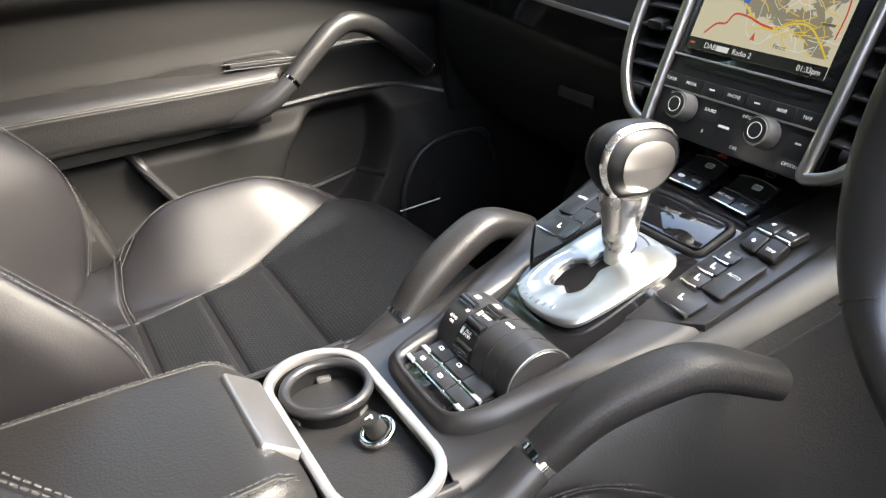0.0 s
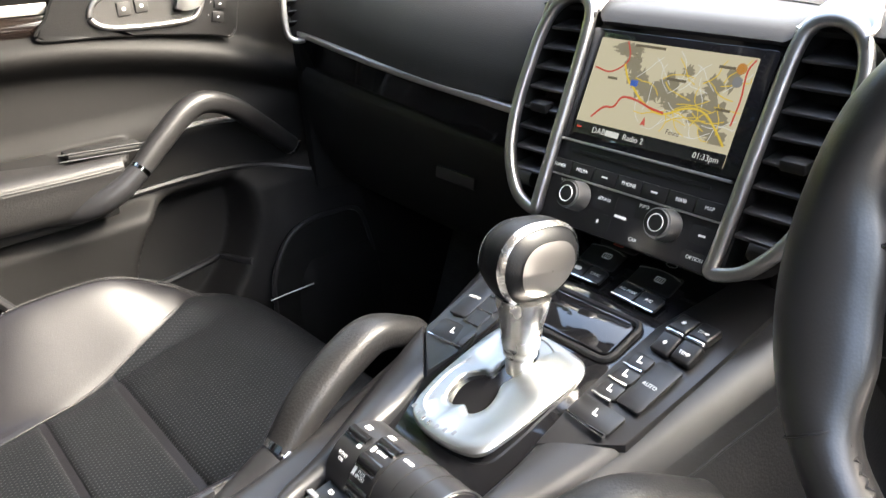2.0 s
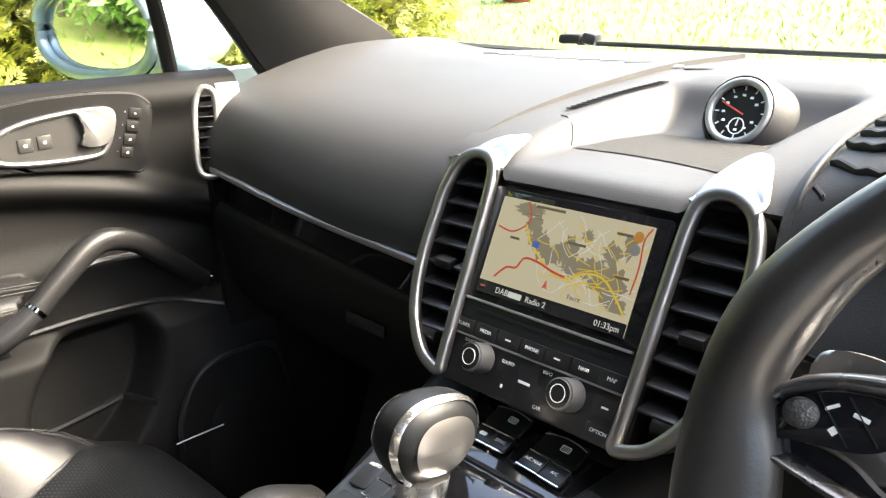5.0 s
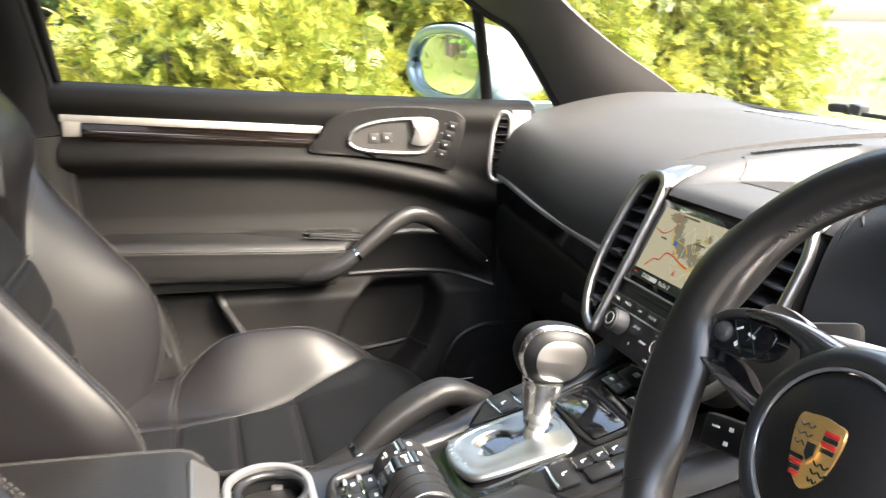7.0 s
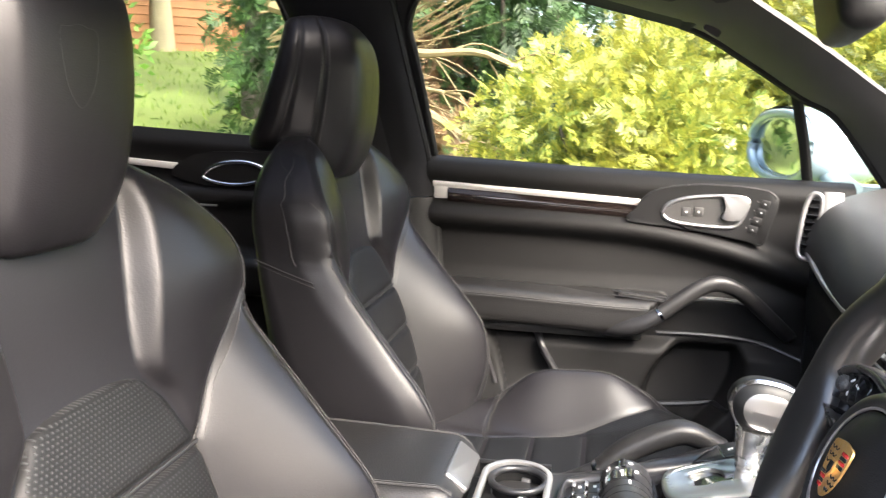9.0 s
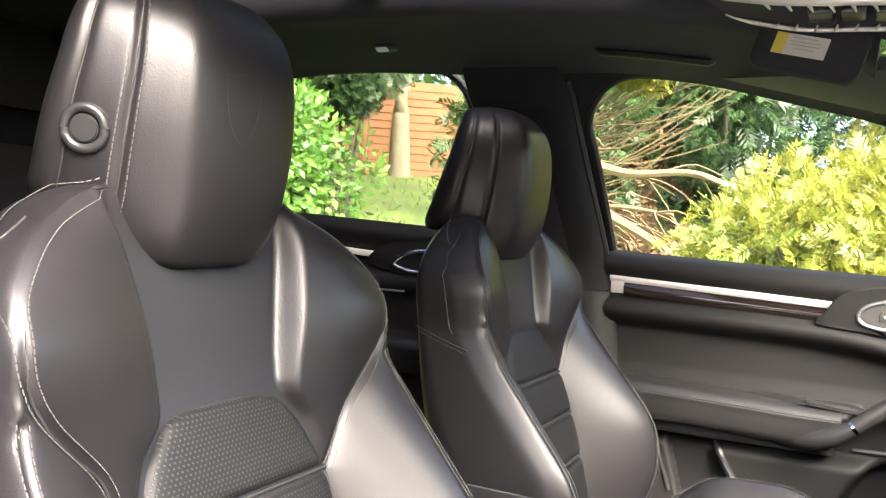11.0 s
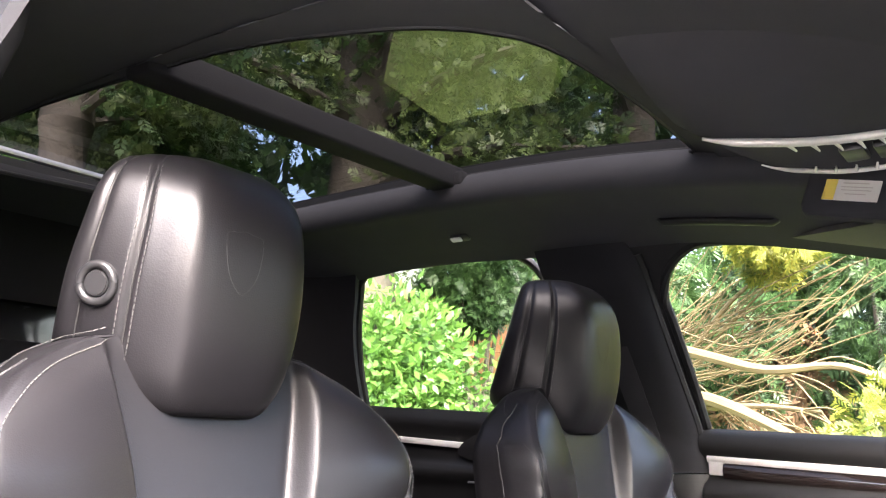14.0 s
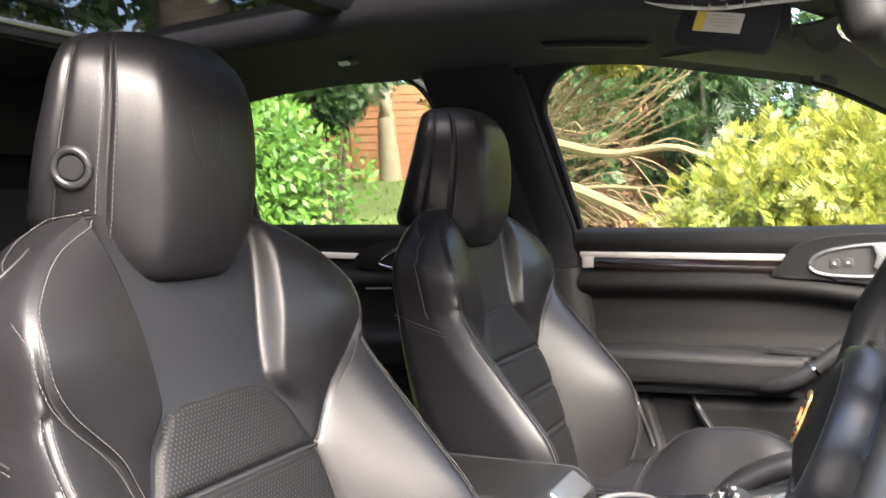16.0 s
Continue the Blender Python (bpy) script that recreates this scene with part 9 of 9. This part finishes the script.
# bonnet beyond the screen
o = sheet("trim_8", lambda x, y: (x, y, 0.74 - 0.10 * (y - 0.95) + 0.02 * (1 - (x / 0.8) ** 2) - 0.05 * sstep(0.7, 0.85, abs(x))), steps(-0.88, 0.88, 16), steps(0.95, 2.0, 12), PAINT, None, thick=0.01)
tagged(o, "pale silver-blue bonnet", "bonnet", kind="structure")
# outside mirror
OM = base("wing_mirror", (-0.90, 0.45, 0.80), "pale silver-blue wing mirror on the passenger door", "wing mirror")
axis = Vector((0.22, -0.975, 0.0)).normalized()
mm = plane((-0.990, 0.378, 0.850), Vector((0, 0, 1)).cross(axis) * 1.0, (0, 0, 1))


def shell(d, a):
    """From the glass rim back over the cap."""
    r = lerp_table([(0, 1.0), (0.25, 1.03), (0.6, 0.86), (0.85, 0.52), (1.0, 0.05)], d)
    k = 2 / 2.5
    c, s = math.cos(a), math.sin(a)
    return mm @ Vector((0.165 * r * math.copysign(abs(c) ** k, c), 0.086 * r * math.copysign(abs(s) ** k, s) - 0.01 * d, -0.25 * d))


sheet("cap", shell, steps(0, 1, 16), steps(0, 2 * math.pi, 40)[:-1], PAINT, OM, "pale silver-blue cap", wrap=True, angle=80)
tube("glass_rim", [mm @ Vector((0.154 * math.copysign(abs(math.cos(a)) ** 0.8, math.cos(a)), 0.071 * math.copysign(abs(math.sin(a)) ** 0.8, math.sin(a)), 0.0)) for a in steps(0, 2 * math.pi, 40)[:-1]], 0.011, PAINT, OM, "painted rim", n=10, closed=True)
slab("mirror_glass", [(0.148 * math.copysign(abs(math.cos(a)) ** 0.8, math.cos(a)), 0.066 * math.copysign(abs(math.sin(a)) ** 0.8, math.sin(a))) for a in steps(0, 2 * math.pi, 40)[:-1]], mm @ Matrix.Translation((0, 0, -0.012)), 0.004, MIRROR, OM, "mirror glass")
tube("foot", [(-0.78, 0.47, 0.78), (-0.90, 0.46, 0.80)], 0.03, PAINT, OM, "painted foot", n=14, flat=0.6)
# door skin outside, below the glass
o = sheet("wall_door_skin", lambda y, z: (-0.80 - 0.13 * sstep(0.8, 0.55, z), y, z), steps(-1.6, 0.95, 10), steps(-0.2, 0.79, 12), PAINT, None, thick=0.01)
tagged(o, "pale silver-blue outer door skin", "car body", kind="structure")
